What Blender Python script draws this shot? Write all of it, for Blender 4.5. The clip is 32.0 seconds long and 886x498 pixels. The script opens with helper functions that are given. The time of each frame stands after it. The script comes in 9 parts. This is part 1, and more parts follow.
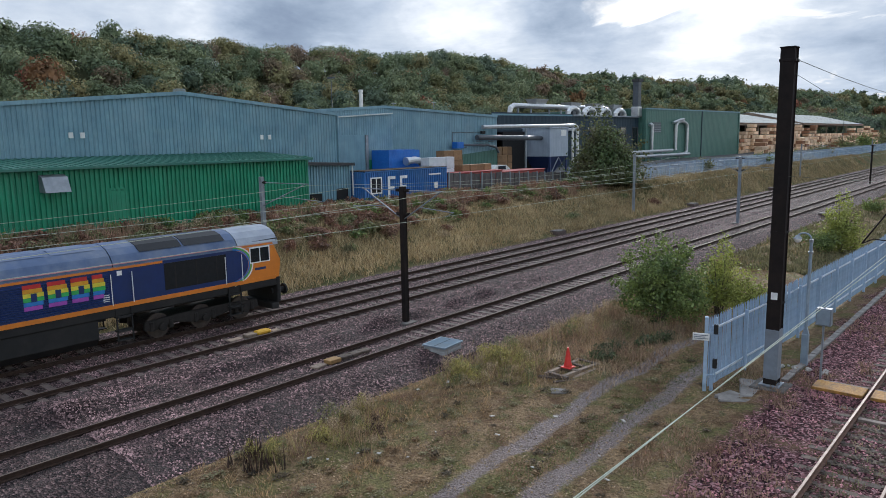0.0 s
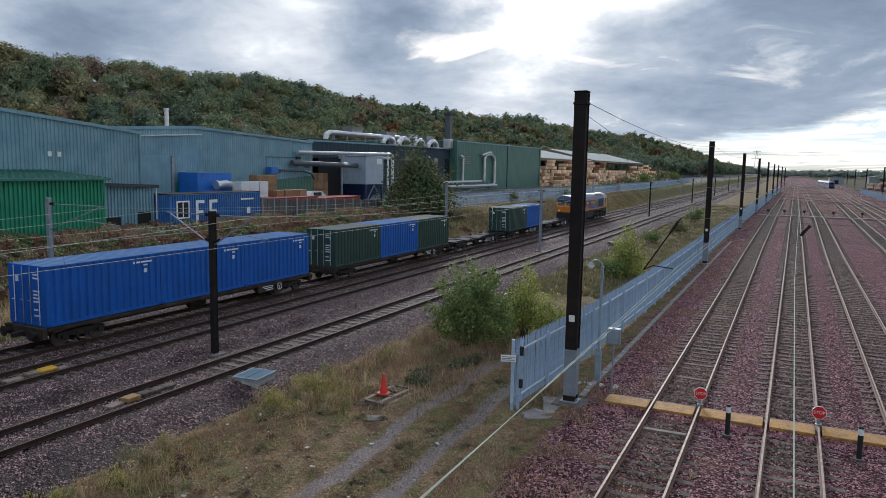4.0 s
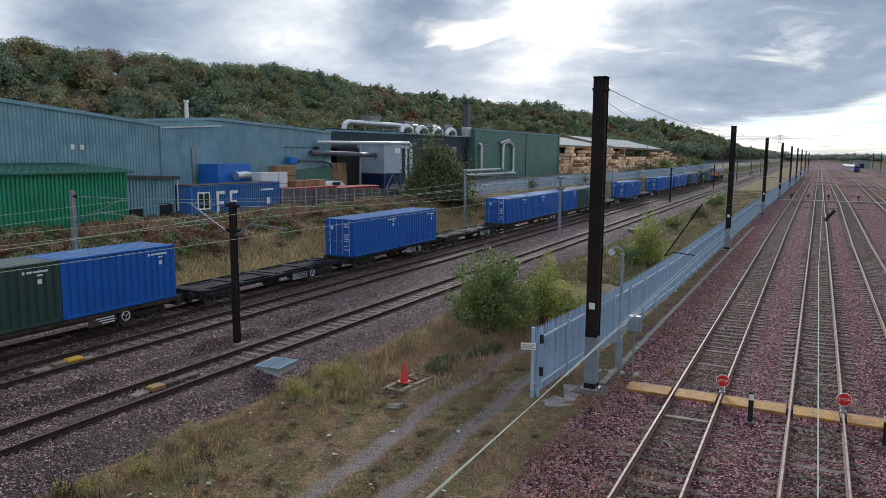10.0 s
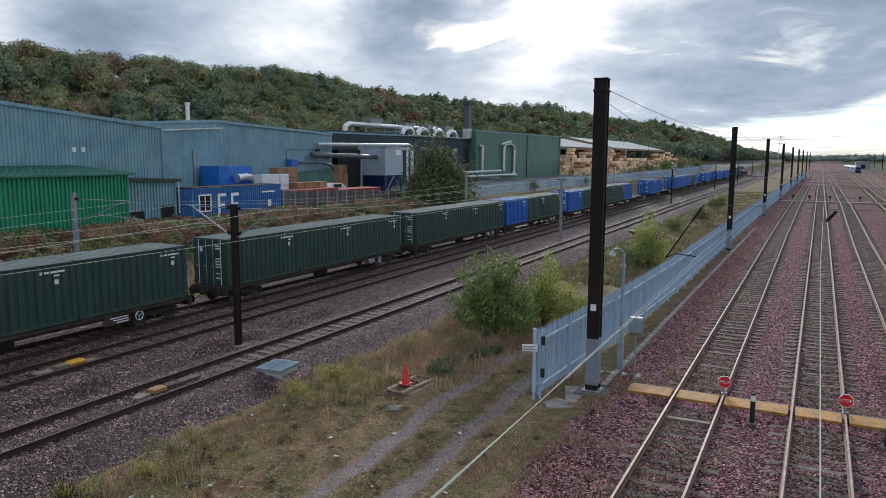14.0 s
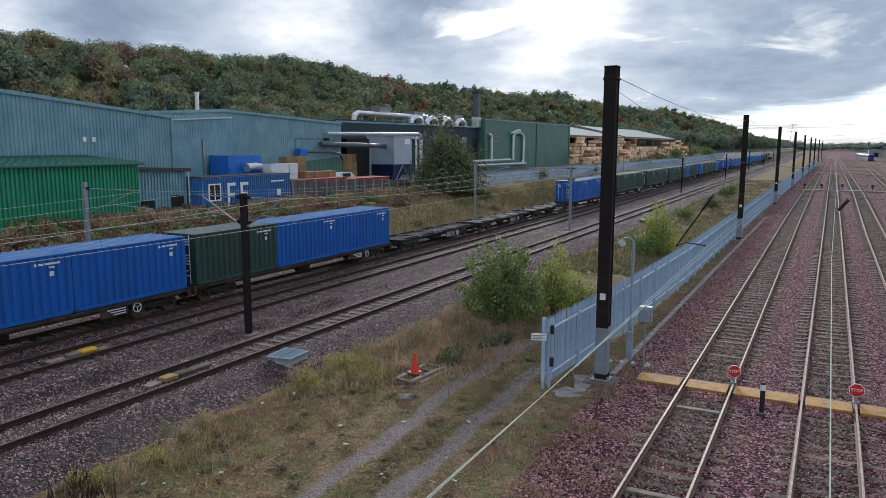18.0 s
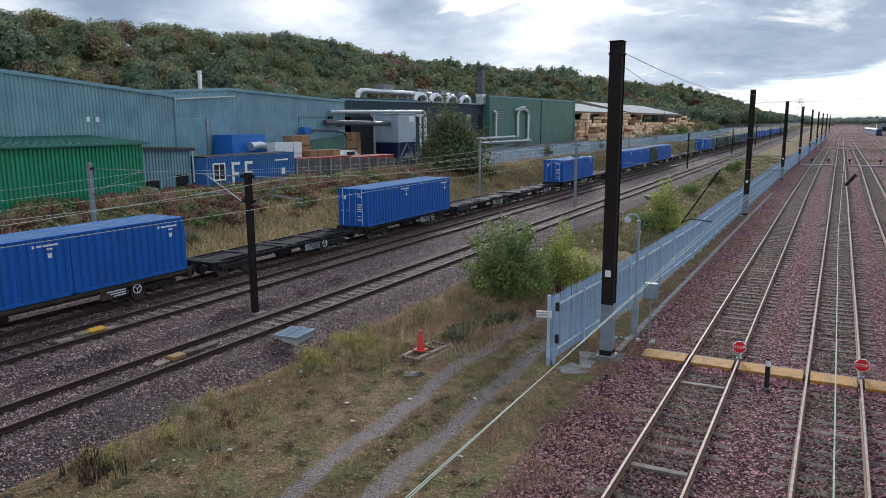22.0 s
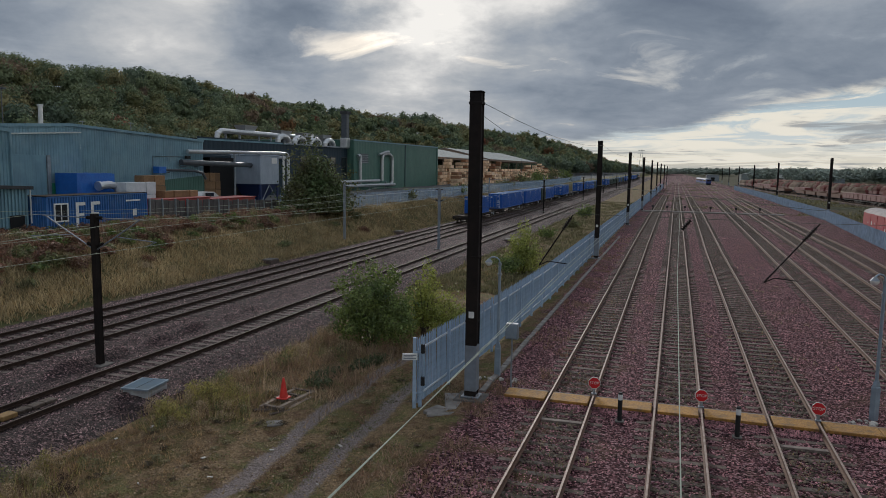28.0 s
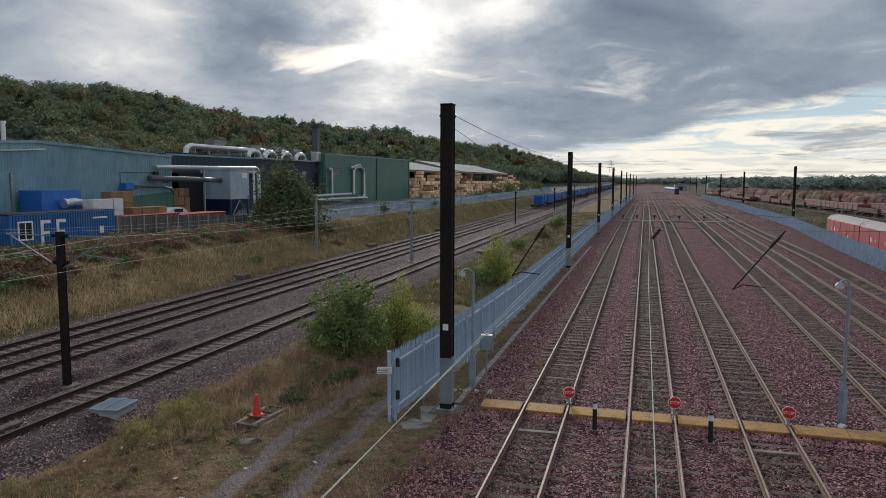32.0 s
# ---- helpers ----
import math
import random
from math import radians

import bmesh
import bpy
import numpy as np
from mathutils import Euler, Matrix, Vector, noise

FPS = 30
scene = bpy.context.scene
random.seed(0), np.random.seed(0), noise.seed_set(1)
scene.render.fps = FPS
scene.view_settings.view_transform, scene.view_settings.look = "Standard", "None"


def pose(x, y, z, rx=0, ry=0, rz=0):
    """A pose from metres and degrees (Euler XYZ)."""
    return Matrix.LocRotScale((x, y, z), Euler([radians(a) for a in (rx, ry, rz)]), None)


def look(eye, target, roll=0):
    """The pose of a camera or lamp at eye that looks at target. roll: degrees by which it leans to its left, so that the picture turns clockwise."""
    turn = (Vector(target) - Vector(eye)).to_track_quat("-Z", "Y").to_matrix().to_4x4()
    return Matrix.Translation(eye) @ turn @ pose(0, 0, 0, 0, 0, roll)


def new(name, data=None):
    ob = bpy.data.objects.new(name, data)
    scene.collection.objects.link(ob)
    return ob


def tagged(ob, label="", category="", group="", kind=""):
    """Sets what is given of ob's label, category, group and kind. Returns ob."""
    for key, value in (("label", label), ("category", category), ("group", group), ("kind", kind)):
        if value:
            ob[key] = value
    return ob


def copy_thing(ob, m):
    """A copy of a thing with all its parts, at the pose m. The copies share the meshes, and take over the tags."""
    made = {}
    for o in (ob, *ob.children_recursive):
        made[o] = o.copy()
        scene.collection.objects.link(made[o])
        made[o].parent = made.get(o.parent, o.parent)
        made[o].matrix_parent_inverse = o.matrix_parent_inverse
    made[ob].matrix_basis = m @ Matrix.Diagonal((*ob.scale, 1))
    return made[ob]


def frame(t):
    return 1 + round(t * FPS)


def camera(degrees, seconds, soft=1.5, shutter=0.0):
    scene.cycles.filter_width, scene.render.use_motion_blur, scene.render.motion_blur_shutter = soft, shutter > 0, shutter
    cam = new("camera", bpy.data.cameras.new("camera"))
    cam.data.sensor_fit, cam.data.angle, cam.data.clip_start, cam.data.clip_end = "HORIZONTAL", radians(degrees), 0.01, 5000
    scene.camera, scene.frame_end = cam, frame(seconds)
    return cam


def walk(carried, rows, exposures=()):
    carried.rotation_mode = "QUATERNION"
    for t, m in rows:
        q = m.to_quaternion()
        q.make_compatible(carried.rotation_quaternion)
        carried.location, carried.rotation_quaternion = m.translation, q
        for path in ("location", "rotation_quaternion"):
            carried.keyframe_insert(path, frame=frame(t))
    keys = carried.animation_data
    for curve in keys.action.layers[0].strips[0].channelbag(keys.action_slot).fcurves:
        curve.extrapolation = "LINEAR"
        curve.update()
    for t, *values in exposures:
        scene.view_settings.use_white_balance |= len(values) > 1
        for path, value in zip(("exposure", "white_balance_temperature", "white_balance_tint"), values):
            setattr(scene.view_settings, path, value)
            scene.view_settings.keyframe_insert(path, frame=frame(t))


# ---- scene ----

# ---- camera: held by hand on a footbridge, 8 m above the rails ----
EYE = (0.0, 0.0, 8.04)
cam = camera(63.97, 32.0, soft=0.6)
HELD = [
    (0.0, 81.19, 0.97, 40.41),
    (0.5, 81.22, 0.97, 40.34),
    (1.0, 81.44, 0.55, 37.49),
    (1.5, 81.69, -0.67, 29.03),
    (2.0, 81.88, -0.98, 26.55),
    (2.5, 82.36, -1.00, 26.23),
    (3.0, 83.01, -1.03, 25.80),
    (3.5, 83.28, -1.03, 25.67),
    (5.5, 83.55, -0.85, 26.48),
    (6.0, 83.34, -0.70, 26.68),
    (7.0, 82.99, -0.55, 26.95),
    (8.0, 82.74, -0.48, 27.05),
    (9.0, 82.44, -0.36, 27.15),
    (10.0, 82.43, -0.34, 27.23),
    (11.0, 82.51, -0.30, 27.26),
    (12.0, 82.60, -0.24, 27.32),
    (13.0, 82.66, -0.21, 27.32),
    (14.0, 82.57, -0.21, 27.31),
    (14.5, 82.53, -0.23, 27.31),
    (16.5, 82.08, -0.11, 27.56),
    (17.0, 81.98, -0.12, 27.72),
    (18.0, 81.69, -0.09, 28.03),
    (19.0, 81.36, 0.05, 28.34),
    (20.0, 80.90, 0.18, 28.40),
    (21.0, 80.38, 0.29, 28.41),
    (22.0, 79.91, 0.34, 28.37),
    (23.0, 79.62, 0.35, 28.45),
    (24.0, 79.31, 0.42, 28.54),
    (24.5, 79.20, 0.40, 28.54),
    (26.5, 79.22, 0.45, 28.32),
    (27.0, 80.98, -0.11, 25.06),
    (27.5, 81.92, -0.73, 20.67),
    (28.0, 83.43, -0.85, 17.58),
    (28.5, 84.14, -0.73, 16.18),
    (29.0, 84.39, -0.58, 15.33),
    (29.5, 84.73, -0.24, 14.64),
    (30.0, 84.71, -0.19, 14.62),
    (31.0, 84.72, -0.20, 14.75),
    (31.5, 84.66, -0.24, 15.04),
    (32.0, 84.45, -0.15, 15.31),
]
walk(cam, [(t, pose(*EYE, a, b, c)) for t, a, b, c in HELD],
     [(t, e, k, 11) for t, e, k in ((0.0, 0.42, 6040), (1.0, 0.28, 6040), (2.0, 0.13, 6040), (3.0, -0.10, 6040), (3.5, 0.00, 6040), (6.0, 0.36, 6110), (7.0, 0.27, 6110), (9.0, 0.26, 6120), (11.0, 0.23, 6110), (13.0, 0.27, 6120), (18.0, 0.32, 6050), (21.0, 0.40, 6050), (24.0, 0.52, 6050), (24.5, 0.50, 6050), (26.5, 0.38, 6090), (27.0, -0.24, 6180), (28.0, -0.50, 6430), (29.0, -0.46, 6430), (30.0, -0.44, 6430), (31.0, -0.38, 6430), (32.0, -0.20, 6430))])

# ---- daylight: a low sun behind broken cloud ----
SUN_AZ, SUN_EL = 18.5, 15.0          # degrees left of the track direction, above the horizon
SUN_DIR = Vector((-math.sin(radians(SUN_AZ)) * math.cos(radians(SUN_EL)),
                  math.cos(radians(SUN_AZ)) * math.cos(radians(SUN_EL)), math.sin(radians(SUN_EL))))
scene.view_settings.exposure = 0.0


def build_world():
    world = bpy.data.worlds.new("overcast_sky")
    scene.world = world
    world.use_nodes = True
    nt = world.node_tree
    nt.nodes.clear()
    N, L = nt.nodes.new, nt.links.new

    def math_node(op, a, b=None, clamp=False):
        n = N("ShaderNodeMath")
        n.operation, n.use_clamp = op, clamp
        for i, v in enumerate((a, b)):
            if v is None:
                continue
            if isinstance(v, (int, float)):
                n.inputs[i].default_value = v
            else:
                L(v, n.inputs[i])
        return n.outputs[0]

    def ramp(fac, stops):
        r = N("ShaderNodeValToRGB")
        els = r.color_ramp.elements
        while len(els) < len(stops):
            els.new(0.5)
        for e, (p, c) in zip(els, stops):
            e.position, e.color = p, (*c, 1) if len(c) == 3 else c
        L(fac, r.inputs[0])
        return r.outputs[0]

    def mix(kind, fac, a, b):
        m = N("ShaderNodeMix")
        m.data_type, m.blend_type = "RGBA", kind
        for sock, v in ((m.inputs[0], fac), (m.inputs[6], a), (m.inputs[7], b)):
            if isinstance(v, (int, float)):
                sock.default_value = v
            elif isinstance(v, tuple):
                sock.default_value = (*v, 1)
            else:
                L(v, sock)
        return m.outputs[2]

    tc = N("ShaderNodeTexCoord")
    sep = N("ShaderNodeSeparateXYZ")
    L(tc.outputs["Generated"], sep.inputs[0])
    up = math_node("MAXIMUM", sep.outputs[2], 0.0)
    den = math_node("ADD", up, 0.24)
    comb = N("ShaderNodeCombineXYZ")
    L(math_node("DIVIDE", sep.outputs[0], den), comb.inputs[0])
    L(math_node("DIVIDE", sep.outputs[1], den), comb.inputs[1])

    def clouds(scale, detail, rough, off, dist=0.0):
        mp = N("ShaderNodeMapping")
        mp.inputs["Location"].default_value = off
        L(comb.outputs[0], mp.inputs[0])
        n = N("ShaderNodeTexNoise")
        n.inputs["Scale"].default_value, n.inputs["Detail"].default_value = scale, detail
        n.inputs["Roughness"].default_value, n.inputs["Distortion"].default_value = rough, dist
        L(mp.outputs[0], n.inputs["Vector"])
        return n.outputs[0]

    nrm = N("ShaderNodeVectorMath")
    nrm.operation = "NORMALIZE"
    L(tc.outputs["Generated"], nrm.inputs[0])
    big = clouds(0.9, 7, 0.56, (3.1, 1.7, 0), 0.4)
    mid = clouds(2.5, 9, 0.56, (0.4, 5.2, 2.0), 0.6)
    fine = clouds(6.5, 10, 0.6, (7.3, 2.2, 5.0), 0.35)
    # ragged edges: the direction is stirred before the cloud masses are laid out
    st = N("ShaderNodeTexNoise")
    st.inputs["Scale"].default_value, st.inputs["Detail"].default_value, st.inputs["Roughness"].default_value = 6.5, 7, 0.6
    mp0 = N("ShaderNodeMapping")
    mp0.inputs["Scale"].default_value = (1, 1, 1.8)
    L(nrm.outputs[0], mp0.inputs[0])
    L(mp0.outputs[0], st.inputs["Vector"])
    stir = N("ShaderNodeVectorMath")
    stir.operation = "MULTIPLY_ADD"
    L(st.outputs["Color"], stir.inputs[0])
    stir.inputs[1].default_value = (0.22, 0.22, 0.17)
    off = N("ShaderNodeVectorMath")
    off.operation = "ADD"
    L(nrm.outputs[0], off.inputs[0])
    off.inputs[1].default_value = (-0.11, -0.11, -0.085)
    L(off.outputs[0], stir.inputs[2])
    dirn = N("ShaderNodeVectorMath")
    dirn.operation = "NORMALIZE"
    L(stir.outputs[0], dirn.inputs[0])

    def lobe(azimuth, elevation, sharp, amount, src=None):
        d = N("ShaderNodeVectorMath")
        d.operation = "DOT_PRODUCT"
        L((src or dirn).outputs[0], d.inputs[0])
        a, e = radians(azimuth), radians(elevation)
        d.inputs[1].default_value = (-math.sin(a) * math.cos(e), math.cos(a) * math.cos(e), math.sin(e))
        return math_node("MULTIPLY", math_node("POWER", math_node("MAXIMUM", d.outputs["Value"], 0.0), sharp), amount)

    light = math_node("ADD", math_node("MULTIPLY", math_node("SUBTRACT", big, 0.5), 0.75), math_node("MULTIPLY", math_node("SUBTRACT", mid, 0.5), 0.55))
    light = math_node("ADD", light, math_node("MULTIPLY", math_node("SUBTRACT", fine, 0.5), 0.26))
    light = math_node("ADD", light, 0.43)
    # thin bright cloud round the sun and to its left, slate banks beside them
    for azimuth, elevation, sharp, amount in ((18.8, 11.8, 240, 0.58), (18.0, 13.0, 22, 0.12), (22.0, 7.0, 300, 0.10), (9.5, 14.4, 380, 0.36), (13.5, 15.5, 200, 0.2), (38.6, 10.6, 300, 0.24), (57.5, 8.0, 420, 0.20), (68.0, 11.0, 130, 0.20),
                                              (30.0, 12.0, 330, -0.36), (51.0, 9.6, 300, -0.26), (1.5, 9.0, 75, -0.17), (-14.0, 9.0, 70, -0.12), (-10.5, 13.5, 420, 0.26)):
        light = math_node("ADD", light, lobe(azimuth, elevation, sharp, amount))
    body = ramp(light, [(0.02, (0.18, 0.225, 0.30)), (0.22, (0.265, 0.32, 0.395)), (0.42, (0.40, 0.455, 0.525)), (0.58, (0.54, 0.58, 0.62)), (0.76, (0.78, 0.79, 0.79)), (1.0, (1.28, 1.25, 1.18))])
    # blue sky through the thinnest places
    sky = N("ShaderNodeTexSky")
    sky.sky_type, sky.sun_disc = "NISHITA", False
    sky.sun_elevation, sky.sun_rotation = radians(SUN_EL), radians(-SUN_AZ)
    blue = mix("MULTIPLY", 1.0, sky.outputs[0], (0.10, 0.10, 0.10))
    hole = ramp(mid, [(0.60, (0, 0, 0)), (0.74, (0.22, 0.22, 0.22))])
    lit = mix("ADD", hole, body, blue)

    def step(v, a, b):
        n = N("ShaderNodeMapRange")
        n.interpolation_type = "SMOOTHSTEP"
        n.inputs[1].default_value, n.inputs[2].default_value = a, b
        L(v, n.inputs[0])
        return n.outputs[0]
    # paler air near the horizon
    lit = mix("MIX", math_node("MULTIPLY", math_node("SUBTRACT", 1.0, step(up, 0.0, 0.06)), 0.6), lit, (0.56, 0.575, 0.57))
    # clear yellow light under the bank, with flat layers of cloud seen edge on
    side = N("ShaderNodeVectorMath")
    side.operation = "DOT_PRODUCT"
    L(nrm.outputs[0], side.inputs[0])
    side.inputs[1].default_value = (1, 0, 0)
    lat = math_node("ADD", side.outputs["Value"], math_node("MULTIPLY", math_node("SUBTRACT", mid, 0.5), 0.08))
    flat = N("ShaderNodeCombineXYZ")
    low = math_node("ADD", up, 0.075)
    L(math_node("DIVIDE", sep.outputs[0], low), flat.inputs[0])
    L(math_node("DIVIDE", sep.outputs[1], low), flat.inputs[1])

    def layer(scale, detail, rough, off, dist):
        mp = N("ShaderNodeMapping")
        mp.inputs["Location"].default_value = off
        L(flat.outputs[0], mp.inputs[0])
        n = N("ShaderNodeTexNoise")
        n.inputs["Scale"].default_value, n.inputs["Detail"].default_value = scale, detail
        n.inputs["Roughness"].default_value, n.inputs["Distortion"].default_value = rough, dist
        L(mp.outputs[0], n.inputs["Vector"])
        return n.outputs[0]
    rag = layer(1.3, 9, 0.62, (4.0, 1.0, 3.0), 0.5)
    elev = math_node("SUBTRACT", math_node("ADD", up, math_node("MULTIPLY", math_node("SUBTRACT", rag, 0.5), 0.045)), math_node("MULTIPLY", lat, 0.185))
    clearside = math_node("MULTIPLY", step(lat, -0.19, -0.07), math_node("SUBTRACT", 1.0, step(elev, 0.052, 0.070)))
    open_air = ramp(math_node("MULTIPLY", up, 10.0), [(0.02, (0.60, 0.59, 0.53)), (0.16, (0.98, 0.93, 0.78)), (0.42, (0.80, 0.88, 0.88)), (0.85, (0.60, 0.75, 0.82))])
    sheet = layer(0.95, 10, 0.60, (1.2, 6.0, 1.0), 0.9)
    white = step(sheet, 0.44, 0.56)
    lower = mix("MIX", white, open_air, (1.16, 1.10, 0.94))
    belly = step(layer(0.85, 9, 0.6, (9.5, 2.4, 7.0), 0.7), 0.52, 0.66)
    belly = math_node("MULTIPLY", belly, 0.82)
    lower = mix("MIX", belly, lower, (0.40, 0.42, 0.435))
    lit = mix("MIX", math_node("MULTIPLY", clearside, 0.95), lit, lower)
    # an overcast sky grows brighter towards the zenith
    rise = math_node("ADD", 1.0, math_node("MULTIPLY", step(up, 0.30, 0.85), 0.6))
    lit = mix("MULTIPLY", 1.0, lit, rise)
    bg = N("ShaderNodeBackground")
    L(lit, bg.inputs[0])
    bg.inputs[1].default_value = 1.0
    out = N("ShaderNodeOutputWorld")
    L(bg.outputs[0], out.inputs[0])


build_world()
sun = new("sun", bpy.data.lights.new("sun", "SUN"))
sun.data.energy, sun.data.angle, sun.data.color = 2.6, radians(12), (1.0, 0.95, 0.88)
sun.matrix_world = look(SUN_DIR * 100, (0, 0, 0))

# ---- materials ----
MATS = {}


def mat(name, c0, c1=None, rough=0.8, metal=0.0, scale=3.0, bump=0.0, bscale=40.0, dirt=None, dscale=0.6, damount=0.5,
        isle=0.0, rand=0.0, streak=None, trans=0.0, spec=0.5, coords="Object", bdist=0.02):
    """Two-scale procedural surface: grain between c0 and c1, broad stains of colour dirt, relief."""
    if name in MATS:
        return MATS[name]
    c1 = c1 or tuple(v * 0.75 for v in c0)
    m = bpy.data.materials.new(name)
    m.use_nodes = True
    nt = m.node_tree
    N, L = nt.nodes.new, nt.links.new
    bsdf = nt.nodes["Principled BSDF"]
    bsdf.inputs["Roughness"].default_value, bsdf.inputs["Metallic"].default_value = rough, metal
    bsdf.inputs["Specular IOR Level"].default_value = spec
    tc = N("ShaderNodeTexCoord")
    vec = N("ShaderNodeNewGeometry").outputs["Position"] if coords == "World" else tc.outputs[coords]

    def noise_at(s, det, rgh=0.6, v=None):
        n = N("ShaderNodeTexNoise")
        n.inputs["Scale"].default_value, n.inputs["Detail"].default_value, n.inputs["Roughness"].default_value = s, det, rgh
        L(v or vec, n.inputs["Vector"])
        return n.outputs[0]

    def ramp(fac, a, b):
        r = N("ShaderNodeMapRange")
        r.inputs[1].default_value, r.inputs[2].default_value = a, b
        L(fac, r.inputs[0])
        return r.outputs[0]

    def mixc(fac, a, b, kind="MIX"):
        x = N("ShaderNodeMix")
        x.data_type, x.blend_type = "RGBA", kind
        for sock, v in ((x.inputs[0], fac), (x.inputs[6], a), (x.inputs[7], b)):
            if isinstance(v, (int, float)):
                sock.default_value = v
            elif isinstance(v, tuple):
                sock.default_value = (*v, 1)
            else:
                L(v, sock)
        return x.outputs[2]

    col = mixc(ramp(noise_at(scale, 6), 0.32, 0.68), c0, c1)
    if dirt:
        fac = N("ShaderNodeMath")
        fac.operation = "MULTIPLY"
        fac.inputs[1].default_value = damount
        L(ramp(noise_at(dscale, 5, 0.65), 0.45, 0.7), fac.inputs[0])
        col = mixc(fac.outputs[0], col, dirt)
    if streak:
        mp = N("ShaderNodeMapping")
        mp.inputs["Scale"].default_value = (6, 6, 0.25)
        L(vec, mp.inputs[0])
        fac = N("ShaderNodeMath")
        fac.operation = "MULTIPLY"
        fac.inputs[1].default_value = 0.55
        L(ramp(noise_at(1.0, 5, 0.6, mp.outputs[0]), 0.5, 0.72), fac.inputs[0])
        col = mixc(fac.outputs[0], col, streak)
    if isle or rand:
        src = N("ShaderNodeNewGeometry").outputs["Random Per Island"] if isle else N("ShaderNodeObjectInfo").outputs["Random"]
        hsv = N("ShaderNodeHueSaturation")
        amt = isle or rand
        L(ramp(src, 0, 1), hsv.inputs["Value"])
        mr = hsv.inputs["Value"].links[0].from_node
        mr.inputs[3].default_value, mr.inputs[4].default_value = 1 - amt, 1 + amt
        L(col, hsv.inputs["Color"])
        col = hsv.outputs[0]
    L(col, bsdf.inputs["Base Color"])
    if bump:
        b = N("ShaderNodeBump")
        b.inputs["Strength"].default_value, b.inputs["Distance"].default_value = bump, bdist
        L(noise_at(bscale, 4), b.inputs["Height"])
        L(b.outputs[0], bsdf.inputs["Normal"])
    if trans:
        tr = N("ShaderNodeBsdfTranslucent")
        L(col, tr.inputs[0])
        ms = N("ShaderNodeMixShader")
        ms.inputs[0].default_value = trans
        L(bsdf.outputs[0], ms.inputs[1])
        L(tr.outputs[0], ms.inputs[2])
        L(ms.outputs[0], nt.nodes["Material Output"].inputs[0])
    MATS[name] = m
    return m


# ---- mesh helpers ----
class Mesh:
    """Gathers faces of one part."""

    def __init__(self):
        self.v, self.f, self.mi = [], [], []
        self.slot = 0

    def add(self, vs, fs):
        o = len(self.v)
        self.v.extend([tuple(p) for p in vs])
        self.f.extend([tuple(i + o for i in f) for f in fs])
        self.mi.extend([self.slot] * len(fs))
        return self

    def box(self, x0, y0, z0, x1, y1, z1, bev=0.0, m=None):
        x0, x1, y0, y1, z0, z1 = min(x0, x1), max(x0, x1), min(y0, y1), max(y0, y1), min(z0, z1), max(z0, z1)
        b = min(bev, 0.45 * min(x1 - x0, y1 - y0, z1 - z0))
        if b <= 0:
            vs = [(x, y, z) for z in (z0, z1) for y in (y0, y1) for x in (x0, x1)]
            fs = [(0, 2, 3, 1), (4, 5, 7, 6), (0, 1, 5, 4), (2, 6, 7, 3), (0, 4, 6, 2), (1, 3, 7, 5)]
        else:
            vs, idx = [], {}
            for kz, z in enumerate((z0, z1)):
                for ky, y in enumerate((y0, y1)):
                    for kx, x in enumerate((x0, x1)):
                        sx, sy, sz = 1 - 2 * kx, 1 - 2 * ky, 1 - 2 * kz
                        idx[kx, ky, kz] = len(vs)
                        vs += [(x, y + sy * b, z + sz * b), (x + sx * b, y, z + sz * b), (x + sx * b, y + sy * b, z)]
            I = lambda kx, ky, kz, a: idx[kx, ky, kz] + a
            fs = []
            for k in (0, 1):
                q = [I(k, 0, 0, 0), I(k, 1, 0, 0), I(k, 1, 1, 0), I(k, 0, 1, 0)]
                fs.append(q if k else q[::-1])
                q = [I(0, k, 0, 1), I(1, k, 0, 1), I(1, k, 1, 1), I(0, k, 1, 1)]
                fs.append(q[::-1] if k else q)
                q = [I(0, 0, k, 2), I(1, 0, k, 2), I(1, 1, k, 2), I(0, 1, k, 2)]
                fs.append(q if k else q[::-1])
            for a in (0, 1):
                for c in (0, 1):
                    q = [I(a, c, 0, 0), I(a, c, 1, 0), I(a, c, 1, 1), I(a, c, 0, 1)]
                    fs.append(q if (a ^ c) else q[::-1])
                    q = [I(0, a, c, 1), I(1, a, c, 1), I(1, a, c, 2), I(0, a, c, 2)]
                    fs.append(q if (a ^ c) else q[::-1])
                    q = [I(a, 0, c, 0), I(a, 1, c, 0), I(a, 1, c, 2), I(a, 0, c, 2)]
                    fs.append(q[::-1] if (a ^ c) else q)
            for kx in (0, 1):
                for ky in (0, 1):
                    for kz in (0, 1):
                        q = [I(kx, ky, kz, 0), I(kx, ky, kz, 1), I(kx, ky, kz, 2)]
                        fs.append(q if (kx + ky + kz) % 2 else q[::-1])
        if m is not None:
            vs = [m @ Vector(p) for p in vs]
        return self.add(vs, fs)

    def tube(self, p0, p1, r0, r1=None, n=8, caps=True):
        p0, p1 = Vector(p0), Vector(p1)
        r1 = r0 if r1 is None else r1
        d = (p1 - p0).normalized()
        a = d.orthogonal().normalized()
        b = d.cross(a)
        vs, fs = [], []
        for p, r in ((p0, r0), (p1, r1)):
            for i in range(n):
                t = 2 * math.pi * i / n
                vs.append(p + (a * math.cos(t) + b * math.sin(t)) * r)
        for i in range(n):
            j = (i + 1) % n
            fs.append((i, j, n + j, n + i))
        if caps:
            fs += [tuple(range(n))[::-1], tuple(range(n, 2 * n))]
        return self.add(vs, fs)

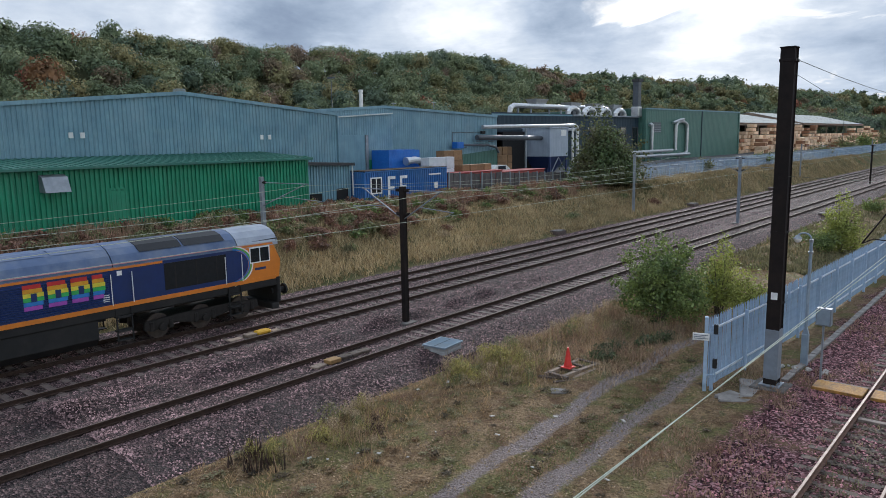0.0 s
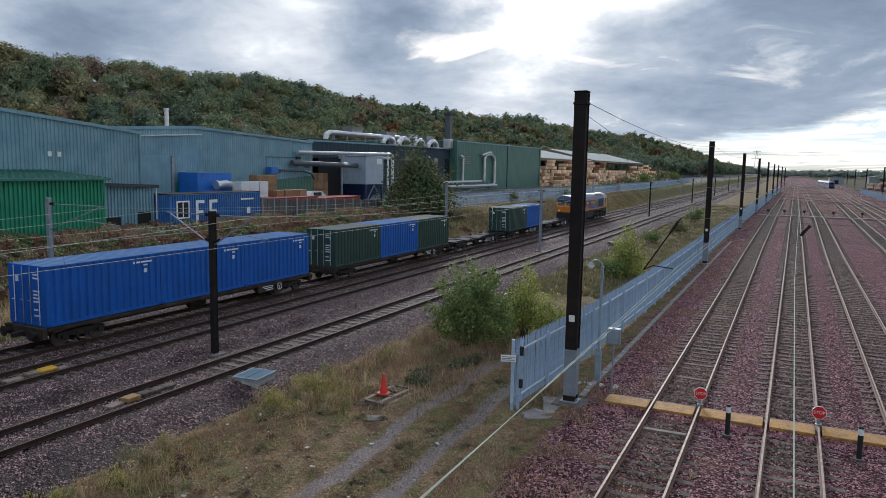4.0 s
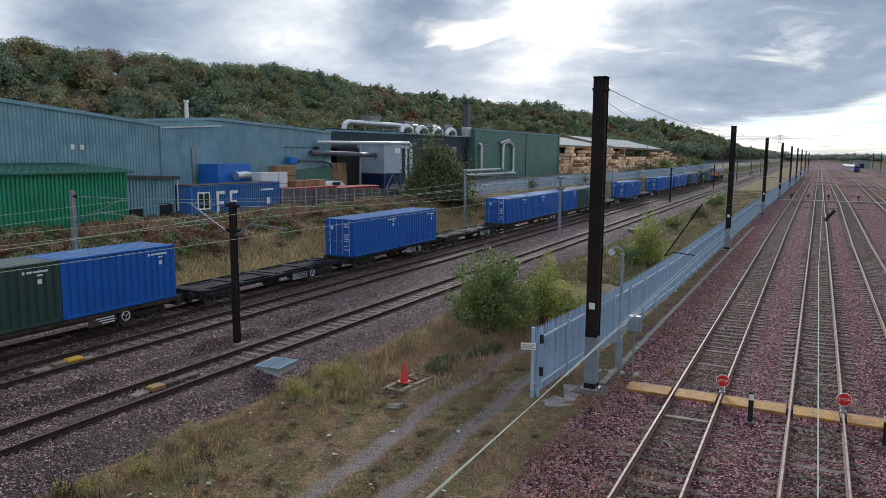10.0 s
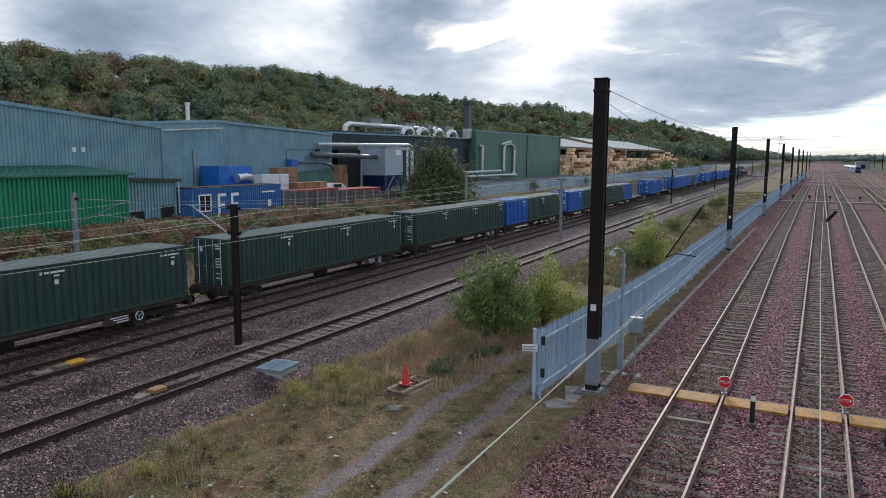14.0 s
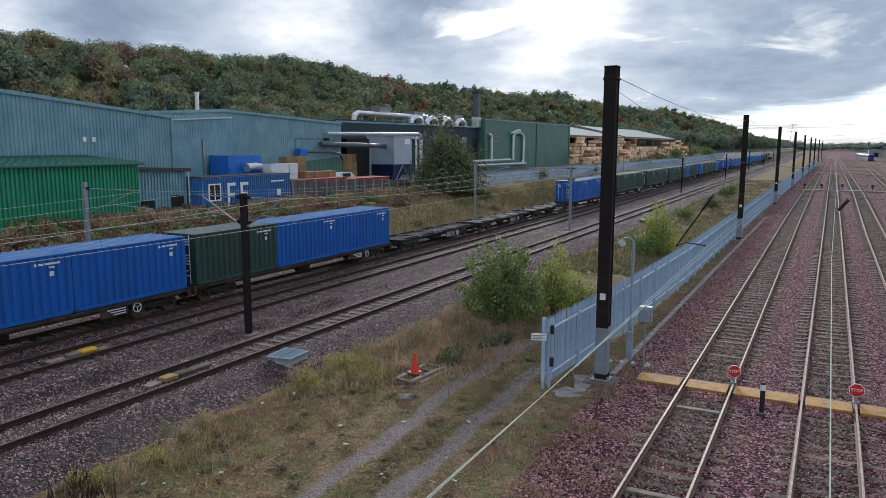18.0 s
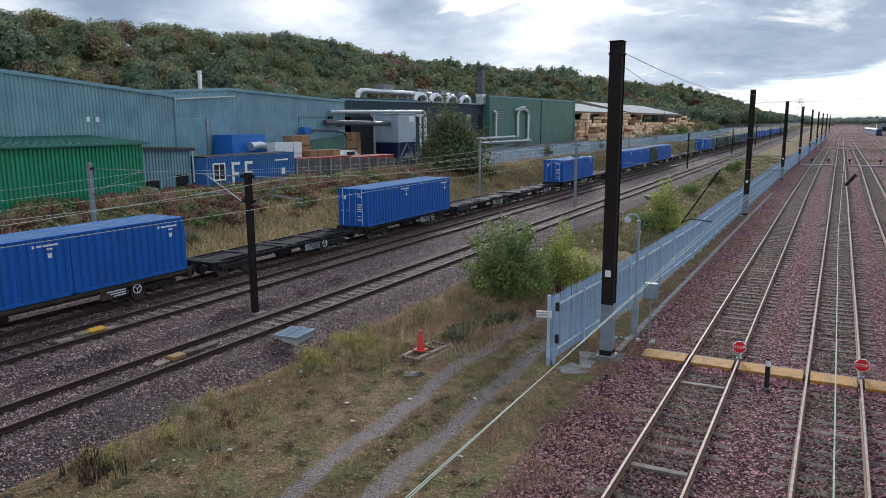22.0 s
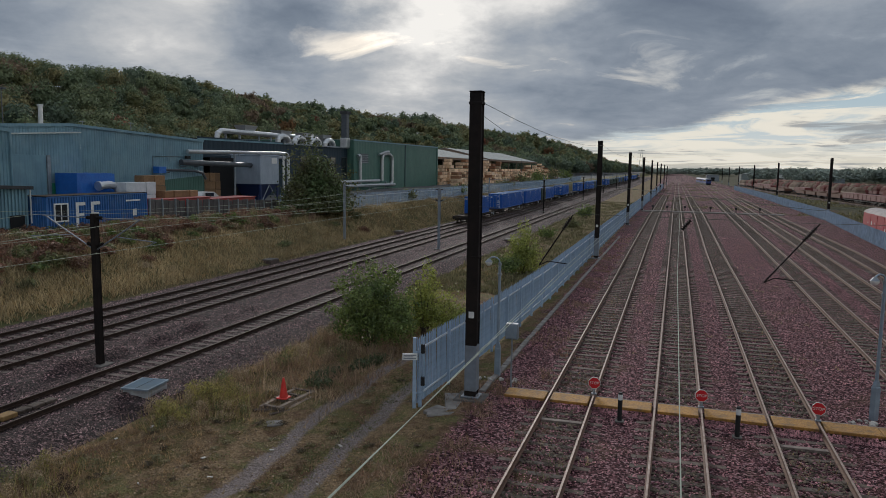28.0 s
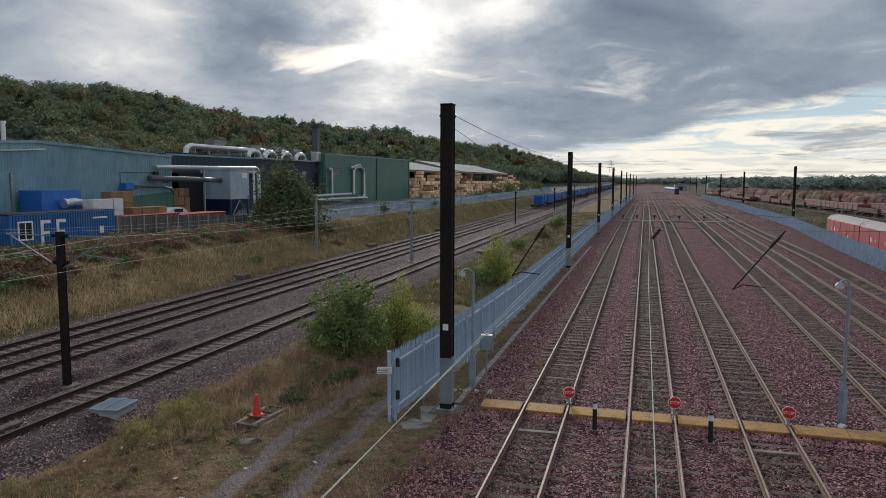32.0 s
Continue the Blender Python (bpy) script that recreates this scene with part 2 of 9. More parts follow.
    def path(self, pts, r, n=6):
        """A bent pipe through points, with mitred joints."""
        pts = [Vector(p) for p in pts]
        rings = []
        ref = None
        for i, p in enumerate(pts):
            a = (p - pts[i - 1]).normalized() if i else (pts[1] - p).normalized()
            b = (pts[i + 1] - p).normalized() if i + 1 < len(pts) else a
            d = (a + b).normalized()
            if ref is None:
                ref = d.orthogonal().normalized()
            u = (ref - d * ref.dot(d)).normalized()
            ref = u
            w = d.cross(u)
            k = 1 / max(0.5, d.dot(a))
            rings.append([p + (u * math.cos(2 * math.pi * j / n) + w * math.sin(2 * math.pi * j / n)) * r * (k if 0 < i < len(pts) - 1 else 1) for j in range(n)])
        vs = [v for ring in rings for v in ring]
        fs = []
        for i in range(len(rings) - 1):
            for j in range(n):
                k = (j + 1) % n
                fs.append((i * n + j, i * n + k, (i + 1) * n + k, (i + 1) * n + j))
        fs += [tuple(range(n))[::-1], tuple(range(len(vs) - n, len(vs)))]
        return self.add(vs, fs)

    def sweep(self, profile, pts):
        """A closed profile of (across, up) carried along points lying level; ends closed."""
        pts = [Vector(p) for p in pts]
        n = len(profile)
        vs, fs = [], []
        for i, p in enumerate(pts):
            a = pts[max(0, i - 1)]
            b = pts[min(len(pts) - 1, i + 1)]
            d = (b - a)
            d.z = 0
            d.normalize()
            side = Vector((d.y, -d.x, 0))
            for u, w in profile:
                vs.append(p + side * u + Vector((0, 0, w)))
        for i in range(len(pts) - 1):
            for j in range(n):
                k = (j + 1) % n
                fs.append((i * n + j, i * n + k, (i + 1) * n + k, (i + 1) * n + j))
        fs += [tuple(range(n))[::-1], tuple(range(len(vs) - n, len(vs)))]
        return self.add(vs, fs)

    def prism(self, poly, axis, a, b):
        """A polygon of two coordinates pushed along an axis from a to b."""
        def at(p, w):
            return {"x": (w, p[0], p[1]), "y": (p[0], w, p[1]), "z": (p[0], p[1], w)}[axis]
        n = len(poly)
        vs = [at(p, a) for p in poly] + [at(p, b) for p in poly]
        fs = [tuple(range(n))[::-1], tuple(range(n, 2 * n))] + [(i, (i + 1) % n, n + (i + 1) % n, n + i) for i in range(n)]
        return self.add(vs, fs)

    def mesh(self, name, mats, smooth=False):
        me = bpy.data.meshes.new(name)
        me.from_pydata(self.v, [], self.f)
        for m in (mats if isinstance(mats, (list, tuple)) else [mats]):
            me.materials.append(m)
        if self.slot or any(self.mi):
            me.polygons.foreach_set("material_index", self.mi)
        bm = bmesh.new()
        bm.from_mesh(me)
        bmesh.ops.recalc_face_normals(bm, faces=bm.faces)
        bm.to_mesh(me)
        bm.free()
        if smooth:
            me.polygons.foreach_set("use_smooth", [True] * len(me.polygons))
        me.update()
        return me


def raw_mesh(name, verts, faces, material):
    """A mesh from arrays, for the stuff nobody could count."""
    me = bpy.data.meshes.new(name)
    verts = np.asarray(verts, np.float32)
    faces = np.asarray(faces, np.int32)
    k = faces.shape[1]
    me.vertices.add(len(verts))
    me.vertices.foreach_set("co", verts.ravel())
    me.loops.add(faces.size)
    me.loops.foreach_set("vertex_index", faces.ravel())
    me.polygons.add(len(faces))
    me.polygons.foreach_set("loop_start", np.arange(0, faces.size, k, dtype=np.int32))
    me.update(calc_edges=True)
    me.materials.append(material)
    return me


def part(name, m, material, parent, label="", smooth=False):
    me = m if isinstance(m, bpy.types.Mesh) else m.mesh(name, material, smooth)
    ob = new(name, me)
    ob.parent = parent
    if label:
        ob["label"] = label
    return ob


def thing(name, label, category, group="", at=None, kind=""):
    ob = new(name)
    ob.empty_display_size = 0.2
    if at is not None:
        ob.matrix_basis = at
    return tagged(ob, label, category, group, kind)


def solid(name, m, material, label="", category="", group="", kind="", smooth=False, at=None):
    ob = new(name, m if isinstance(m, bpy.types.Mesh) else m.mesh(name, material, smooth))
    if at is not None:
        ob.matrix_basis = at
    return tagged(ob, label, category, group, kind)

# ---- the ground: one sheet from the yard to the horizon ----
def smooth(a, b, x):
    t = np.clip((x - a) / (b - a), 0, 1)
    return t * t * (3 - 2 * t)


RUTS = (-10.45, -8.62)


def rut_shift(y):
    """Sideways drift of the wheel ruts along the verge."""
    return 0.45 - 0.45 * smooth(9.0, 15.0, y) - 0.42 * smooth(15.0, 20.5, y) + 0.28 * smooth(22.0, 29.0, y)


def wiggle(x, y, s, k):
    return np.sin(x * s + k) * np.cos(y * s * 0.8 + 2.1 * k) + 0.5 * np.sin(x * s * 2.3 + y * s * 1.9 + k)


def ground_z(x, y):
    """Height of the land over the rail heads' level."""
    x, y = np.asarray(x, float), np.asarray(y, float)
    z = np.full(np.broadcast(x, y).shape, -0.2)
    # verge between main line and yard
    z = z - 0.12 * smooth(-6.3, -7.6, x) * (1 - smooth(-15.5, -17.5, x))
    z = z + (0.10 * wiggle(x, y, 0.55, 0.3) + 0.05 * wiggle(x, y, 1.7, 1.3)) * smooth(-6.6, -9.0, x) * (1 - smooth(-15.0, -16.8, x))
    for r in RUTS:
        z = z - 0.06 * np.exp(-((x - r - rut_shift(y)) / 0.28) ** 2)
    # formation of the main line
    z = z - 0.40 * smooth(-15.8, -17.0, x) * (1 - smooth(-32.5, -34.0, x))
    # bank up to the works yard
    crest = -43.5 + 6.5 * smooth(76, 86, y)
    bank = smooth(0.0, 1.0, (-33.0 - x) / (-33.0 - crest))
    z = z + 2.75 * bank + 0.12 * wiggle(x, y, 0.4, 2.0) * bank * (1 - smooth(-44, -48, x))
    # wooded hill, nearer to the line far ahead
    foot = -112 + 45 * smooth(380, 900, y)
    z = z + (32.0 + 2.5 * smooth(120, 220, y)) * smooth(0, 118, foot - x) + 2.5 * wiggle(x, y, 0.021, 0.7) * smooth(0, 80, foot - x)
    # low land on the other side
    z = z + 1.2 * smooth(60, 200, x) + 6 * smooth(330, 800, x)
    # wooded rise far off beyond the storage sidings
    z = z + 3 * smooth(0.15, 0.34, x / np.maximum(y, 60)) * smooth(560, 900, y)
    return z


def build_ground():
    xs = np.unique(np.concatenate([np.linspace(-1800, -260, 14), np.linspace(-260, -50, 36), np.linspace(-50, -30, 41), np.arange(-30, -18, 1.0),
                                   np.arange(-18, -5.9, 0.2), np.arange(-6, 30, 1.0), np.linspace(30, 200, 18), np.linspace(200, 1800, 14)]))
    ys = np.unique(np.concatenate([np.linspace(-300, -10, 12), np.arange(-10, 45, 0.35), np.arange(45, 130, 1.6), np.linspace(130, 500, 50), np.linspace(500, 4000, 24)]))
    X, Y = np.meshgrid(xs, ys)
    Z = ground_z(X, Y)
    v = np.stack([X, Y, Z], -1).reshape(-1, 3)
    nx, ny = len(xs), len(ys)
    i = np.arange((ny - 1) * nx).reshape(ny - 1, nx)[:, :-1].ravel()
    f = np.stack([i, i + 1, i + 1 + nx, i + nx], 1)
    me = raw_mesh("ground", v, f, ground_material())
    me.polygons.foreach_set("use_smooth", [True] * len(me.polygons))
    tagged(new("ground", me), "open ground of purple yard ballast, dry grass verge and wheel ruts", "ground", kind="structure")


def ground_material():
    m = bpy.data.materials.new("ground_cover")
    m.use_nodes = True
    nt = m.node_tree
    N, L = nt.nodes.new, nt.links.new
    bsdf = nt.nodes["Principled BSDF"]
    pos = N("ShaderNodeNewGeometry").outputs["Position"]
    sep = N("ShaderNodeSeparateXYZ")
    L(pos, sep.inputs[0])

    def noise_at(s, det=6, rgh=0.6):
        n = N("ShaderNodeTexNoise")
        n.inputs["Scale"].default_value, n.inputs["Detail"].default_value, n.inputs["Roughness"].default_value = s, det, rgh
        L(pos, n.inputs["Vector"])
        return n.outputs[0]

    def mr(v, a, b, c=0.0, d=1.0):
        n = N("ShaderNodeMapRange")
        for k, w in enumerate((a, b, c, d)):
            n.inputs[k + 1].default_value = w
        L(v, n.inputs[0])
        return n.outputs[0]

    def op(kind, a, b):
        n = N("ShaderNodeMath")
        n.operation = kind
        for k, w in enumerate((a, b)):
            if isinstance(w, (int, float)):
                n.inputs[k].default_value = w
            else:
                L(w, n.inputs[k])
        return n.outputs[0]

    def mixc(fac, a, b):
        x = N("ShaderNodeMix")
        x.data_type = "RGBA"
        for sock, v in ((x.inputs[0], fac), (x.inputs[6], a), (x.inputs[7], b)):
            if isinstance(v, (int, float)):
                sock.default_value = v
            elif isinstance(v, tuple):
                sock.default_value = (*v, 1)
            else:
                L(v, sock)
        return x.outputs[2]

    def stones(scale, cols):
        vor = N("ShaderNodeTexVoronoi")
        vor.inputs["Scale"].default_value = scale
        L(pos, vor.inputs["Vector"])
        r = N("ShaderNodeValToRGB")
        els = r.color_ramp.elements
        while len(els) < len(cols):
            els.new(0.5)
        for e, (p, c) in zip(els, cols):
            e.position, e.color = p, (*c, 1)
        s2 = N("ShaderNodeSeparateColor")
        L(vor.outputs["Color"], s2.inputs[0])
        L(s2.outputs[0], r.inputs[0])
        return r.outputs[0], vor.outputs["Distance"]

    edge = op("ADD", sep.outputs[0], mr(noise_at(0.7, 8, 0.7), 0, 1, -1.6, 1.6))
    fine = noise_at(9.0, 8, 0.7)
    broad = noise_at(0.35, 5)
    mid = noise_at(1.6, 6)
    # grass, dead stalks and bare soil
    grass = mixc(mr(fine, 0.35, 0.65), (0.095, 0.064, 0.036), (0.33, 0.225, 0.128))
    grass = mixc(mr(mid, 0.44, 0.58), grass, (0.135, 0.078, 0.048))
    green = mixc(mr(fine, 0.35, 0.65), (0.078, 0.072, 0.03), (0.20, 0.175, 0.075))
    grass = mixc(mr(noise_at(0.8, 7, 0.65), 0.47, 0.58), grass, green)
    gravel, _ = stones(40, [(0.0, (0.12, 0.095, 0.089)), (0.5, (0.215, 0.175, 0.163)), (1.0, (0.34, 0.282, 0.262))])
    def ease(a_, b_, c_, d_):
        n = N("ShaderNodeMapRange")
        n.interpolation_type = "SMOOTHSTEP"
        for k_, w_ in enumerate((a_, b_, c_, d_)):
            n.inputs[k_ + 1].default_value = w_
        L(sep.outputs[1], n.inputs[0])
        return n.outputs[0]
    shift = op("ADD", op("ADD", ease(9.0, 15.0, 0.45, 0.0), ease(15.0, 20.5, 0.0, -0.42)), ease(22.0, 29.0, 0.0, 0.28))
    shift = op("ADD", shift, mr(noise_at(0.6, 3), 0.3, 0.7, -0.10, 0.10))
    rut = None
    for r in RUTS:
        d = op("ABSOLUTE", op("SUBTRACT", op("SUBTRACT", sep.outputs[0], r), shift), 0.0)
        k = mr(op("ADD", d, mr(fine, 0.3, 0.7, -0.11, 0.11)), 0.21, 0.36, 1.0, 0.0)
        rut = k if rut is None else op("MAXIMUM", rut, k)
    rut = op("MULTIPLY", rut, ease(27.0, 33.0, 1.0, 0.0))
    grass = mixc(op("MULTIPLY", rut, mr(mid, 0.28, 0.50, 0.68, 1.0)), grass, gravel)
    # yard ballast, purple stone with weeds
    # palette lowered: shade in the gaps between loose stones is put into the bed's colour
    yard, yd = stones(16, [(0.0, (0.008, 0.004, 0.005)), (0.35, (0.045, 0.018, 0.021)), (0.7, (0.145, 0.060, 0.068)), (1.0, (0.46, 0.27, 0.28))])
    weeds = mixc(mr(fine, 0.3, 0.7), (0.10, 0.075, 0.042), (0.20, 0.12, 0.07))
    yard = mixc(op("MULTIPLY", mr(noise_at(0.45, 7, 0.65), 0.52, 0.66), mr(sep.outputs[0], -1.0, -6.0, 0.45, 1.0)), yard, weeds)
    near = mixc(mr(edge, -6.5, -5.9), grass, yard)
    # bank and works yard
    bank = mixc(mr(fine, 0.35, 0.65), (0.10, 0.08, 0.042), (0.20, 0.155, 0.08))
    bank = mixc(mr(broad, 0.42, 0.62), bank, (0.085, 0.095, 0.04))
    near = mixc(mr(edge, -32.0, -33.0), near, bank)
    tarmac = mixc(mr(mid, 0.3, 0.7), (0.10, 0.10, 0.10), (0.16, 0.155, 0.15))
    near = mixc(mr(edge, -46.0, -47.5), near, tarmac)
    wood = mixc(mr(noise_at(0.08), 0.35, 0.65), (0.035, 0.05, 0.022), (0.075, 0.07, 0.035))
    near = mixc(mr(edge, -105, -112), near, wood)
    scrub = mixc(mr(noise_at(0.05), 0.35, 0.65), (0.045, 0.052, 0.025), (0.095, 0.08, 0.048))
    near = mixc(mr(edge, 30, 36), near, scrub)
    L(near, bsdf.inputs["Base Color"])
    bsdf.inputs["Roughness"].default_value = 0.92
    bsdf.inputs["Specular IOR Level"].default_value = 0.08
    b1 = N("ShaderNodeBump")
    b1.inputs["Strength"].default_value, b1.inputs["Distance"].default_value = 1.0, 0.09
    L(op("ADD", op("MULTIPLY", yd, 0.6), fine), b1.inputs["Height"])
    L(b1.outputs[0], bsdf.inputs["Normal"])
    return m


build_ground()

# ---- ballast of the main line ----
BALLAST = bpy.data.materials.new("grey_ballast")


def ballast_material(m, scale, cols):
    m.use_nodes = True
    nt = m.node_tree
    N, L = nt.nodes.new, nt.links.new
    bsdf = nt.nodes["Principled BSDF"]
    pos = N("ShaderNodeNewGeometry").outputs["Position"]
    vor = N("ShaderNodeTexVoronoi")
    vor.inputs["Scale"].default_value = scale
    L(pos, vor.inputs["Vector"])
    sc = N("ShaderNodeSeparateColor")
    L(vor.outputs["Color"], sc.inputs[0])
    r = N("ShaderNodeValToRGB")
    els = r.color_ramp.elements
    while len(els) < len(cols):
        els.new(0.5)
    for e, (p, c) in zip(els, cols):
        e.position, e.color = p, (*c, 1)
    L(sc.outputs[0], r.inputs[0])
    n = N("ShaderNodeTexNoise")
    n.inputs["Scale"].default_value, n.inputs["Detail"].default_value = 0.5, 6
    L(pos, n.inputs["Vector"])
    mrn = N("ShaderNodeMapRange")
    mrn.inputs[1].default_value, mrn.inputs[2].default_value, mrn.inputs[4].default_value = 0.45, 0.7, 0.6
    L(n.outputs[0], mrn.inputs[0])
    x = N("ShaderNodeMix")
    x.data_type = "RGBA"
    L(mrn.outputs[0], x.inputs[0])
    L(r.outputs[0], x.inputs[6])
    x.inputs[7].default_value = (0.07, 0.06, 0.055, 1)
    L(x.outputs[2], bsdf.inputs["Base Color"])
    bsdf.inputs["Roughness"].default_value = 0.9
    bsdf.inputs["Specular IOR Level"].default_value = 0.3
    b = N("ShaderNodeBump")
    b.inputs["Strength"].default_value, b.inputs["Distance"].default_value = 1.0, 0.10
    L(vor.outputs["Distance"], b.inputs["Height"])
    L(b.outputs[0], bsdf.inputs["Normal"])


# bed coloured darker than its loose stones, painting in the shade between them
ballast_material(BALLAST, 18, [(0.0, (0.007, 0.005, 0.005)), (0.4, (0.041, 0.024, 0.024)), (0.75, (0.095, 0.057, 0.056)), (1.0, (0.28, 0.18, 0.172))])


def ballast_z(x, y=100.0):
    prof = [(-33.2, -0.62), (-32.0, -0.52), (-30.7, -0.193), (-23.7, -0.193), (-23.0, -0.36), (-22.2, -0.38), (-21.4, -0.193), (-18.2, -0.193), (-17.2, -0.50), (-16.2, -0.68)]
    z = np.interp(x, [p[0] for p in prof], [p[1] for p in prof])
    # windrow of stone heaped between the nearer tracks, uneven along the line
    near = 1 - smooth(26.0, 44.0, np.asarray(y, float))
    heap = np.exp(-((np.asarray(x) + 22.75) / 0.42) ** 2) * (0.30 + 0.13 * np.sin(np.asarray(y) * 0.9) + 0.08 * np.sin(np.asarray(y) * 2.3 + 1.0))
    hollow = np.exp(-((np.asarray(x) + 21.75) / 0.30) ** 2) * 0.10
    z = z + near * (heap - hollow)
    # stone levelled round the cable chamber
    flat = (np.abs(np.asarray(x) + 17.75) < 1.05) & (np.abs(np.asarray(y) - 20.85) < 1.3)
    return np.where(flat, np.maximum(z, -0.33), z)


def build_ballast():
    xs = np.arange(-33.2, -16.15, 0.2)
    ys = np.concatenate([np.arange(-40, 4, 1.0), np.arange(4, 60, 0.22), np.arange(60, 160, 1.2), np.linspace(160, 900, 60)])
    X, Y = np.meshgrid(xs, ys)
    rng = np.random.default_rng(4)
    Z = ballast_z(X, Y) + rng.normal(0, 0.018, X.shape)
    v = np.stack([X, Y, Z], -1).reshape(-1, 3)
    nx, ny = len(xs), len(ys)
    i = np.arange((ny - 1) * nx).reshape(ny - 1, nx)[:, :-1].ravel()
    me = raw_mesh("ballast_bed", v, np.stack([i, i + 1, i + 1 + nx, i + nx], 1), BALLAST)
    tagged(new("ballast_bed", me), "grey-brown crushed stone ballast under the running lines", "ballast", kind="structure")


build_ballast()

# ---- railway tracks ----
RUST = mat("rusty_rail", (0.055, 0.033, 0.024), (0.028, 0.017, 0.013), rough=0.85, metal=0.0, scale=8, bump=0.2, spec=0.2)
RAIL_TOP = mat("worn_rail_head", (0.15, 0.115, 0.092), (0.085, 0.064, 0.052), rough=0.75, metal=0.1, scale=4, spec=0.3)
YARD_TOP = mat("pale_rail_head", (0.42, 0.325, 0.275), (0.23, 0.15, 0.115), rough=0.6, metal=0.25, scale=4)
YARD_RUST = mat("brown_rail", (0.20, 0.105, 0.07), (0.10, 0.058, 0.042), rough=0.8, metal=0.1, scale=8, bump=0.2)
CONC = mat("weathered_concrete", (0.142, 0.0998, 0.0851), (0.0645, 0.0468, 0.0407), rough=0.9, scale=5, bump=0.3, rand=0.18, dirt=(0.10, 0.08, 0.065), dscale=1.5)
TIMBER = mat("old_sleeper_timber", (0.125, 0.086, 0.062), (0.042, 0.029, 0.022), rough=0.9, scale=9, bump=0.4, rand=0.3, dirt=(0.20, 0.175, 0.15), dscale=2.0)
GAUGE = 0.7525
RAIL = [(-0.07, -0.16), (0.07, -0.16), (0.07, -0.145), (0.012, -0.125), (0.012, -0.05), (0.036, -0.04), (0.036, 0.0), (-0.036, 0.0), (-0.036, -0.04), (-0.012, -0.05), (-0.012, -0.125), (-0.07, -0.145)]
BAND = [(-0.028, 0.0005), (0.028, 0.0005), (0.028, 0.004), (-0.028, 0.004)]


def along(pts, y):
    xs = np.interp(y, [p[1] for p in pts], [p[0] for p in pts])
    return float(xs)


def rail_line(pts, off, y0, y1):
    ys = sorted({y0, y1, *[p[1] for p in pts if y0 < p[1] < y1], *[y for y in (90, 180) if y0 < y < y1]})
    return [(along(pts, y) + off, y, 0.0) for y in ys]


def sleeper_mesh(kind):
    m = Mesh()
    if kind == "concrete":
        m.prism([(-0.14, -0.36), (0.14, -0.36), (0.125, -0.165), (-0.125, -0.165)], "x", -1.25, 1.25)
        for s in (-1, 1):
            m.box(s * GAUGE - 0.11, -0.07, -0.166, s * GAUGE + 0.11, 0.07, -0.135, 0.01)
        return m.mesh("sleeper", CONC)
    m.box(-1.3, -0.125, -0.32, 1.3, 0.125, -0.163, 0.012)
    for s in (-1, 1):
        m.box(s * GAUGE - 0.15, -0.09, -0.165, s * GAUGE + 0.15, 0.09, -0.13, 0.01)
    return m.mesh("sleeper", TIMBER)


SLEEPERS = {k: sleeper_mesh(k) for k in ("concrete", "timber")}


def track(label, pts, kind, y0, y1, step, top, side, near_to, group, far_to):
    t = thing("railway_track", label, "track", group)
    for s in (-1, 1):
        line = rail_line(pts, s * GAUGE, y0, y1)
        r = part("rail", Mesh().sweep(RAIL, line), side, t)
        part("running_band", Mesh().sweep(BAND, line), top, r, "worn bright top of the rail")
    rng = random.Random(int(abs(pts[0][0]) * 10))
    y = y0 + 0.3
    count = 0
    rest = Mesh()
    base = SLEEPERS[kind]
    far_top = -0.163
    bv = [(x, y, z) for z in (-0.3, far_top) for x in (-1.27, 1.27) for y in (-0.125, 0.125)]
    bf = [(4, 6, 7, 5), (0, 2, 6, 4), (1, 5, 7, 3), (0, 4, 5, 1), (2, 3, 7, 6)]
    while y < far_to:
        x = along(pts, y)
        dz = rng.uniform(-0.012, 0.0) - (0.045 * max(0.0, min(1.0, (21.5 - y) / 3)) if pts[0][0] == -19.84 else 0.0) - (0.026 * max(0.0, min(1.0, (33 - y) / 8)) if kind == "timber" else 0.0)
        if y < near_to and count < 290:
            ob = part("sleeper", base, None, t)
            ob.matrix_basis = pose(x, y, dz, 0, 0, rng.uniform(-1.2, 1.2))
            count += 1
        else:
            rest.add([(x + p[0], y + p[1], p[2] + dz) for p in bv], bf)
        y += step * rng.uniform(0.97, 1.03)
    if rest.f:
        ob = part("sleepers_beyond", rest, CONC if kind == "concrete" else TIMBER, t)
        ob["kind"] = "stuff"
    return t


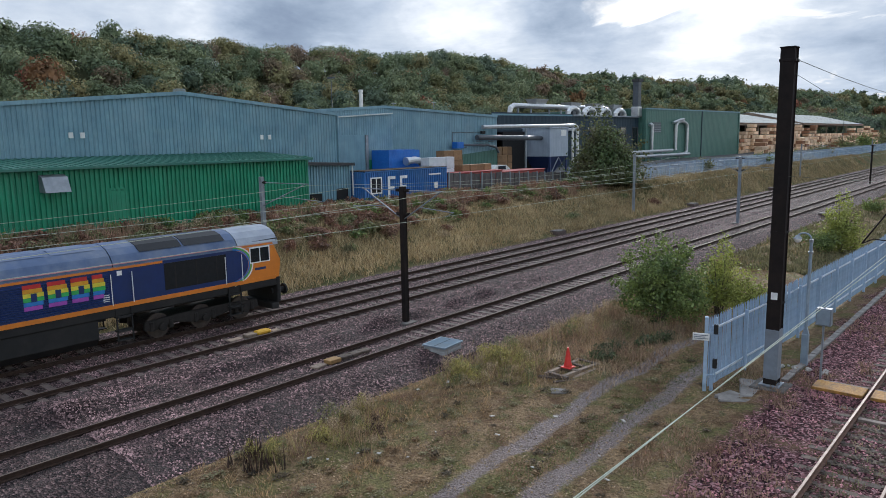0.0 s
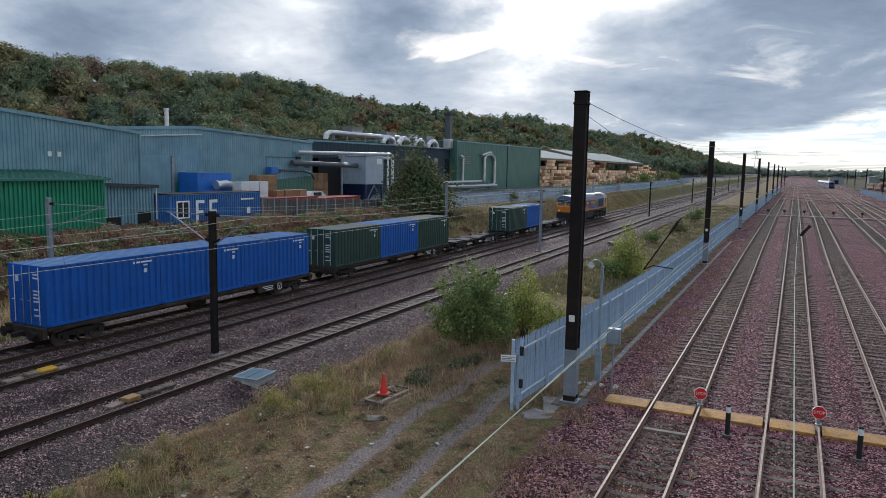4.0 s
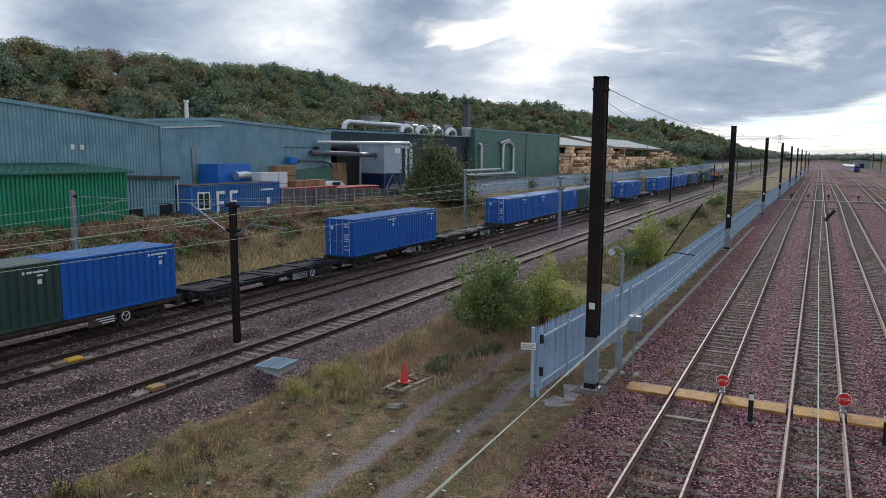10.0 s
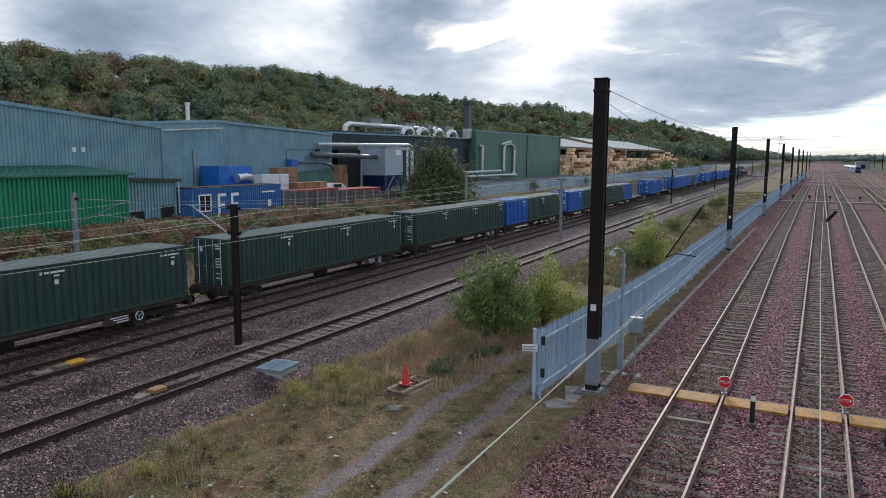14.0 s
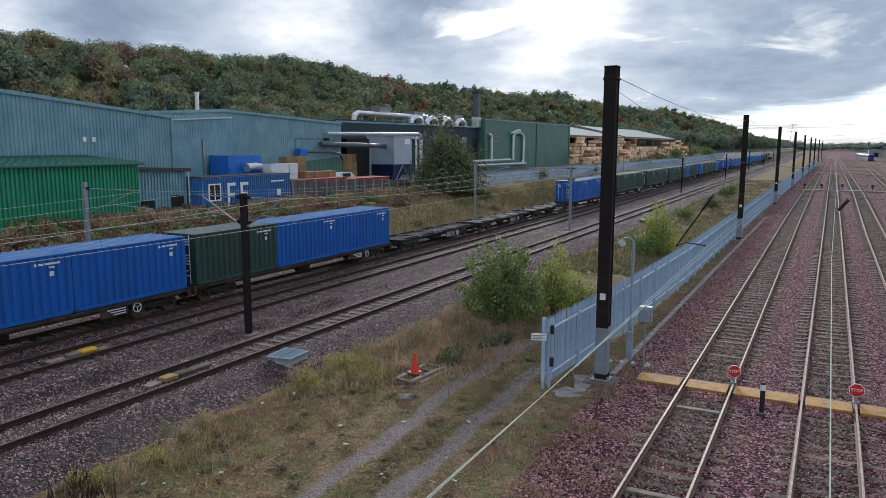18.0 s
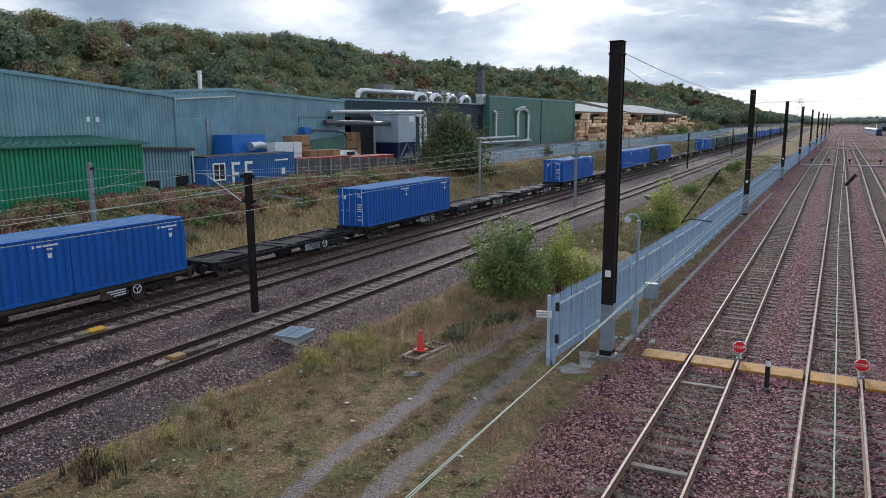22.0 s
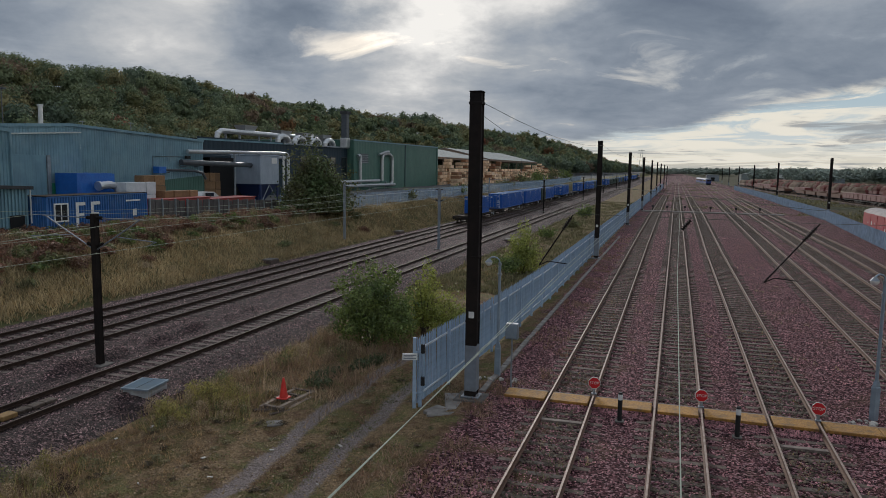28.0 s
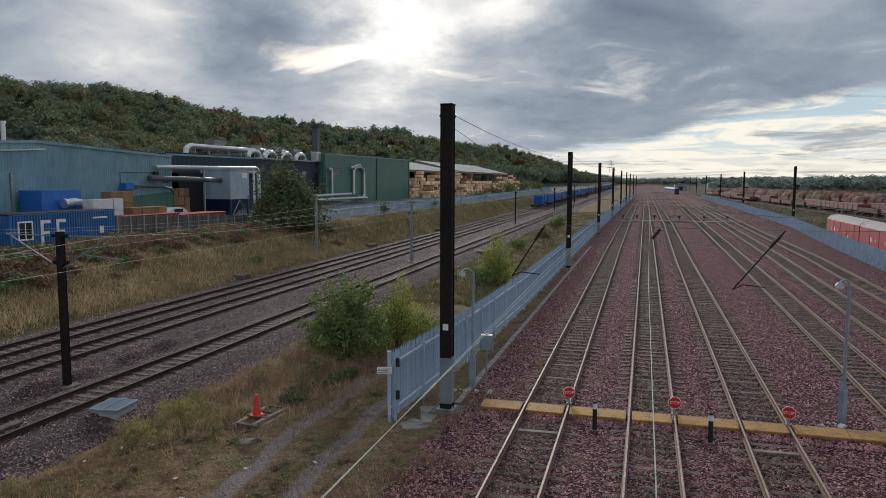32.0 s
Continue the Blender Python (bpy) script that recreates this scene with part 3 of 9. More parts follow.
MAIN = {"near": [(-19.84, -40), (-19.84, 900)], "middle": [(-25.45, -40), (-25.45, 900)], "far": [(-28.75, -40), (-28.75, 900)]}
for key, lab in (("near", "main-line track on concrete sleepers beside the grass verge"), ("middle", "main-line track on concrete sleepers with dark rails"),
                 ("far", "main-line track carrying the container train")):
    track(lab, MAIN[key], "concrete", -20.0, 900.0, 0.65, RAIL_TOP, RUST, 90, "main line tracks", 320)
YARD = [
    ([(-3.2, -20), (-2.97, 20), (-2.62, 82), (-2.02, 150), (2.9, 554), (4.0, 700)], -10.0, 70),
    ([(0.2, -20), (0.63, 20), (1.27, 82), (1.88, 147), (5.6, 503), (6.5, 700)], -10.0, 70),
    ([(3.6, -20), (4.22, 20), (4.75, 77), (5.7, 140), (7.3, 365), (8.0, 600)], -10.0, 70),
    ([(8.6, -10), (9.2, 20), (10.1, 58), (10.75, 89), (11.8, 145), (16.4, 374), (18, 500)], 6.0, 60),
    ([(11.9, 0), (12.4, 20), (13.7, 59), (14.5, 82), (15.35, 122), (19.7, 331), (22, 500)], 16.0, 60),
    ([(15.4, 0), (15.9, 20), (17.2, 60), (18.15, 82), (18.6, 117), (22, 300), (24, 450)], 24.0, 60),
]
for pts, y0, near_to in YARD:
    track("yard siding on weathered timber sleepers in purple ballast", pts, "timber", y0, pts[-1][1], 0.72, YARD_TOP, YARD_RUST, near_to, "yard sidings", 240)

# ---- masts, wires and fences ----
MAST_DARK = mat("dark_brown_steel", (0.016, 0.012, 0.011), (0.009, 0.007, 0.0065), rough=0.75, metal=0.0, spec=0.2, scale=3, bump=0.15, dirt=(0.035, 0.022, 0.017), dscale=1.0)
GALV = mat("galvanised_steel", (0.34, 0.37, 0.40), (0.24, 0.265, 0.29), rough=0.55, metal=0.6, scale=2.5, dirt=(0.18, 0.19, 0.2), dscale=0.8)
PALE = mat("palisade_steel", (0.40, 0.51, 0.65), (0.27, 0.36, 0.465), rough=0.75, metal=0.0, spec=0.2, scale=2.0, rand=0.08, dirt=(0.16, 0.18, 0.2), dscale=0.7)
RAIL_PALE = mat("bright_fence_rail", (0.58, 0.63, 0.68), (0.42, 0.47, 0.52), rough=0.7, scale=2.5, spec=0.3)
GREYPAINT = mat("grey_paint", (0.22, 0.25, 0.29), (0.15, 0.175, 0.205), rough=0.6, scale=3, dirt=(0.2, 0.19, 0.18))
WIRE = mat("weathered_copper_wire", (0.16, 0.165, 0.14), (0.10, 0.11, 0.09), rough=0.5, metal=0.7, scale=3)
PALE_WIRE = mat("bright_contact_wire", (0.46, 0.49, 0.40), (0.33, 0.36, 0.29), rough=0.85, metal=0.0, scale=3, spec=0.15)
INSUL = mat("brown_porcelain", (0.022, 0.016, 0.014), (0.013, 0.010, 0.009), rough=0.65, spec=0.2, scale=5)
BLACK = mat("black_rubber", (0.011, 0.011, 0.011), (0.007, 0.007, 0.007), rough=0.7, scale=6)
WHITE = mat("white_paint", (0.78, 0.78, 0.76), (0.66, 0.66, 0.64), rough=0.55, scale=4, dirt=(0.5, 0.48, 0.44))
FOUND = mat("mast_foundation", (0.135, 0.12, 0.108), (0.075, 0.067, 0.06), rough=0.9, scale=4, bump=0.4)


def h_section(m, w, d, tf, tw, z0, z1):
    """One rolled H-section standing upright."""
    p = [(-w, -d), (w, -d), (w, -d + tf), (tw, -d + tf), (tw, d - tf), (w, d - tf), (w, d), (-w, d), (-w, d - tf), (-tw, d - tf), (-tw, -d + tf), (-w, -d + tf)]
    return m.prism(p, "z", z0, z1)


def tall_mast():
    t = thing("catenary_mast", "tall dark steel mast with a pale lower sleeve", "mast", "yard masts")
    h, w = 10.62, 0.21
    part("column", h_section(Mesh(), w, 0.205, 0.024, 0.17, -0.1, h), MAST_DARK, t)
    part("cap", Mesh().box(-0.23, -0.23, h, 0.23, 0.23, h + 0.04, 0.01), MAST_DARK, t)
    part("collar", Mesh().box(-0.24, -0.22, h - 0.42, 0.24, 0.22, h - 0.33, 0.01), MAST_DARK, t)
    part("base_plate", Mesh().box(-0.32, -0.32, -0.16, 0.32, 0.32, -0.10, 0.01), GALV, t)
    part("footing", Mesh().box(-0.55, -0.55, -0.5, 0.55, 0.55, -0.16, 0.04), FOUND, t)
    part("sleeve", Mesh().box(-w - 0.006, -0.211, 0.08, w + 0.006, 0.211, 1.75, 0.01), GREYPAINT, t, "pale grey painted lower sleeve")
    part("notice_plate", Mesh().box(-0.1, -0.222, 2.75, 0.1, -0.206, 2.98, 0.004), WHITE, t)
    for z in (4.9, 2.6):
        part("strap", Mesh().box(-w - 0.012, -0.215, z, w + 0.012, 0.215, z + 0.05), MAST_DARK, t)
    return t


def place_copies(first, poses):
    first.matrix_basis = poses[0]
    return [first] + [copy_thing(first, p) for p in poses[1:]]


YARD_MASTS = [(-6.42, 24.05), (-6.1, 66.9), (-5.6, 110.0), (-5.0, 153.0), (-4.3, 196.0), (-3.6, 239.0), (-2.9, 282.0), (-2.0, 340.0), (-1.0, 420.0)]
place_copies(tall_mast(), [pose(x, y, 0) for x, y in YARD_MASTS])
EAST_MASTS = [(22.0, 24.0), (27.1, 139.8), (29.4, 220.4), (31.5, 300.0), (33.0, 380.0), (34.5, 460.0), (36.0, 540.0)]
em = tall_mast()
em["label"] = "tall dark steel mast behind the far palisade fence"
place_copies(em, [pose(x, y, 0) for x, y in EAST_MASTS])


def arm_set(m, side, reach):
    """Bracket arms of a line-side mast, towards side along x."""
    s = side
    m.path([(0, 0, 5.78), (s * reach * 0.92, 0, 5.80)], 0.025)
    m.path([(0, 0, 4.45), (s * reach * 0.72, 0, 5.55), (s * reach * 0.86, 0, 5.78)], 0.03)
    m.path([(s * reach * 0.42, 0, 5.05), (s * reach * 1.15, 0, 4.92)], 0.022)
    m.path([(s * reach * 1.15, 0, 4.92), (s * reach * 0.98, 0, 4.74)], 0.014)
    return m


def line_mast():
    t = thing("catenary_mast", "dark line-side mast with bracket arms over two tracks", "mast", "main line masts")
    part("column", h_section(Mesh(), 0.115, 0.123, 0.016, 0.09, -0.4, 5.95), MAST_DARK, t)
    part("footing", Mesh().box(-0.4, -0.4, -0.6, 0.4, 0.4, -0.3, 0.03), FOUND, t)
    for s, r in ((-1, 2.9), (1, 2.6)):
        part("bracket_arm", arm_set(Mesh(), s, r), GALV, t)
        for z, k in ((5.79, 0.0), (4.62, 0.34)):
            ins = Mesh().tube((s * 0.14, 0, z + k * 0.08), (s * 0.40, 0, z + k * 0.34), 0.03, n=6)
            for i in range(4):
                x = s * (0.16 + 0.07 * i)
                zz = z + k * (0.1 + 0.07 * i)
                ins.tube((x - 0.012, 0, zz), (x + 0.012, 0, zz), 0.075, n=8)
            part("insulator", ins, INSUL, t)
    return t


def grey_mast():
    t = thing("catenary_mast", "galvanised line-side mast with one bracket arm beside the bank", "mast", "main line masts")
    part("column", h_section(Mesh(), 0.11, 0.107, 0.014, 0.085, -0.4, 6.1), GALV, t)
    part("footing", Mesh().box(-0.4, -0.4, -0.8, 0.4, 0.4, -0.35, 0.03), FOUND, t)
    part("bracket_arm", arm_set(Mesh(), 1, 4.5), GALV, t)
    ins = Mesh()
    for i in range(4):
        ins.tube((0.16 + 0.07 * i, 0, 5.79), (0.184 + 0.07 * i, 0, 5.79), 0.075, n=8)
    part("insulator", ins, INSUL, t)
    return t


LINE_Y = [-21.0, 23.2, 69.0, 133.0, 198.0, 263.0, 328.0, 393.0, 458.0]
BANK_Y = [-21.0, 24.0, 71.5, 138.0, 203.0, 268.0, 333.0, 398.0, 463.0]
first_line = place_copies(line_mast(), [pose(-22.2, y, 0) for y in LINE_Y])
grey_line = first_line[2]
grey_line["label"] = "galvanised line-side mast with bracket arms over two tracks"
for ob in grey_line.children:
    if ob.name.startswith("column"):
        ob.data = ob.data.copy()
        ob.data.materials[0] = GREYPAINT
place_copies(grey_mast(), [pose(-34.0, y, 0) for y in BANK_Y])


def span_wire(m, pts, r, sag=0.0, steps=1, n=4):
    """A wire hung between supports."""
    out = []
    for a, b in zip(pts, pts[1:]):
        a, b = Vector(a), Vector(b)
        k = steps if sag else 1
        for i in range(k):
            p = a.lerp(b, i / k)
            p.z -= sag * 4 * (i / k) * (1 - i / k)
            out.append(p)
    out.append(Vector(pts[-1]))
    m.path(out, r, n)
    return m


def line_wires(x0, stag, label):
    t = thing("overhead_wire", label, "overhead wire", "main line wires")
    cw, ms = [], []
    for i, y in enumerate(LINE_Y):
        s = stag if i % 2 else -stag
        cw.append((x0 + s, y, 4.74))
        ms.append((x0 + s * 0.4, y, 5.82))
    part("contact_wire", span_wire(Mesh(), cw, 0.011), PALE_WIRE, t)
    part("carrying_wire", span_wire(Mesh(), ms, 0.011, 0.62, 8), PALE_WIRE, t)
    dr = Mesh()
    for i in range(1, 6):
        a, b = Vector(ms[i - 1]), Vector(ms[i])
        c, d = Vector(cw[i - 1]), Vector(cw[i])
        for k in range(1, 5):
            u = k / 5
            p = a.lerp(b, u)
            p.z -= 0.62 * 4 * u * (1 - u)
            dr.tube(c.lerp(d, u), p, 0.006, n=4)
    part("dropper", dr, WIRE, t)


line_wires(-19.84, 0.2, "contact and carrying wire hung over the track beside the verge")
line_wires(-25.45, 0.2, "contact and carrying wire hung over the middle running line")
line_wires(-28.75, 0.2, "contact and carrying wire hung over the container train's line")

# head-span and wires of the yard
hs = thing("head_span", "cross-span wires with drop arms between yard masts", "overhead wire")
sp = Mesh()
sp.path([(-6.3, 24.05, 9.9), (-3.0, 24.05, 7.6), (4.4, 24.05, 6.9), (13.0, 24.05, 7.8), (21.9, 24.0, 9.9)], 0.009, 4)
sp.path([(-6.3, 24.05, 6.7), (-3.0, 24.05, 6.55), (4.5, 24.05, 6.5), (21.9, 24.0, 6.7)], 0.009, 4)
part("span_wire", sp, WIRE, hs)
for xb, zb, xt, zt in ((-4.1, 4.75, -3.0, 6.52), (3.0, 4.6, 4.46, 6.5)):
    arm = Mesh().path([(xb, 24.0, zb), (xt, 24.0, zt)], 0.025)
    arm.path([(xb, 24.0, zb), (xb + 0.3, 24.0, zb + 0.16), (xb + 0.95, 24.0, zb + 0.1)], 0.018)
    part("drop_arm", arm, MAST_DARK, hs)
for xb, zb, xt, zt in ((-3.30, 6.05, -3.08, 6.40), (4.05, 5.98, 4.34, 6.34), (0.50, 6.18, 0.72, 6.46)):
    ins = Mesh()
    a, b = Vector((xb, 24.0, zb)), Vector((xt, 24.0, zt))
    for i in range(6):
        p = a.lerp(b, i / 5)
        d = (b - a).normalized() * 0.022
        ins.tube(p - d, p + d, 0.062, n=10)
    ins.tube(a, b, 0.03, n=6)
    part("insulator", ins, INSUL, hs)
yw = thing("overhead_wire", "bright contact wires hung low over two yard sidings", "overhead wire")
part("contact_wire", Mesh().path([(-3.12, 0.5, 4.72), (-3.1, 24, 4.70), (-2.6, 67, 4.72), (-2.2, 110, 4.72), (-1.6, 196, 4.72)], 0.0075, 5), PALE_WIRE, yw)
part("contact_wire", Mesh().path([(-2.98, 0.5, 4.80), (-3.0, 24, 4.95), (-2.5, 67, 5.0), (-2.1, 110, 5.0)], 0.0065, 5), PALE_WIRE, yw)
part("contact_wire", Mesh().path([(0.22, 0.5, 4.72), (0.42, 24, 4.72), (1.1, 67, 4.72), (1.5, 110, 4.72), (2.4, 196, 4.72)], 0.009, 5), PALE_WIRE, yw)
earth = thing("earth_wire", "thin earth wire strung between the tall mast tops", "overhead wire")
for (a, b) in zip(YARD_MASTS, YARD_MASTS[1:]):
    ew = Mesh()
    span_wire(ew, [(a[0] + 0.25, a[1], 10.25), (b[0] + 0.25, b[1], 10.25)], 0.011, 0.5, 8)
    part("wire_span", ew, WIRE, earth)


# palisade fences
def pale_mesh(h):
    m = Mesh()
    w, d, t = 0.034, 0.018, 0.004
    prof = [(-w, d), (-w * 0.35, -d), (w * 0.35, -d), (w, d), (w, d + t), (w * 0.35, -d + t), (-w * 0.35, -d + t), (-w, d + t)]
    prof = [(p[1], p[0]) for p in prof]
    n = len(prof)
    zt = [h - 0.10 if abs(p[1]) > w * 0.6 else h for p in prof]
    vs = [(p[0], p[1], 0.05) for p in prof] + [(p[0], p[1], z) for p, z in zip(prof, zt)]
    fs = [(i, (i + 1) % n, n + (i + 1) % n, n + i) for i in range(n)] + [tuple(range(n, 2 * n))]
    m.add(vs, fs)
    return m.mesh("pale", PALE)


def palisade(label, line, h, near_count, spacing, group, z0=-0.2, step=2.75):
    """line: list of (x, y); the first pales are parts, the rest one piece."""
    t = thing("palisade_fence", label, "fence", group)
    pts = [Vector((x, y, 0)) for x, y in line]
    seg = [(a, b, (b - a).length) for a, b in zip(pts, pts[1:])]
    total = sum(s[2] for s in seg)

    def at(d):
        for a, b, l in seg:
            if d <= l:
                return a.lerp(b, d / l), math.atan2(b.y - a.y, b.x - a.x)
            d -= l
        return pts[-1], math.atan2(pts[-1].y - pts[-2].y, pts[-1].x - pts[-2].x)

    pm = pale_mesh(h)
    bv = [tuple(v.co) for v in pm.vertices]
    bf = [tuple(p.vertices) for p in pm.polygons]
    rest = Mesh()
    d, k = 0.06, 0
    while d < total:
        p, a = at(d)
        if k < near_count:
            ob = part("pale", pm, None, t)
            ob.matrix_basis = pose(p.x, p.y, z0 + random.uniform(-0.01, 0.01), random.uniform(-0.5, 0.5), random.uniform(-0.5, 0.5), math.degrees(a) - 90)
        else:
            mm = pose(p.x, p.y, z0, 0, 0, math.degrees(a) - 90)
            rest.add([mm @ Vector(v) for v in bv], bf)
        k += 1
        d += spacing * (1 if k < 300 else 1.35)
    if rest.f:
        part("pales_beyond", rest, PALE, t)["kind"] = "stuff"
    for z in (0.38, h - 0.42):
        ln = []
        for i in range(0, int(total // 11) + 1):
            q, _ = at(min(i * 11.0, total))
            ln.append((q.x + 0.06, q.y, z0 + z))
        q, _ = at(total)
        ln.append((q.x + 0.06, q.y, z0 + z))
        part("rail", Mesh().sweep([(-0.025, -0.03), (0.025, -0.03), (0.025, 0.03), (-0.025, 0.03)], ln), RAIL_PALE, t)
    d = 0.0
    post = Mesh().box(-0.05, -0.04, -0.1, 0.05, 0.04, h - 0.25, 0.006).mesh("post", PALE)
    while d < min(total, 220):
        p, a = at(d)
        part("post", post, None, t).matrix_basis = pose(p.x + 0.13, p.y, z0, 0, 0, math.degrees(a) - 90)
        d += step
    return t


palisade("blue-grey steel palisade fence between verge and yard", [(-8.06, 22.75), (-7.5, 30.4), (-6.98, 44.2), (-6.75, 67), (-6.3, 110), (-5.6, 153), (-4.2, 240), (-2.5, 340)], 2.42, 290, 0.15, "palisade fences", z0=-0.27)
palisade("blue-grey steel palisade fence along the far side of the yard", [(21.0, 58), (23.2, 94.2), (26.2, 136.2), (28.2, 228.8), (28.6, 350)], 1.95, 0, 0.17, "palisade fences")
palisade("grey palisade fence on top of the bank before the works", [(-45.9, 78.0), (-38.6, 84), (-37.9, 115), (-36.9, 160), (-37.6, 220), (-40, 300), (-44, 380)], 2.15, 0, 0.2, "palisade fences", z0=2.4)

# ---- the works behind the bank ----
GREEN_SHEET = mat("green_profiled_sheet", (0.016, 0.265, 0.14), (0.012, 0.20, 0.105), rough=0.5, scale=0.8, streak=(0.012, 0.11, 0.062), dirt=(0.04, 0.205, 0.12), dscale=0.5)
BLUE_SHEET = mat("grey_blue_profiled_sheet", (0.185, 0.325, 0.39), (0.125, 0.235, 0.295), rough=0.6, scale=0.6, streak=(0.085, 0.155, 0.185), dirt=(0.24, 0.345, 0.385), dscale=0.4)
DARK_SHEET = mat("dark_blue_cladding", (0.016, 0.036, 0.054), (0.012, 0.028, 0.042), rough=0.6, spec=0.3, scale=0.7, streak=(0.02, 0.03, 0.045))
FOREST_SHEET = mat("dark_green_cladding", (0.066, 0.160, 0.125), (0.050, 0.128, 0.100), rough=0.55, scale=0.5, streak=(0.03, 0.075, 0.06))
ROOF_PALE = mat("pale_fibre_roof", (0.30, 0.33, 0.325), (0.20, 0.225, 0.22), rough=0.95, scale=1.0, spec=0.1, dirt=(0.25, 0.28, 0.25), dscale=0.6)
ROOF_DARK = mat("dark_roof_felt", (0.06, 0.06, 0.062), (0.04, 0.04, 0.042), rough=0.85, scale=2)
STEEL_BRIGHT = mat("bright_duct_steel", (0.62, 0.63, 0.64), (0.48, 0.49, 0.5), rough=0.35, metal=0.75, scale=2.5)


GREEN_ROOF = mat("dull_green_roof_sheet", (0.035, 0.17, 0.125), (0.025, 0.12, 0.09), rough=0.6, scale=0.7, dirt=(0.09, 0.17, 0.14), dscale=0.5)


def corr(m, axis, fixed, a0, a1, z0, top, pitch=0.32, depth=0.10, out=1):
    """Profiled sheet standing on a line; top is a number or a function of the place along it."""
    n = max(1, int(round((a1 - a0) / pitch)))
    p = (a1 - a0) / n
    vs, fs = [], []
    for i in range(n + 1):
        for u, d in ((0.0, 0), (0.30, 0), (0.42, depth), (0.88, depth)):
            a = a0 + (i + u) * p
            if a > a1 + 1e-6:
                break
            zt = top(a) if callable(top) else top
            w = fixed + out * d
            for z in (z0, zt):
                vs.append((w, a, z) if axis == "x" else (a, w, z))
    k = len(vs) // 2
    fs = [(2 * i, 2 * i + 2, 2 * i + 3, 2 * i + 1) for i in range(k - 1)]
    return m.add(vs, fs)


def line_fn(pts):
    xs, zs = [p[0] for p in pts], [p[1] for p in pts]
    return lambda a: float(np.interp(a, xs, zs))


YZ = 2.5   # level of the works yard


def hall(name, label, x, depth, profile, sheet, roof, z0=YZ, pitch=0.32, end_pitch=0.32, relief=0.065):
    """A hall whose gable, with the given roofline (y, z), faces the railway."""
    t = thing(name, label, "building")
    y0, y1 = profile[0][0], profile[-1][0]
    fn = line_fn(profile)
    part("front_wall", corr(Mesh(), "x", x, y0, y1, z0, fn, pitch, relief), sheet, t)
    part("end_wall", corr(Mesh(), "y", y1, x - depth, x, z0, profile[-1][1], end_pitch), sheet, t)
    part("end_wall", corr(Mesh(), "y", y0, x - depth, x, z0, profile[0][1], end_pitch, out=-1), sheet, t)
    part("back_wall", Mesh().box(x - depth - 0.1, y0, z0, x - depth, y1, min(profile[0][1], profile[-1][1])), sheet, t)
    for (a, za), (b, zb) in zip(profile, profile[1:]):
        part("roof", Mesh().add([(x + 0.18, a, za + 0.02), (x + 0.18, b, zb + 0.02), (x - depth, b, zb + 0.02), (x - depth, a, za + 0.02),
                                 (x + 0.18, a, za + 0.14), (x + 0.18, b, zb + 0.14), (x - depth, b, zb + 0.14), (x - depth, a, za + 0.14)],
                                [(0, 1, 2, 3), (4, 7, 6, 5), (0, 4, 5, 1), (1, 5, 6, 2), (2, 6, 7, 3), (3, 7, 4, 0)]), roof, t)
        part("verge_trim", Mesh().add([(x + 0.2, a, za - 0.12), (x + 0.2, b, zb - 0.12), (x + 0.2, b, zb + 0.15), (x + 0.2, a, za + 0.15),
                                       (x + 0.05, a, za - 0.12), (x + 0.05, b, zb - 0.12), (x + 0.05, b, zb + 0.15), (x + 0.05, a, za + 0.15)],
                                      [(0, 1, 2, 3), (4, 7, 6, 5), (0, 4, 5, 1), (3, 2, 6, 7), (0, 3, 7, 4), (1, 5, 6, 2)]), BLUE_SHEET, t)
    return t


shed = thing("green_shed", "long low shed clad in bright green profiled steel", "building")
part("front_wall", corr(Mesh(), "x", -45.6, -5, 36.55, YZ - 0.3, 6.75, 0.30), GREEN_SHEET, shed)
part("end_wall", corr(Mesh(), "y", 36.55, -51.8, -45.6, YZ - 0.3, 6.9, 0.30), GREEN_SHEET, shed)
part("roof", Mesh().prism([(-45.15, 6.68), (-51.9, 7.12), (-51.9, 7.22), (-45.15, 6.78)], "y", -5.2, 36.85), GREEN_ROOF, shed, "dull dark green sheet roof")
roof_rib = Mesh().prism([(-45.13, 6.77), (-51.9, 7.21), (-51.9, 7.27), (-45.13, 6.83)], "y", -0.05, 0.05).mesh("roof_rib", GREEN_ROOF)
for k in range(84):
    part("roof_rib", roof_rib, None, shed).matrix_basis = pose(0, -5 + 0.5 * k, 0)
part("roof_edge", Mesh().box(-45.2, -5.2, 6.58, -45.1, 36.9, 6.76, 0.02), GREEN_ROOF, shed)
part("corner_trim", Mesh().box(-45.68, 36.45, YZ - 0.3, -45.5, 36.65, 6.75, 0.01), GREEN_SHEET, shed)
part("louvre_hood", Mesh().prism([(-45.55, 6.35), (-45.0, 6.2), (-44.6, 5.3), (-45.55, 5.3)], "y", 16.5, 17.95), GALV, shed, "projecting grey metal louvre hood")
part("door_outline", Mesh().box(-45.54, 20.6, 3.0, -45.52, 21.6, 5.3).box(-45.55, 20.5, 5.1, -45.5, 21.7, 5.2), GREEN_SHEET, shed)

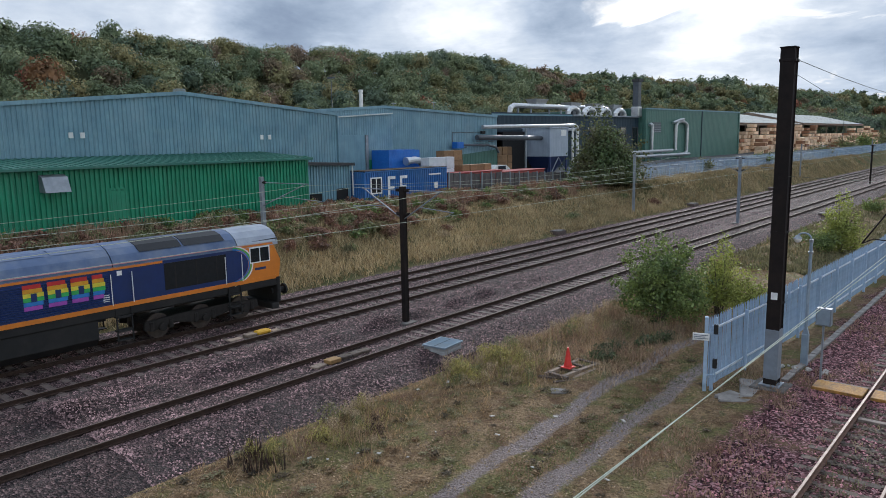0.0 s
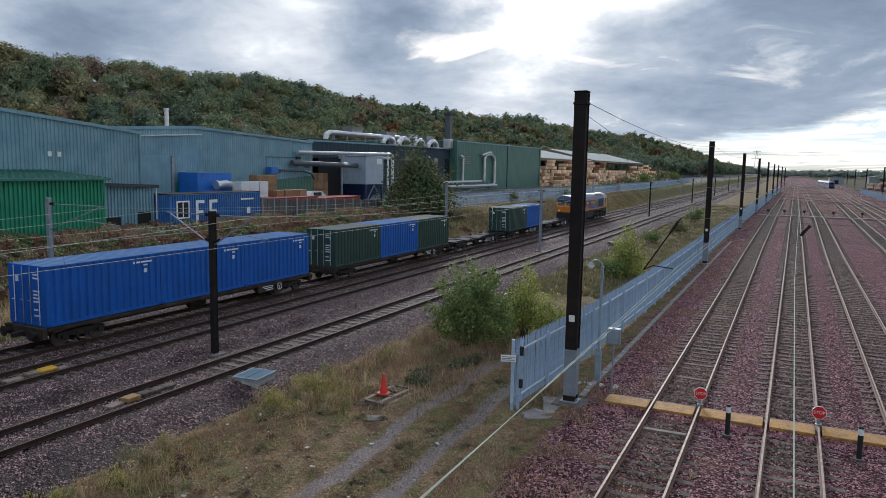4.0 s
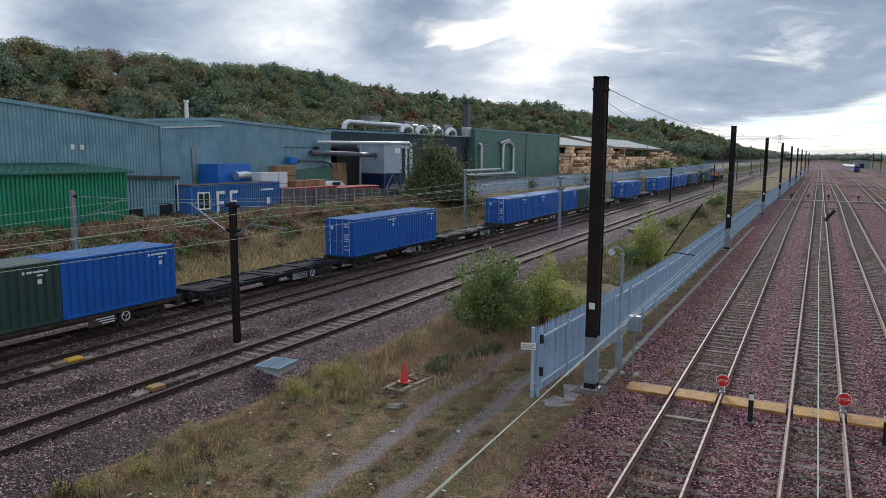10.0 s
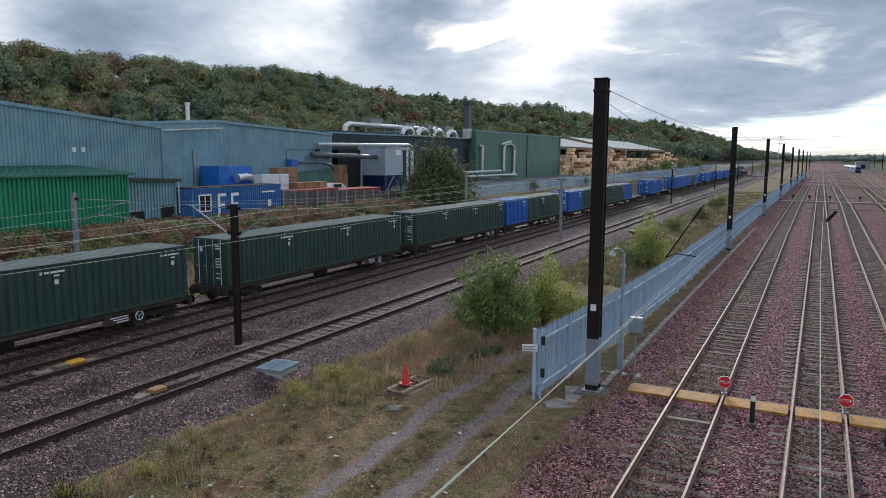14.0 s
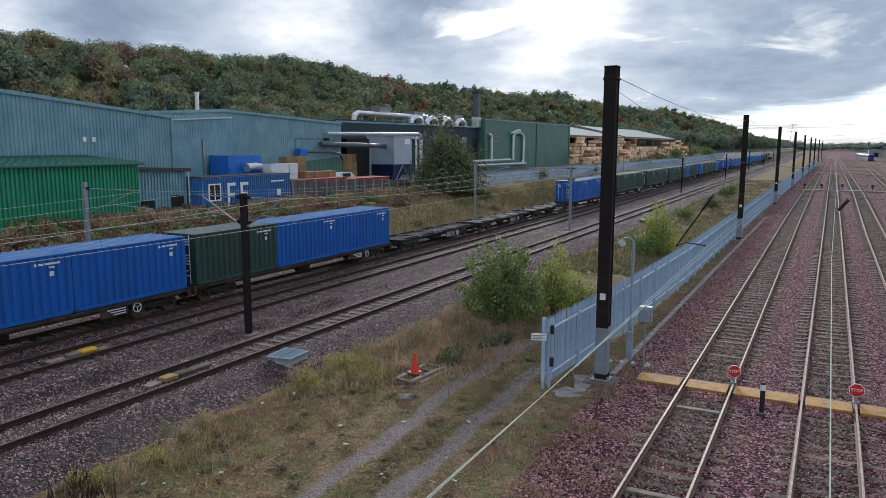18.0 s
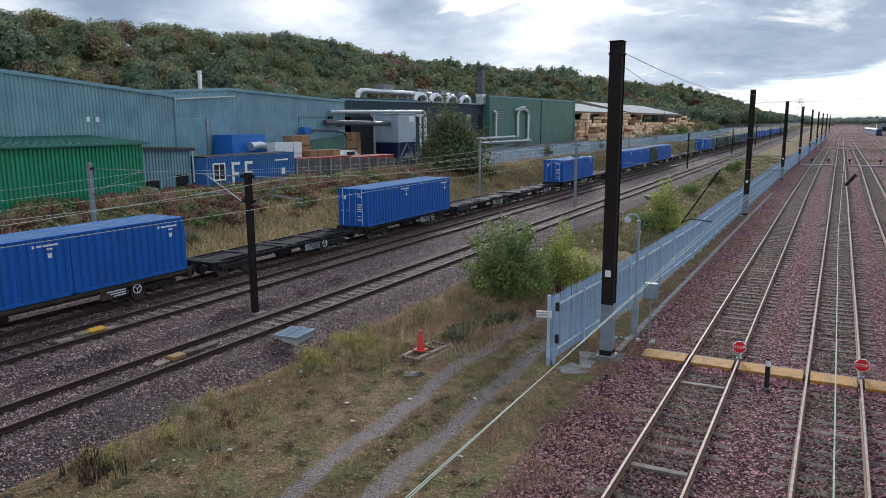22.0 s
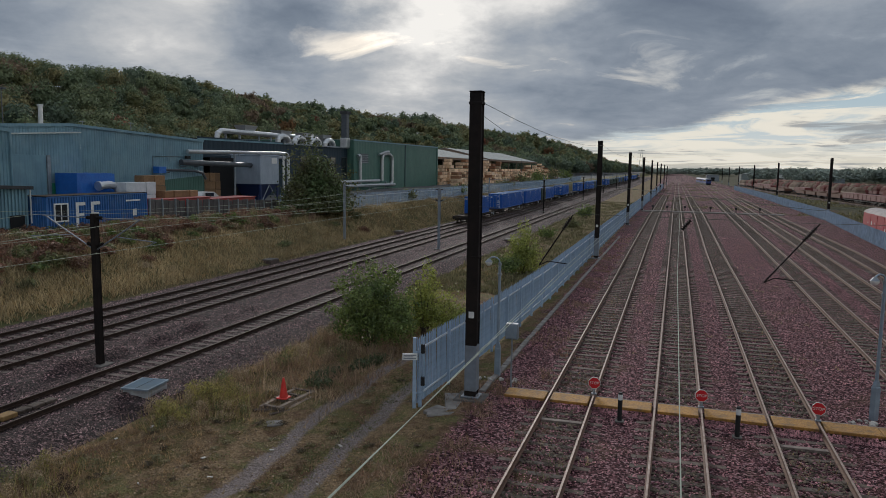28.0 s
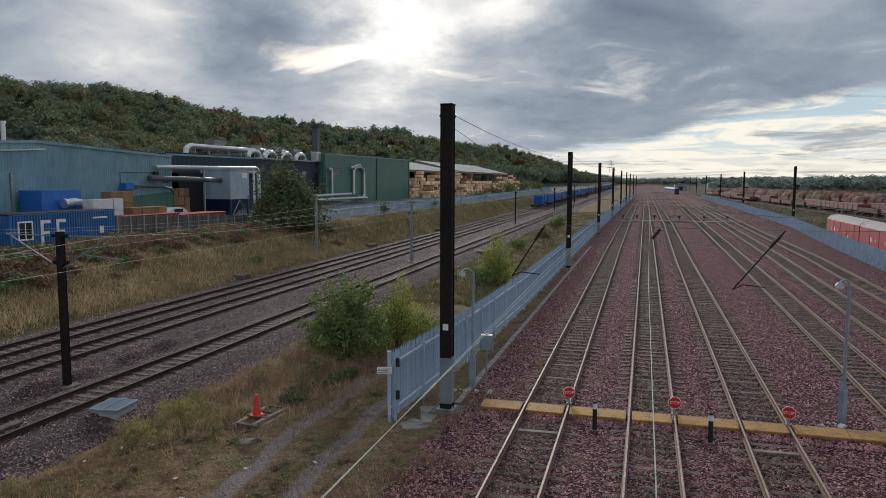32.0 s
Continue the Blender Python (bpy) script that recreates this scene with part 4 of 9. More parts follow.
big = hall("works_hall", "large gabled hall clad in weathered grey-blue profiled steel", -52.0, 60, [(13.0, 10.4), (29.7, 11.9), (45.7, 10.5)], BLUE_SHEET, ROOF_PALE)
second = hall("works_hall", "second gabled hall clad in grey-blue steel with a pale roof", -55.0, 50, [(38.0, 10.5), (55.0, 11.55), (75.3, 10.8)], BLUE_SHEET, ROOF_PALE, relief=0.03)
dark = hall("boiler_house", "dark blue clad boiler house with silver ducts on its roof", -69.0, 40, [(93.0, 11.8), (117.8, 11.95), (147.0, 12.05)], DARK_SHEET, ROOF_DARK, pitch=1.2, relief=0.02)
green = hall("processing_hall", "tall dark green clad hall beside the boiler house", -67.5, 45, [(146.6, 13.8), (207.0, 14.0)], FOREST_SHEET, ROOF_PALE, pitch=0.9, relief=0.02)

# ---- small things in the yard and on the verge ----
SLAB_DARK = mat("grey_edge_timber", (0.27, 0.215, 0.18), (0.14, 0.108, 0.09), rough=0.9, scale=6, bump=0.4)
YELLOW = mat("yellow_grating", (0.50, 0.25, 0.048), (0.27, 0.125, 0.028), rough=0.8, scale=14, bump=0.9, bscale=45, rand=0.16, dirt=(0.13, 0.085, 0.045), dscale=2.6, damount=0.85)
SIGN_RED = mat("sign_red", (0.56, 0.012, 0.02), (0.48, 0.01, 0.018), rough=0.45, scale=3)
PIPE_BLUE = mat("pale_blue_steel", (0.30, 0.37, 0.43), (0.22, 0.28, 0.34), rough=0.5, metal=0.3, scale=3, dirt=(0.18, 0.2, 0.22))
OPAL = mat("opal_glass", (0.80, 0.80, 0.78), (0.72, 0.72, 0.70), rough=0.3, scale=3)
CONE_RED = mat("cone_plastic", (0.66, 0.035, 0.025), (0.55, 0.03, 0.022), rough=0.5, scale=4)
OLD_WOOD = mat("weathered_boards", (0.30, 0.225, 0.165), (0.19, 0.14, 0.105), rough=0.85, scale=9, bump=0.4, rand=0.2, dirt=(0.12, 0.095, 0.08), dscale=2)
PIT_GREY = mat("pale_grey_chamber", (0.42, 0.42, 0.41), (0.27, 0.265, 0.26), rough=0.85, scale=4, bump=0.3, dirt=(0.15, 0.13, 0.12), dscale=1.5)
LID_STEEL = mat("blue_grey_lid", (0.05, 0.12, 0.18), (0.035, 0.085, 0.13), rough=0.3, metal=0.2, scale=4, dirt=(0.1, 0.11, 0.11))
YELLOW_BOX = mat("yellow_painted_box", (0.66, 0.36, 0.02), (0.52, 0.28, 0.02), rough=0.55, scale=5, dirt=(0.25, 0.16, 0.05))
CRATE_BROWN = mat("ochre_box_wood", (0.34, 0.20, 0.07), (0.22, 0.125, 0.05), rough=0.8, scale=5, bump=0.3)
LITTER = mat("pale_rubble", (0.50, 0.47, 0.42), (0.30, 0.28, 0.25), rough=0.9, scale=6)


def letters(text, size, depth, at, parent, material, name="lettering"):
    """Raised letters of the built-in font as one mesh; they stand in the x-z plane facing -y."""
    cu = bpy.data.curves.new(name, "FONT")
    cu.body, cu.size, cu.extrude, cu.align_x, cu.align_y = text, size, depth, "CENTER", "CENTER"
    tmp = bpy.data.objects.new(name, cu)
    scene.collection.objects.link(tmp)
    dg = bpy.context.evaluated_depsgraph_get()
    me = bpy.data.meshes.new_from_object(tmp.evaluated_get(dg))
    bpy.data.objects.remove(tmp)
    bpy.data.curves.remove(cu)
    me.materials.clear()
    me.materials.append(material)
    ob = new(name, me)
    ob.parent = parent
    ob.matrix_basis = at @ pose(0, 0, 0, 90, 0, 0)
    return ob


def crossing(y, x0, x1, depth, ztop, rails, label, steps):
    t = thing("foot_crossing", label, "crossing")
    edges = [x0]
    for r in rails:
        edges += [r - 0.09, r + 0.09]
    edges.append(x1)
    for a, b in zip(edges[::2], edges[1::2]):
        n = max(1, int(round((b - a) / steps)))
        for i in range(n):
            u, v = a + (b - a) * i / n, a + (b - a) * (i + 1) / n
            p = part("panel", Mesh().box(u + 0.01, y - depth / 2, ztop - 0.10, v - 0.01, y + depth / 2, ztop, 0.012), YELLOW, t)
        part("bearer", Mesh().box(a + 0.06, y - depth / 2 + 0.06, -0.2, b - 0.06, y + depth / 2 - 0.06, ztop - 0.10), TIMBER, t)
        part("edge_board", Mesh().box(a + 0.02, y + depth / 2 + 0.10, -0.2, b - 0.02, y + depth / 2 + 0.22, -0.03, 0.012), SLAB_DARK, t, "pale grey timber edge board")
    return t


rails = []
for pts, _, _ in YARD[:3]:
    c = along(pts, 24.3)
    rails += [c - GAUGE, c + GAUGE]
crossing(24.58, -5.25, 8.35, 0.84, 0.015, rails, "yellow foot crossing boards laid across the sidings", 1.45)


def stop_sign():
    t = thing("stop_sign", "small red octagonal stop board clamped to a rail", "sign", "stop boards")
    oct_ = [(0.225 * math.cos(math.pi * (i + 0.5) / 4), 0.225 * math.sin(math.pi * (i + 0.5) / 4)) for i in range(8)]
    part("border", Mesh().prism([(x, z + 0.42) for x, z in oct_], "y", -0.012, 0.012), WHITE, t)
    part("face", Mesh().prism([(x * 0.92, z * 0.92 + 0.42) for x, z in oct_], "y", -0.016, -0.011), SIGN_RED, t)
    letters("STOP", 0.14, 0.002, pose(0, -0.019, 0.42), t, WHITE)
    part("clamp", Mesh().box(-0.05, -0.01, 0.006, 0.05, 0.03, 0.22, 0.006).box(-0.09, -0.06, 0.005, 0.09, 0.08, 0.05, 0.008), GALV, t)
    return t


place_copies(stop_sign(), [pose(along(YARD[0][0], 25.3) + GAUGE, 25.3, 0, 0, 0, 8), pose(along(YARD[1][0], 25.1) + GAUGE, 25.1, 0, 0, 0, 2), pose(along(YARD[2][0], 25.0) + GAUGE, 25.0, 0, 0, 0, -9)])


def bollard():
    t = thing("bollard", "black bollard light with a silver band near its top", "bollard", "crossing bollards")
    part("stem", Mesh().tube((0, 0, -0.2), (0, 0, 0.55), 0.075, n=16), BLACK, t, smooth=False)
    part("band", Mesh().tube((0, 0, 0.55), (0, 0, 0.74), 0.077, n=16), WHITE, t, "silver-white reflective band")
    part("cap", Mesh().tube((0, 0, 0.74), (0, 0, 0.80), 0.08, 0.055, n=16), BLACK, t)
    part("foot", Mesh().box(-0.14, -0.14, -0.2, 0.14, 0.14, -0.15, 0.01), FOUND, t)
    return t


place_copies(bollard(), [pose(-1.16, 23.3, 0), pose(2.42, 23.1, 0)])


def yard_lamp(label, h, side):
    t = thing("yard_lamp", label, "lamp post", "yard lamps")
    part("post", Mesh().tube((0, 0, 0.8), (0, 0, h), 0.055, n=10), PIPE_BLUE, t)
    part("collar", Mesh().tube((0, 0, h - 0.5), (0, 0, h - 0.42), 0.085, n=10).tube((0, 0, h - 0.1), (0, 0, h), 0.075, n=10), GALV, t)
    part("base_box", Mesh().box(-0.11, -0.1, -0.22, 0.11, 0.1, 0.95, 0.015).prism([(-0.11, 0.95), (0.11, 0.95), (0.055, 1.15), (-0.055, 1.15)], "y", -0.06, 0.06), PIPE_BLUE, t)
    pts = [(0, 0, h)] + [(side * 0.24 * (1 - math.cos(a)), 0, h + 0.22 * math.sin(a)) for a in (0.5, 1.0, 1.57, 2.1, 2.6)]
    part("swan_neck", Mesh().path(pts, 0.03, 8), PIPE_BLUE, t)
    x, z = pts[-1][0], pts[-1][2]
    part("shade", Mesh().tube((x, 0, z - 0.10), (x, 0, z + 0.02), 0.15, 0.05, n=14), GALV, t)
    gl = Mesh()
    for i in range(4):
        a, b = math.pi / 2 * i / 4, math.pi / 2 * (i + 1) / 4
        gl.tube((x, 0, z - 0.1 - 0.16 * math.sin(a)), (x, 0, z - 0.1 - 0.16 * math.sin(b)), 0.14 * math.cos(a) + 0.001, 0.14 * math.cos(b) + 0.001, n=14, caps=False)
    part("globe", gl, OPAL, t, "white opal lamp bowl", smooth=True)
    return t


yard_lamp("pale blue swan-neck lamp post beside the fence", 4.35, -1).matrix_basis = pose(-6.15, 27.0, 0)
l2 = yard_lamp("pale blue swan-neck lamp post among the sidings", 4.55, -1)
l2.matrix_basis = pose(6.96, 26.4, 0, 0, 0, 35)

cab = thing("control_cabinet", "small pale grey cabinet on a thin post", "cabinet")
part("post", Mesh().box(-0.03, -0.03, -0.22, 0.03, 0.03, 2.35, 0.005), GALV, cab)
bx = part("box", Mesh().box(-0.22, -0.17, 1.74, 0.24, 0.1, 2.32, 0.015), GREYPAINT, cab)
part("door", Mesh().box(-0.19, -0.18, 1.78, 0.2, -0.168, 2.28, 0.004), PIPE_BLUE, bx)
cab.matrix_basis = pose(-5.28, 25.5, 0)

# gate at the end of the fence
gate = thing("gate_post", "steel gate post with black hinges and a white notice", "gate")
part("post", Mesh().box(-0.06, -0.06, -0.3, 0.06, 0.06, 2.3, 0.01), PALE, gate)
part("notice", Mesh().box(-0.42, -0.085, 1.52, 0.1, -0.065, 1.76, 0.004), WHITE, gate)
nt_ = Mesh()
for i in range(3):
    nt_.box(-0.38, -0.089, 1.57 + 0.055 * i, 0.06 - 0.1 * (i % 2), -0.086, 1.595 + 0.055 * i)
part("notice_mark", nt_, GREYPAINT, gate)
for z in (0.75, 1.9):
    part("hinge", Mesh().box(0.22, -0.06, z - 0.16, 0.36, 0.06, z + 0.16, 0.02), BLACK, gate)
part("slam_bar", Mesh().tube((0.30, 0, 0.1), (0.30, 0, 2.3), 0.024, n=8).box(0.02, -0.02, 0.3, 0.3, 0.02, 0.36).box(0.02, -0.02, 1.75, 0.3, 0.02, 1.81), PALE, gate)
gate.matrix_basis = pose(-8.1, 22.62, -0.12, 0, 0, 20)

# kerb and slabs along the fence
SLAB = mat("pale_broken_concrete", (0.27, 0.245, 0.225), (0.16, 0.145, 0.13), rough=0.9, scale=3, bump=0.4, dirt=(0.10, 0.085, 0.07), dscale=1.2)
kerb = thing("kerb", "worn concrete kerb between fence and yard ballast", "kerb", kind="structure")
km = Mesh().box(-0.11, -0.45, -0.34, 0.11, 0.45, -0.12, 0.015).mesh("kerb_stone", SLAB)
y = 25.2
i = 0
while y < 150:
    x = -6.2 + 0.0115 * (y - 25)
    if y < 90:
        part("kerb_stone", km, None, kerb).matrix_basis = pose(x, y, 0.015 * math.sin(i * 1.7), 0, 0, -0.7)
    y += 0.92
    i += 1
slab = thing("concrete_slab", "broken concrete slab at the foot of the mast", "slab")
for x, yy, a, sx, sy in ((-6.95, 23.5, 18, 0.28, 0.9), (-7.2, 22.45, -20, 0.3, 0.4), (-6.75, 22.2, -70, 0.16, 0.7), (-5.9, 23.5, 85, 0.18, 0.8)):
    p = part("slab_piece", Mesh().box(-sx, -sy, -0.4, sx, sy, -0.215, 0.03), SLAB, slab)
    p.matrix_basis = pose(x, yy, 0, 0, 1, a)

# cone among broken pallet boards
cone = thing("traffic_cone", "orange-red traffic cone standing on old pallet boards", "cone")
part("base", Mesh().box(-0.2, -0.2, 0, 0.2, 0.2, 0.045, 0.015), CONE_RED, cone)
part("body", Mesh().tube((0, 0, 0.045), (0, 0, 0.74), 0.15, 0.035, n=20), CONE_RED, cone, smooth=False)
cone.matrix_basis = pose(-12.62, 21.55, -0.16)
pal = thing("pallet", "broken wooden pallet frame lying on the verge", "pallet")
for x, yy, a, lx, z, tilt in ((-12.93, 21.7, 87, 1.05, -0.16, 0), (-12.22, 21.75, 84, 1.08, -0.15, 1), (-12.58, 20.75, -6, 0.45, -0.14, 0), (-12.55, 22.75, -4, 0.42, -0.15, 0), (-12.6, 21.55, -5, 0.40, -0.12, 0),
                           (-12.6, 22.2, -8, 0.40, -0.16, 2), (-12.05, 21.6, 80, 0.75, -0.24, -2), (-12.7, 23.9, 12, 0.55, -0.20, 0), (-12.85, 20.6, 24, 0.35, -0.24, 0), (-12.2, 20.6, 55, 0.4, -0.25, 0)):
    part("board", Mesh().box(-lx, -0.075, -0.06, lx, 0.075, 0.06, 0.008), OLD_WOOD if lx > 0.7 else TIMBER, pal).matrix_basis = pose(x, yy, z - 0.10, 0, tilt, a)
tile = solid("paving_slab", Mesh().box(-0.26, -0.2, -0.03, 0.26, 0.2, 0.03, 0.01), SLAB, "loose square paving slab lying on grass", "slab")
tile.matrix_basis = pose(-11.85, 19.65, float(ground_z(-11.85, 19.65)) + 0.02, 4, 3, 35)
# pale loose timbers between the sidings' rails
for k, yy, lab in ((0, 22.55, "pale weathered timber lying across the siding by the boards"), (0, 16.3, "pale weathered timber lying between the siding's rails"), (2, 22.7, "pale weathered timber lying across the third siding")):
    b = solid("timber_baulk", Mesh().box(-0.66, -0.10, -0.06, 0.66, 0.10, 0.05, 0.012), SLAB_DARK, lab, "timber", "loose timbers")
    b.matrix_basis = pose(along(YARD[k][0], yy), yy, -0.17, 0, 0, 1.5)

pit = thing("cable_pit", "raised cable chamber with a blue-grey metal lid", "cable pit")
part("chamber", Mesh().box(-0.51, -0.61, -0.9, 0.51, 0.61, -0.10, 0.02), PIT_GREY, pit)
part("upper_ring", Mesh().box(-0.50, -0.60, -0.10, 0.50, 0.60, 0.03, 0.015), PIT_GREY, pit)
part("lid_rim", Mesh().box(-0.55, -0.65, 0.03, 0.55, -0.60, 0.10, 0.008).box(-0.55, 0.60, 0.03, 0.55, 0.65, 0.10, 0.008).box(-0.55, -0.60, 0.03, -0.50, 0.60, 0.10, 0.008).box(0.50, -0.60, 0.03, 0.55, 0.60, 0.10, 0.008), PIPE_BLUE, pit)
lid = part("lid", Mesh().box(-0.495, -0.595, 0.03, 0.495, 0.595, 0.088, 0.006), LID_STEEL, pit, "shiny blue-grey steel lid")
part("lid_seam", Mesh().box(-0.008, -0.6, 0.089, 0.008, 0.6, 0.094), BLACK, lid)
pit.matrix_basis = pose(-17.95, 20.85, -0.10, 0, 0, 6)

pm_ = thing("track_equipment", "yellow and brown trackside boxes between the rails", "track equipment", "track boxes")
part("cover", Mesh().box(-0.19, 0.30, -0.2, 0.19, 1.02, -0.01, 0.06), YELLOW_BOX, pm_)
part("tail_box", Mesh().box(-0.2, -0.22, -0.2, 0.2, 0.28, -0.05, 0.02), OLD_WOOD, pm_)
part("plank", Mesh().box(-0.22, -1.0, -0.2, 0.12, -0.32, -0.13, 0.02), OLD_WOOD, pm_)
part("block", Mesh().box(-0.12, 1.08, -0.2, 0.2, 1.5, -0.14, 0.02), OLD_WOOD, pm_)
pm_.matrix_basis = pose(-25.5, 16.95, 0)
pm2 = thing("track_equipment", "worn timber and concrete blocks between the rails", "track equipment", "track boxes")
part("slab_piece", Mesh().box(-0.2, -0.42, -0.2, 0.16, 0.16, -0.12, 0.02), OLD_WOOD, pm2).matrix_basis = pose(0, 0, 0, 0, 0, 9)
part("tail_box", Mesh().box(-0.2, 0.28, -0.2, 0.2, 0.84, -0.04, 0.02), CRATE_BROWN, pm2)
for k in range(3):
    part("beam", Mesh().box(-0.19, 0.92 + k * 0.52, -0.2, 0.19, 1.40 + k * 0.52, -0.06 - 0.01 * k, 0.025), TIMBER, pm2)
pm2.matrix_basis = pose(-19.95, 16.25, 0)

# low chambers beside the outer rails
for x, yy in ((-33.0, 54.3), (-32.8, 85.1), (-32.4, 116.1), (-17.4, 81.0)):
    b = thing("cable_chamber", "low concrete cable chamber sunk beside the track", "cable chamber", "cable chambers")
    part("rim", Mesh().box(-0.5, -0.7, -0.7, 0.5, 0.7, -0.22, 0.02), CONC, b)
    part("lid", Mesh().box(-0.46, -0.66, -0.22, 0.46, 0.66, -0.15, 0.015), FOUND, b)
    b.matrix_basis = pose(x, yy, 0)

# second crossing further down the yard
x2 = thing("foot_crossing", "pale walkway boards across the sidings far down the yard", "crossing")
for k in range(9):
    part("panel", Mesh().box(-4.7 + k * 2.9, 148.0, -0.2, -4.7 + k * 2.9 + 2.85, 149.2, 0.05, 0.02), SLAB, x2)
for x in (0.0, 3.4, 8.2, 12.9, 17.2, -2.8):
    s = thing("stop_sign", "dark back-lit marker post by the far walkway", "sign", "walkway markers")
    part("post", Mesh().box(-0.06, -0.06, -0.2, 0.06, 0.06, 0.7, 0.01), BLACK, s)
    part("head", Mesh().box(-0.22, -0.05, 0.6, 0.22, 0.05, 1.05, 0.03), BLACK, s)
    s.matrix_basis = pose(x, 150.2, 0)

# rubble by the lamp feet
rng = random.Random(5)
for cx, cy in ((-6.5, 26.3), (6.5, 26.0), (-5.7, 26.5)):
    h = thing("rubble_heap", "little heap of pale broken concrete", "rubble", "rubble heaps")
    for k in range(7):
        s = rng.uniform(0.05, 0.13)
        part("lump", Mesh().box(-s, -s * 0.8, -s * 0.6, s, s * 0.8, s * 0.6, s * 0.35), LITTER, h).matrix_basis = pose(rng.uniform(-0.4, 0.4), rng.uniform(-0.25, 0.25), -0.18, rng.uniform(-30, 30), rng.uniform(-30, 30), rng.uniform(0, 180))
    h.matrix_basis = pose(cx, cy, 0)

# ---- the container train ----
TRAIN_X = -28.75
TRAIN = []          # (thing, metres behind the front of the locomotive)
BOX_L = 6.06


def lead(t):
    """Place of the locomotive's front along the line."""
    return 20.89 + 25.4366 * t - 0.03161 * t * t + 0.0011185 * t ** 3


BOX_BLUE = mat("blue_container_paint", (0.008, 0.098, 0.42), (0.007, 0.078, 0.34), spec=0.3, rough=0.5, scale=1.2, streak=(0.008, 0.055, 0.21), dirt=(0.015, 0.09, 0.27), dscale=0.8)
BOX_GREEN = mat("dark_green_container_paint", (0.026, 0.060, 0.050), (0.018, 0.044, 0.038), spec=0.3, rough=0.5, scale=1.2, streak=(0.018, 0.03, 0.022), dirt=(0.04, 0.055, 0.045), dscale=0.8)
TOP_BLUE = mat("dusty_blue_roof", (0.10, 0.19, 0.36), (0.07, 0.15, 0.31), rough=0.9, spec=0.12, scale=1.5, dirt=(0.22, 0.26, 0.32), dscale=1.0, damount=0.5)
TOP_GREEN = mat("dusty_green_roof", (0.15, 0.17, 0.155), (0.11, 0.13, 0.12), rough=0.9, spec=0.12, scale=1.5, dirt=(0.24, 0.25, 0.24), dscale=1.0)
LETTER = mat("white_stencil", (0.62, 0.65, 0.68), (0.5, 0.53, 0.56), rough=0.6, scale=6)
CHASSIS = mat("black_wagon_frame", (0.012, 0.014, 0.020), (0.007, 0.008, 0.011), rough=0.9, metal=0.0, spec=0.12, scale=2, bump=0.15, dirt=(0.05, 0.040, 0.034), dscale=1.2, damount=0.7)
CHASSIS_OLD = mat("brown_wagon_frame", (0.050, 0.038, 0.031), (0.024, 0.019, 0.016), rough=0.95, spec=0.1, metal=0.0, scale=2, bump=0.2, dirt=(0.09, 0.068, 0.052), dscale=1.2, damount=0.6)
BOGIE = mat("grimy_bogie_steel", (0.024, 0.019, 0.016), (0.011, 0.0095, 0.0085), rough=0.8, metal=0.2, scale=5, bump=0.3)
WHEEL = mat("wheel_steel", (0.11, 0.085, 0.07), (0.06, 0.05, 0.045), rough=0.6, metal=0.6, scale=5)
DECK_Z, BOX_H, BOX_W = 0.98, 2.59, 1.22


def side_sheet(x, y0, y1, z0, z1, out, n, d=0.075):
    """Corrugated side panel."""
    m = Mesh()
    p = (y1 - y0) / n
    vs = []
    for i in range(n):
        for u, w in ((0.0, 0), (0.28, 0), (0.42, -d), (0.72, -d), (0.86, 0)):
            for z in (z0, z1):
                vs.append((x + out * w, y0 + (i + u) * p, z))
    for z in (z0, z1):
        vs.append((x, y1, z))
    k = len(vs) // 2
    return m.add(vs, [(2 * i, 2 * i + 2, 2 * i + 3, 2 * i + 1) for i in range(k - 1)])


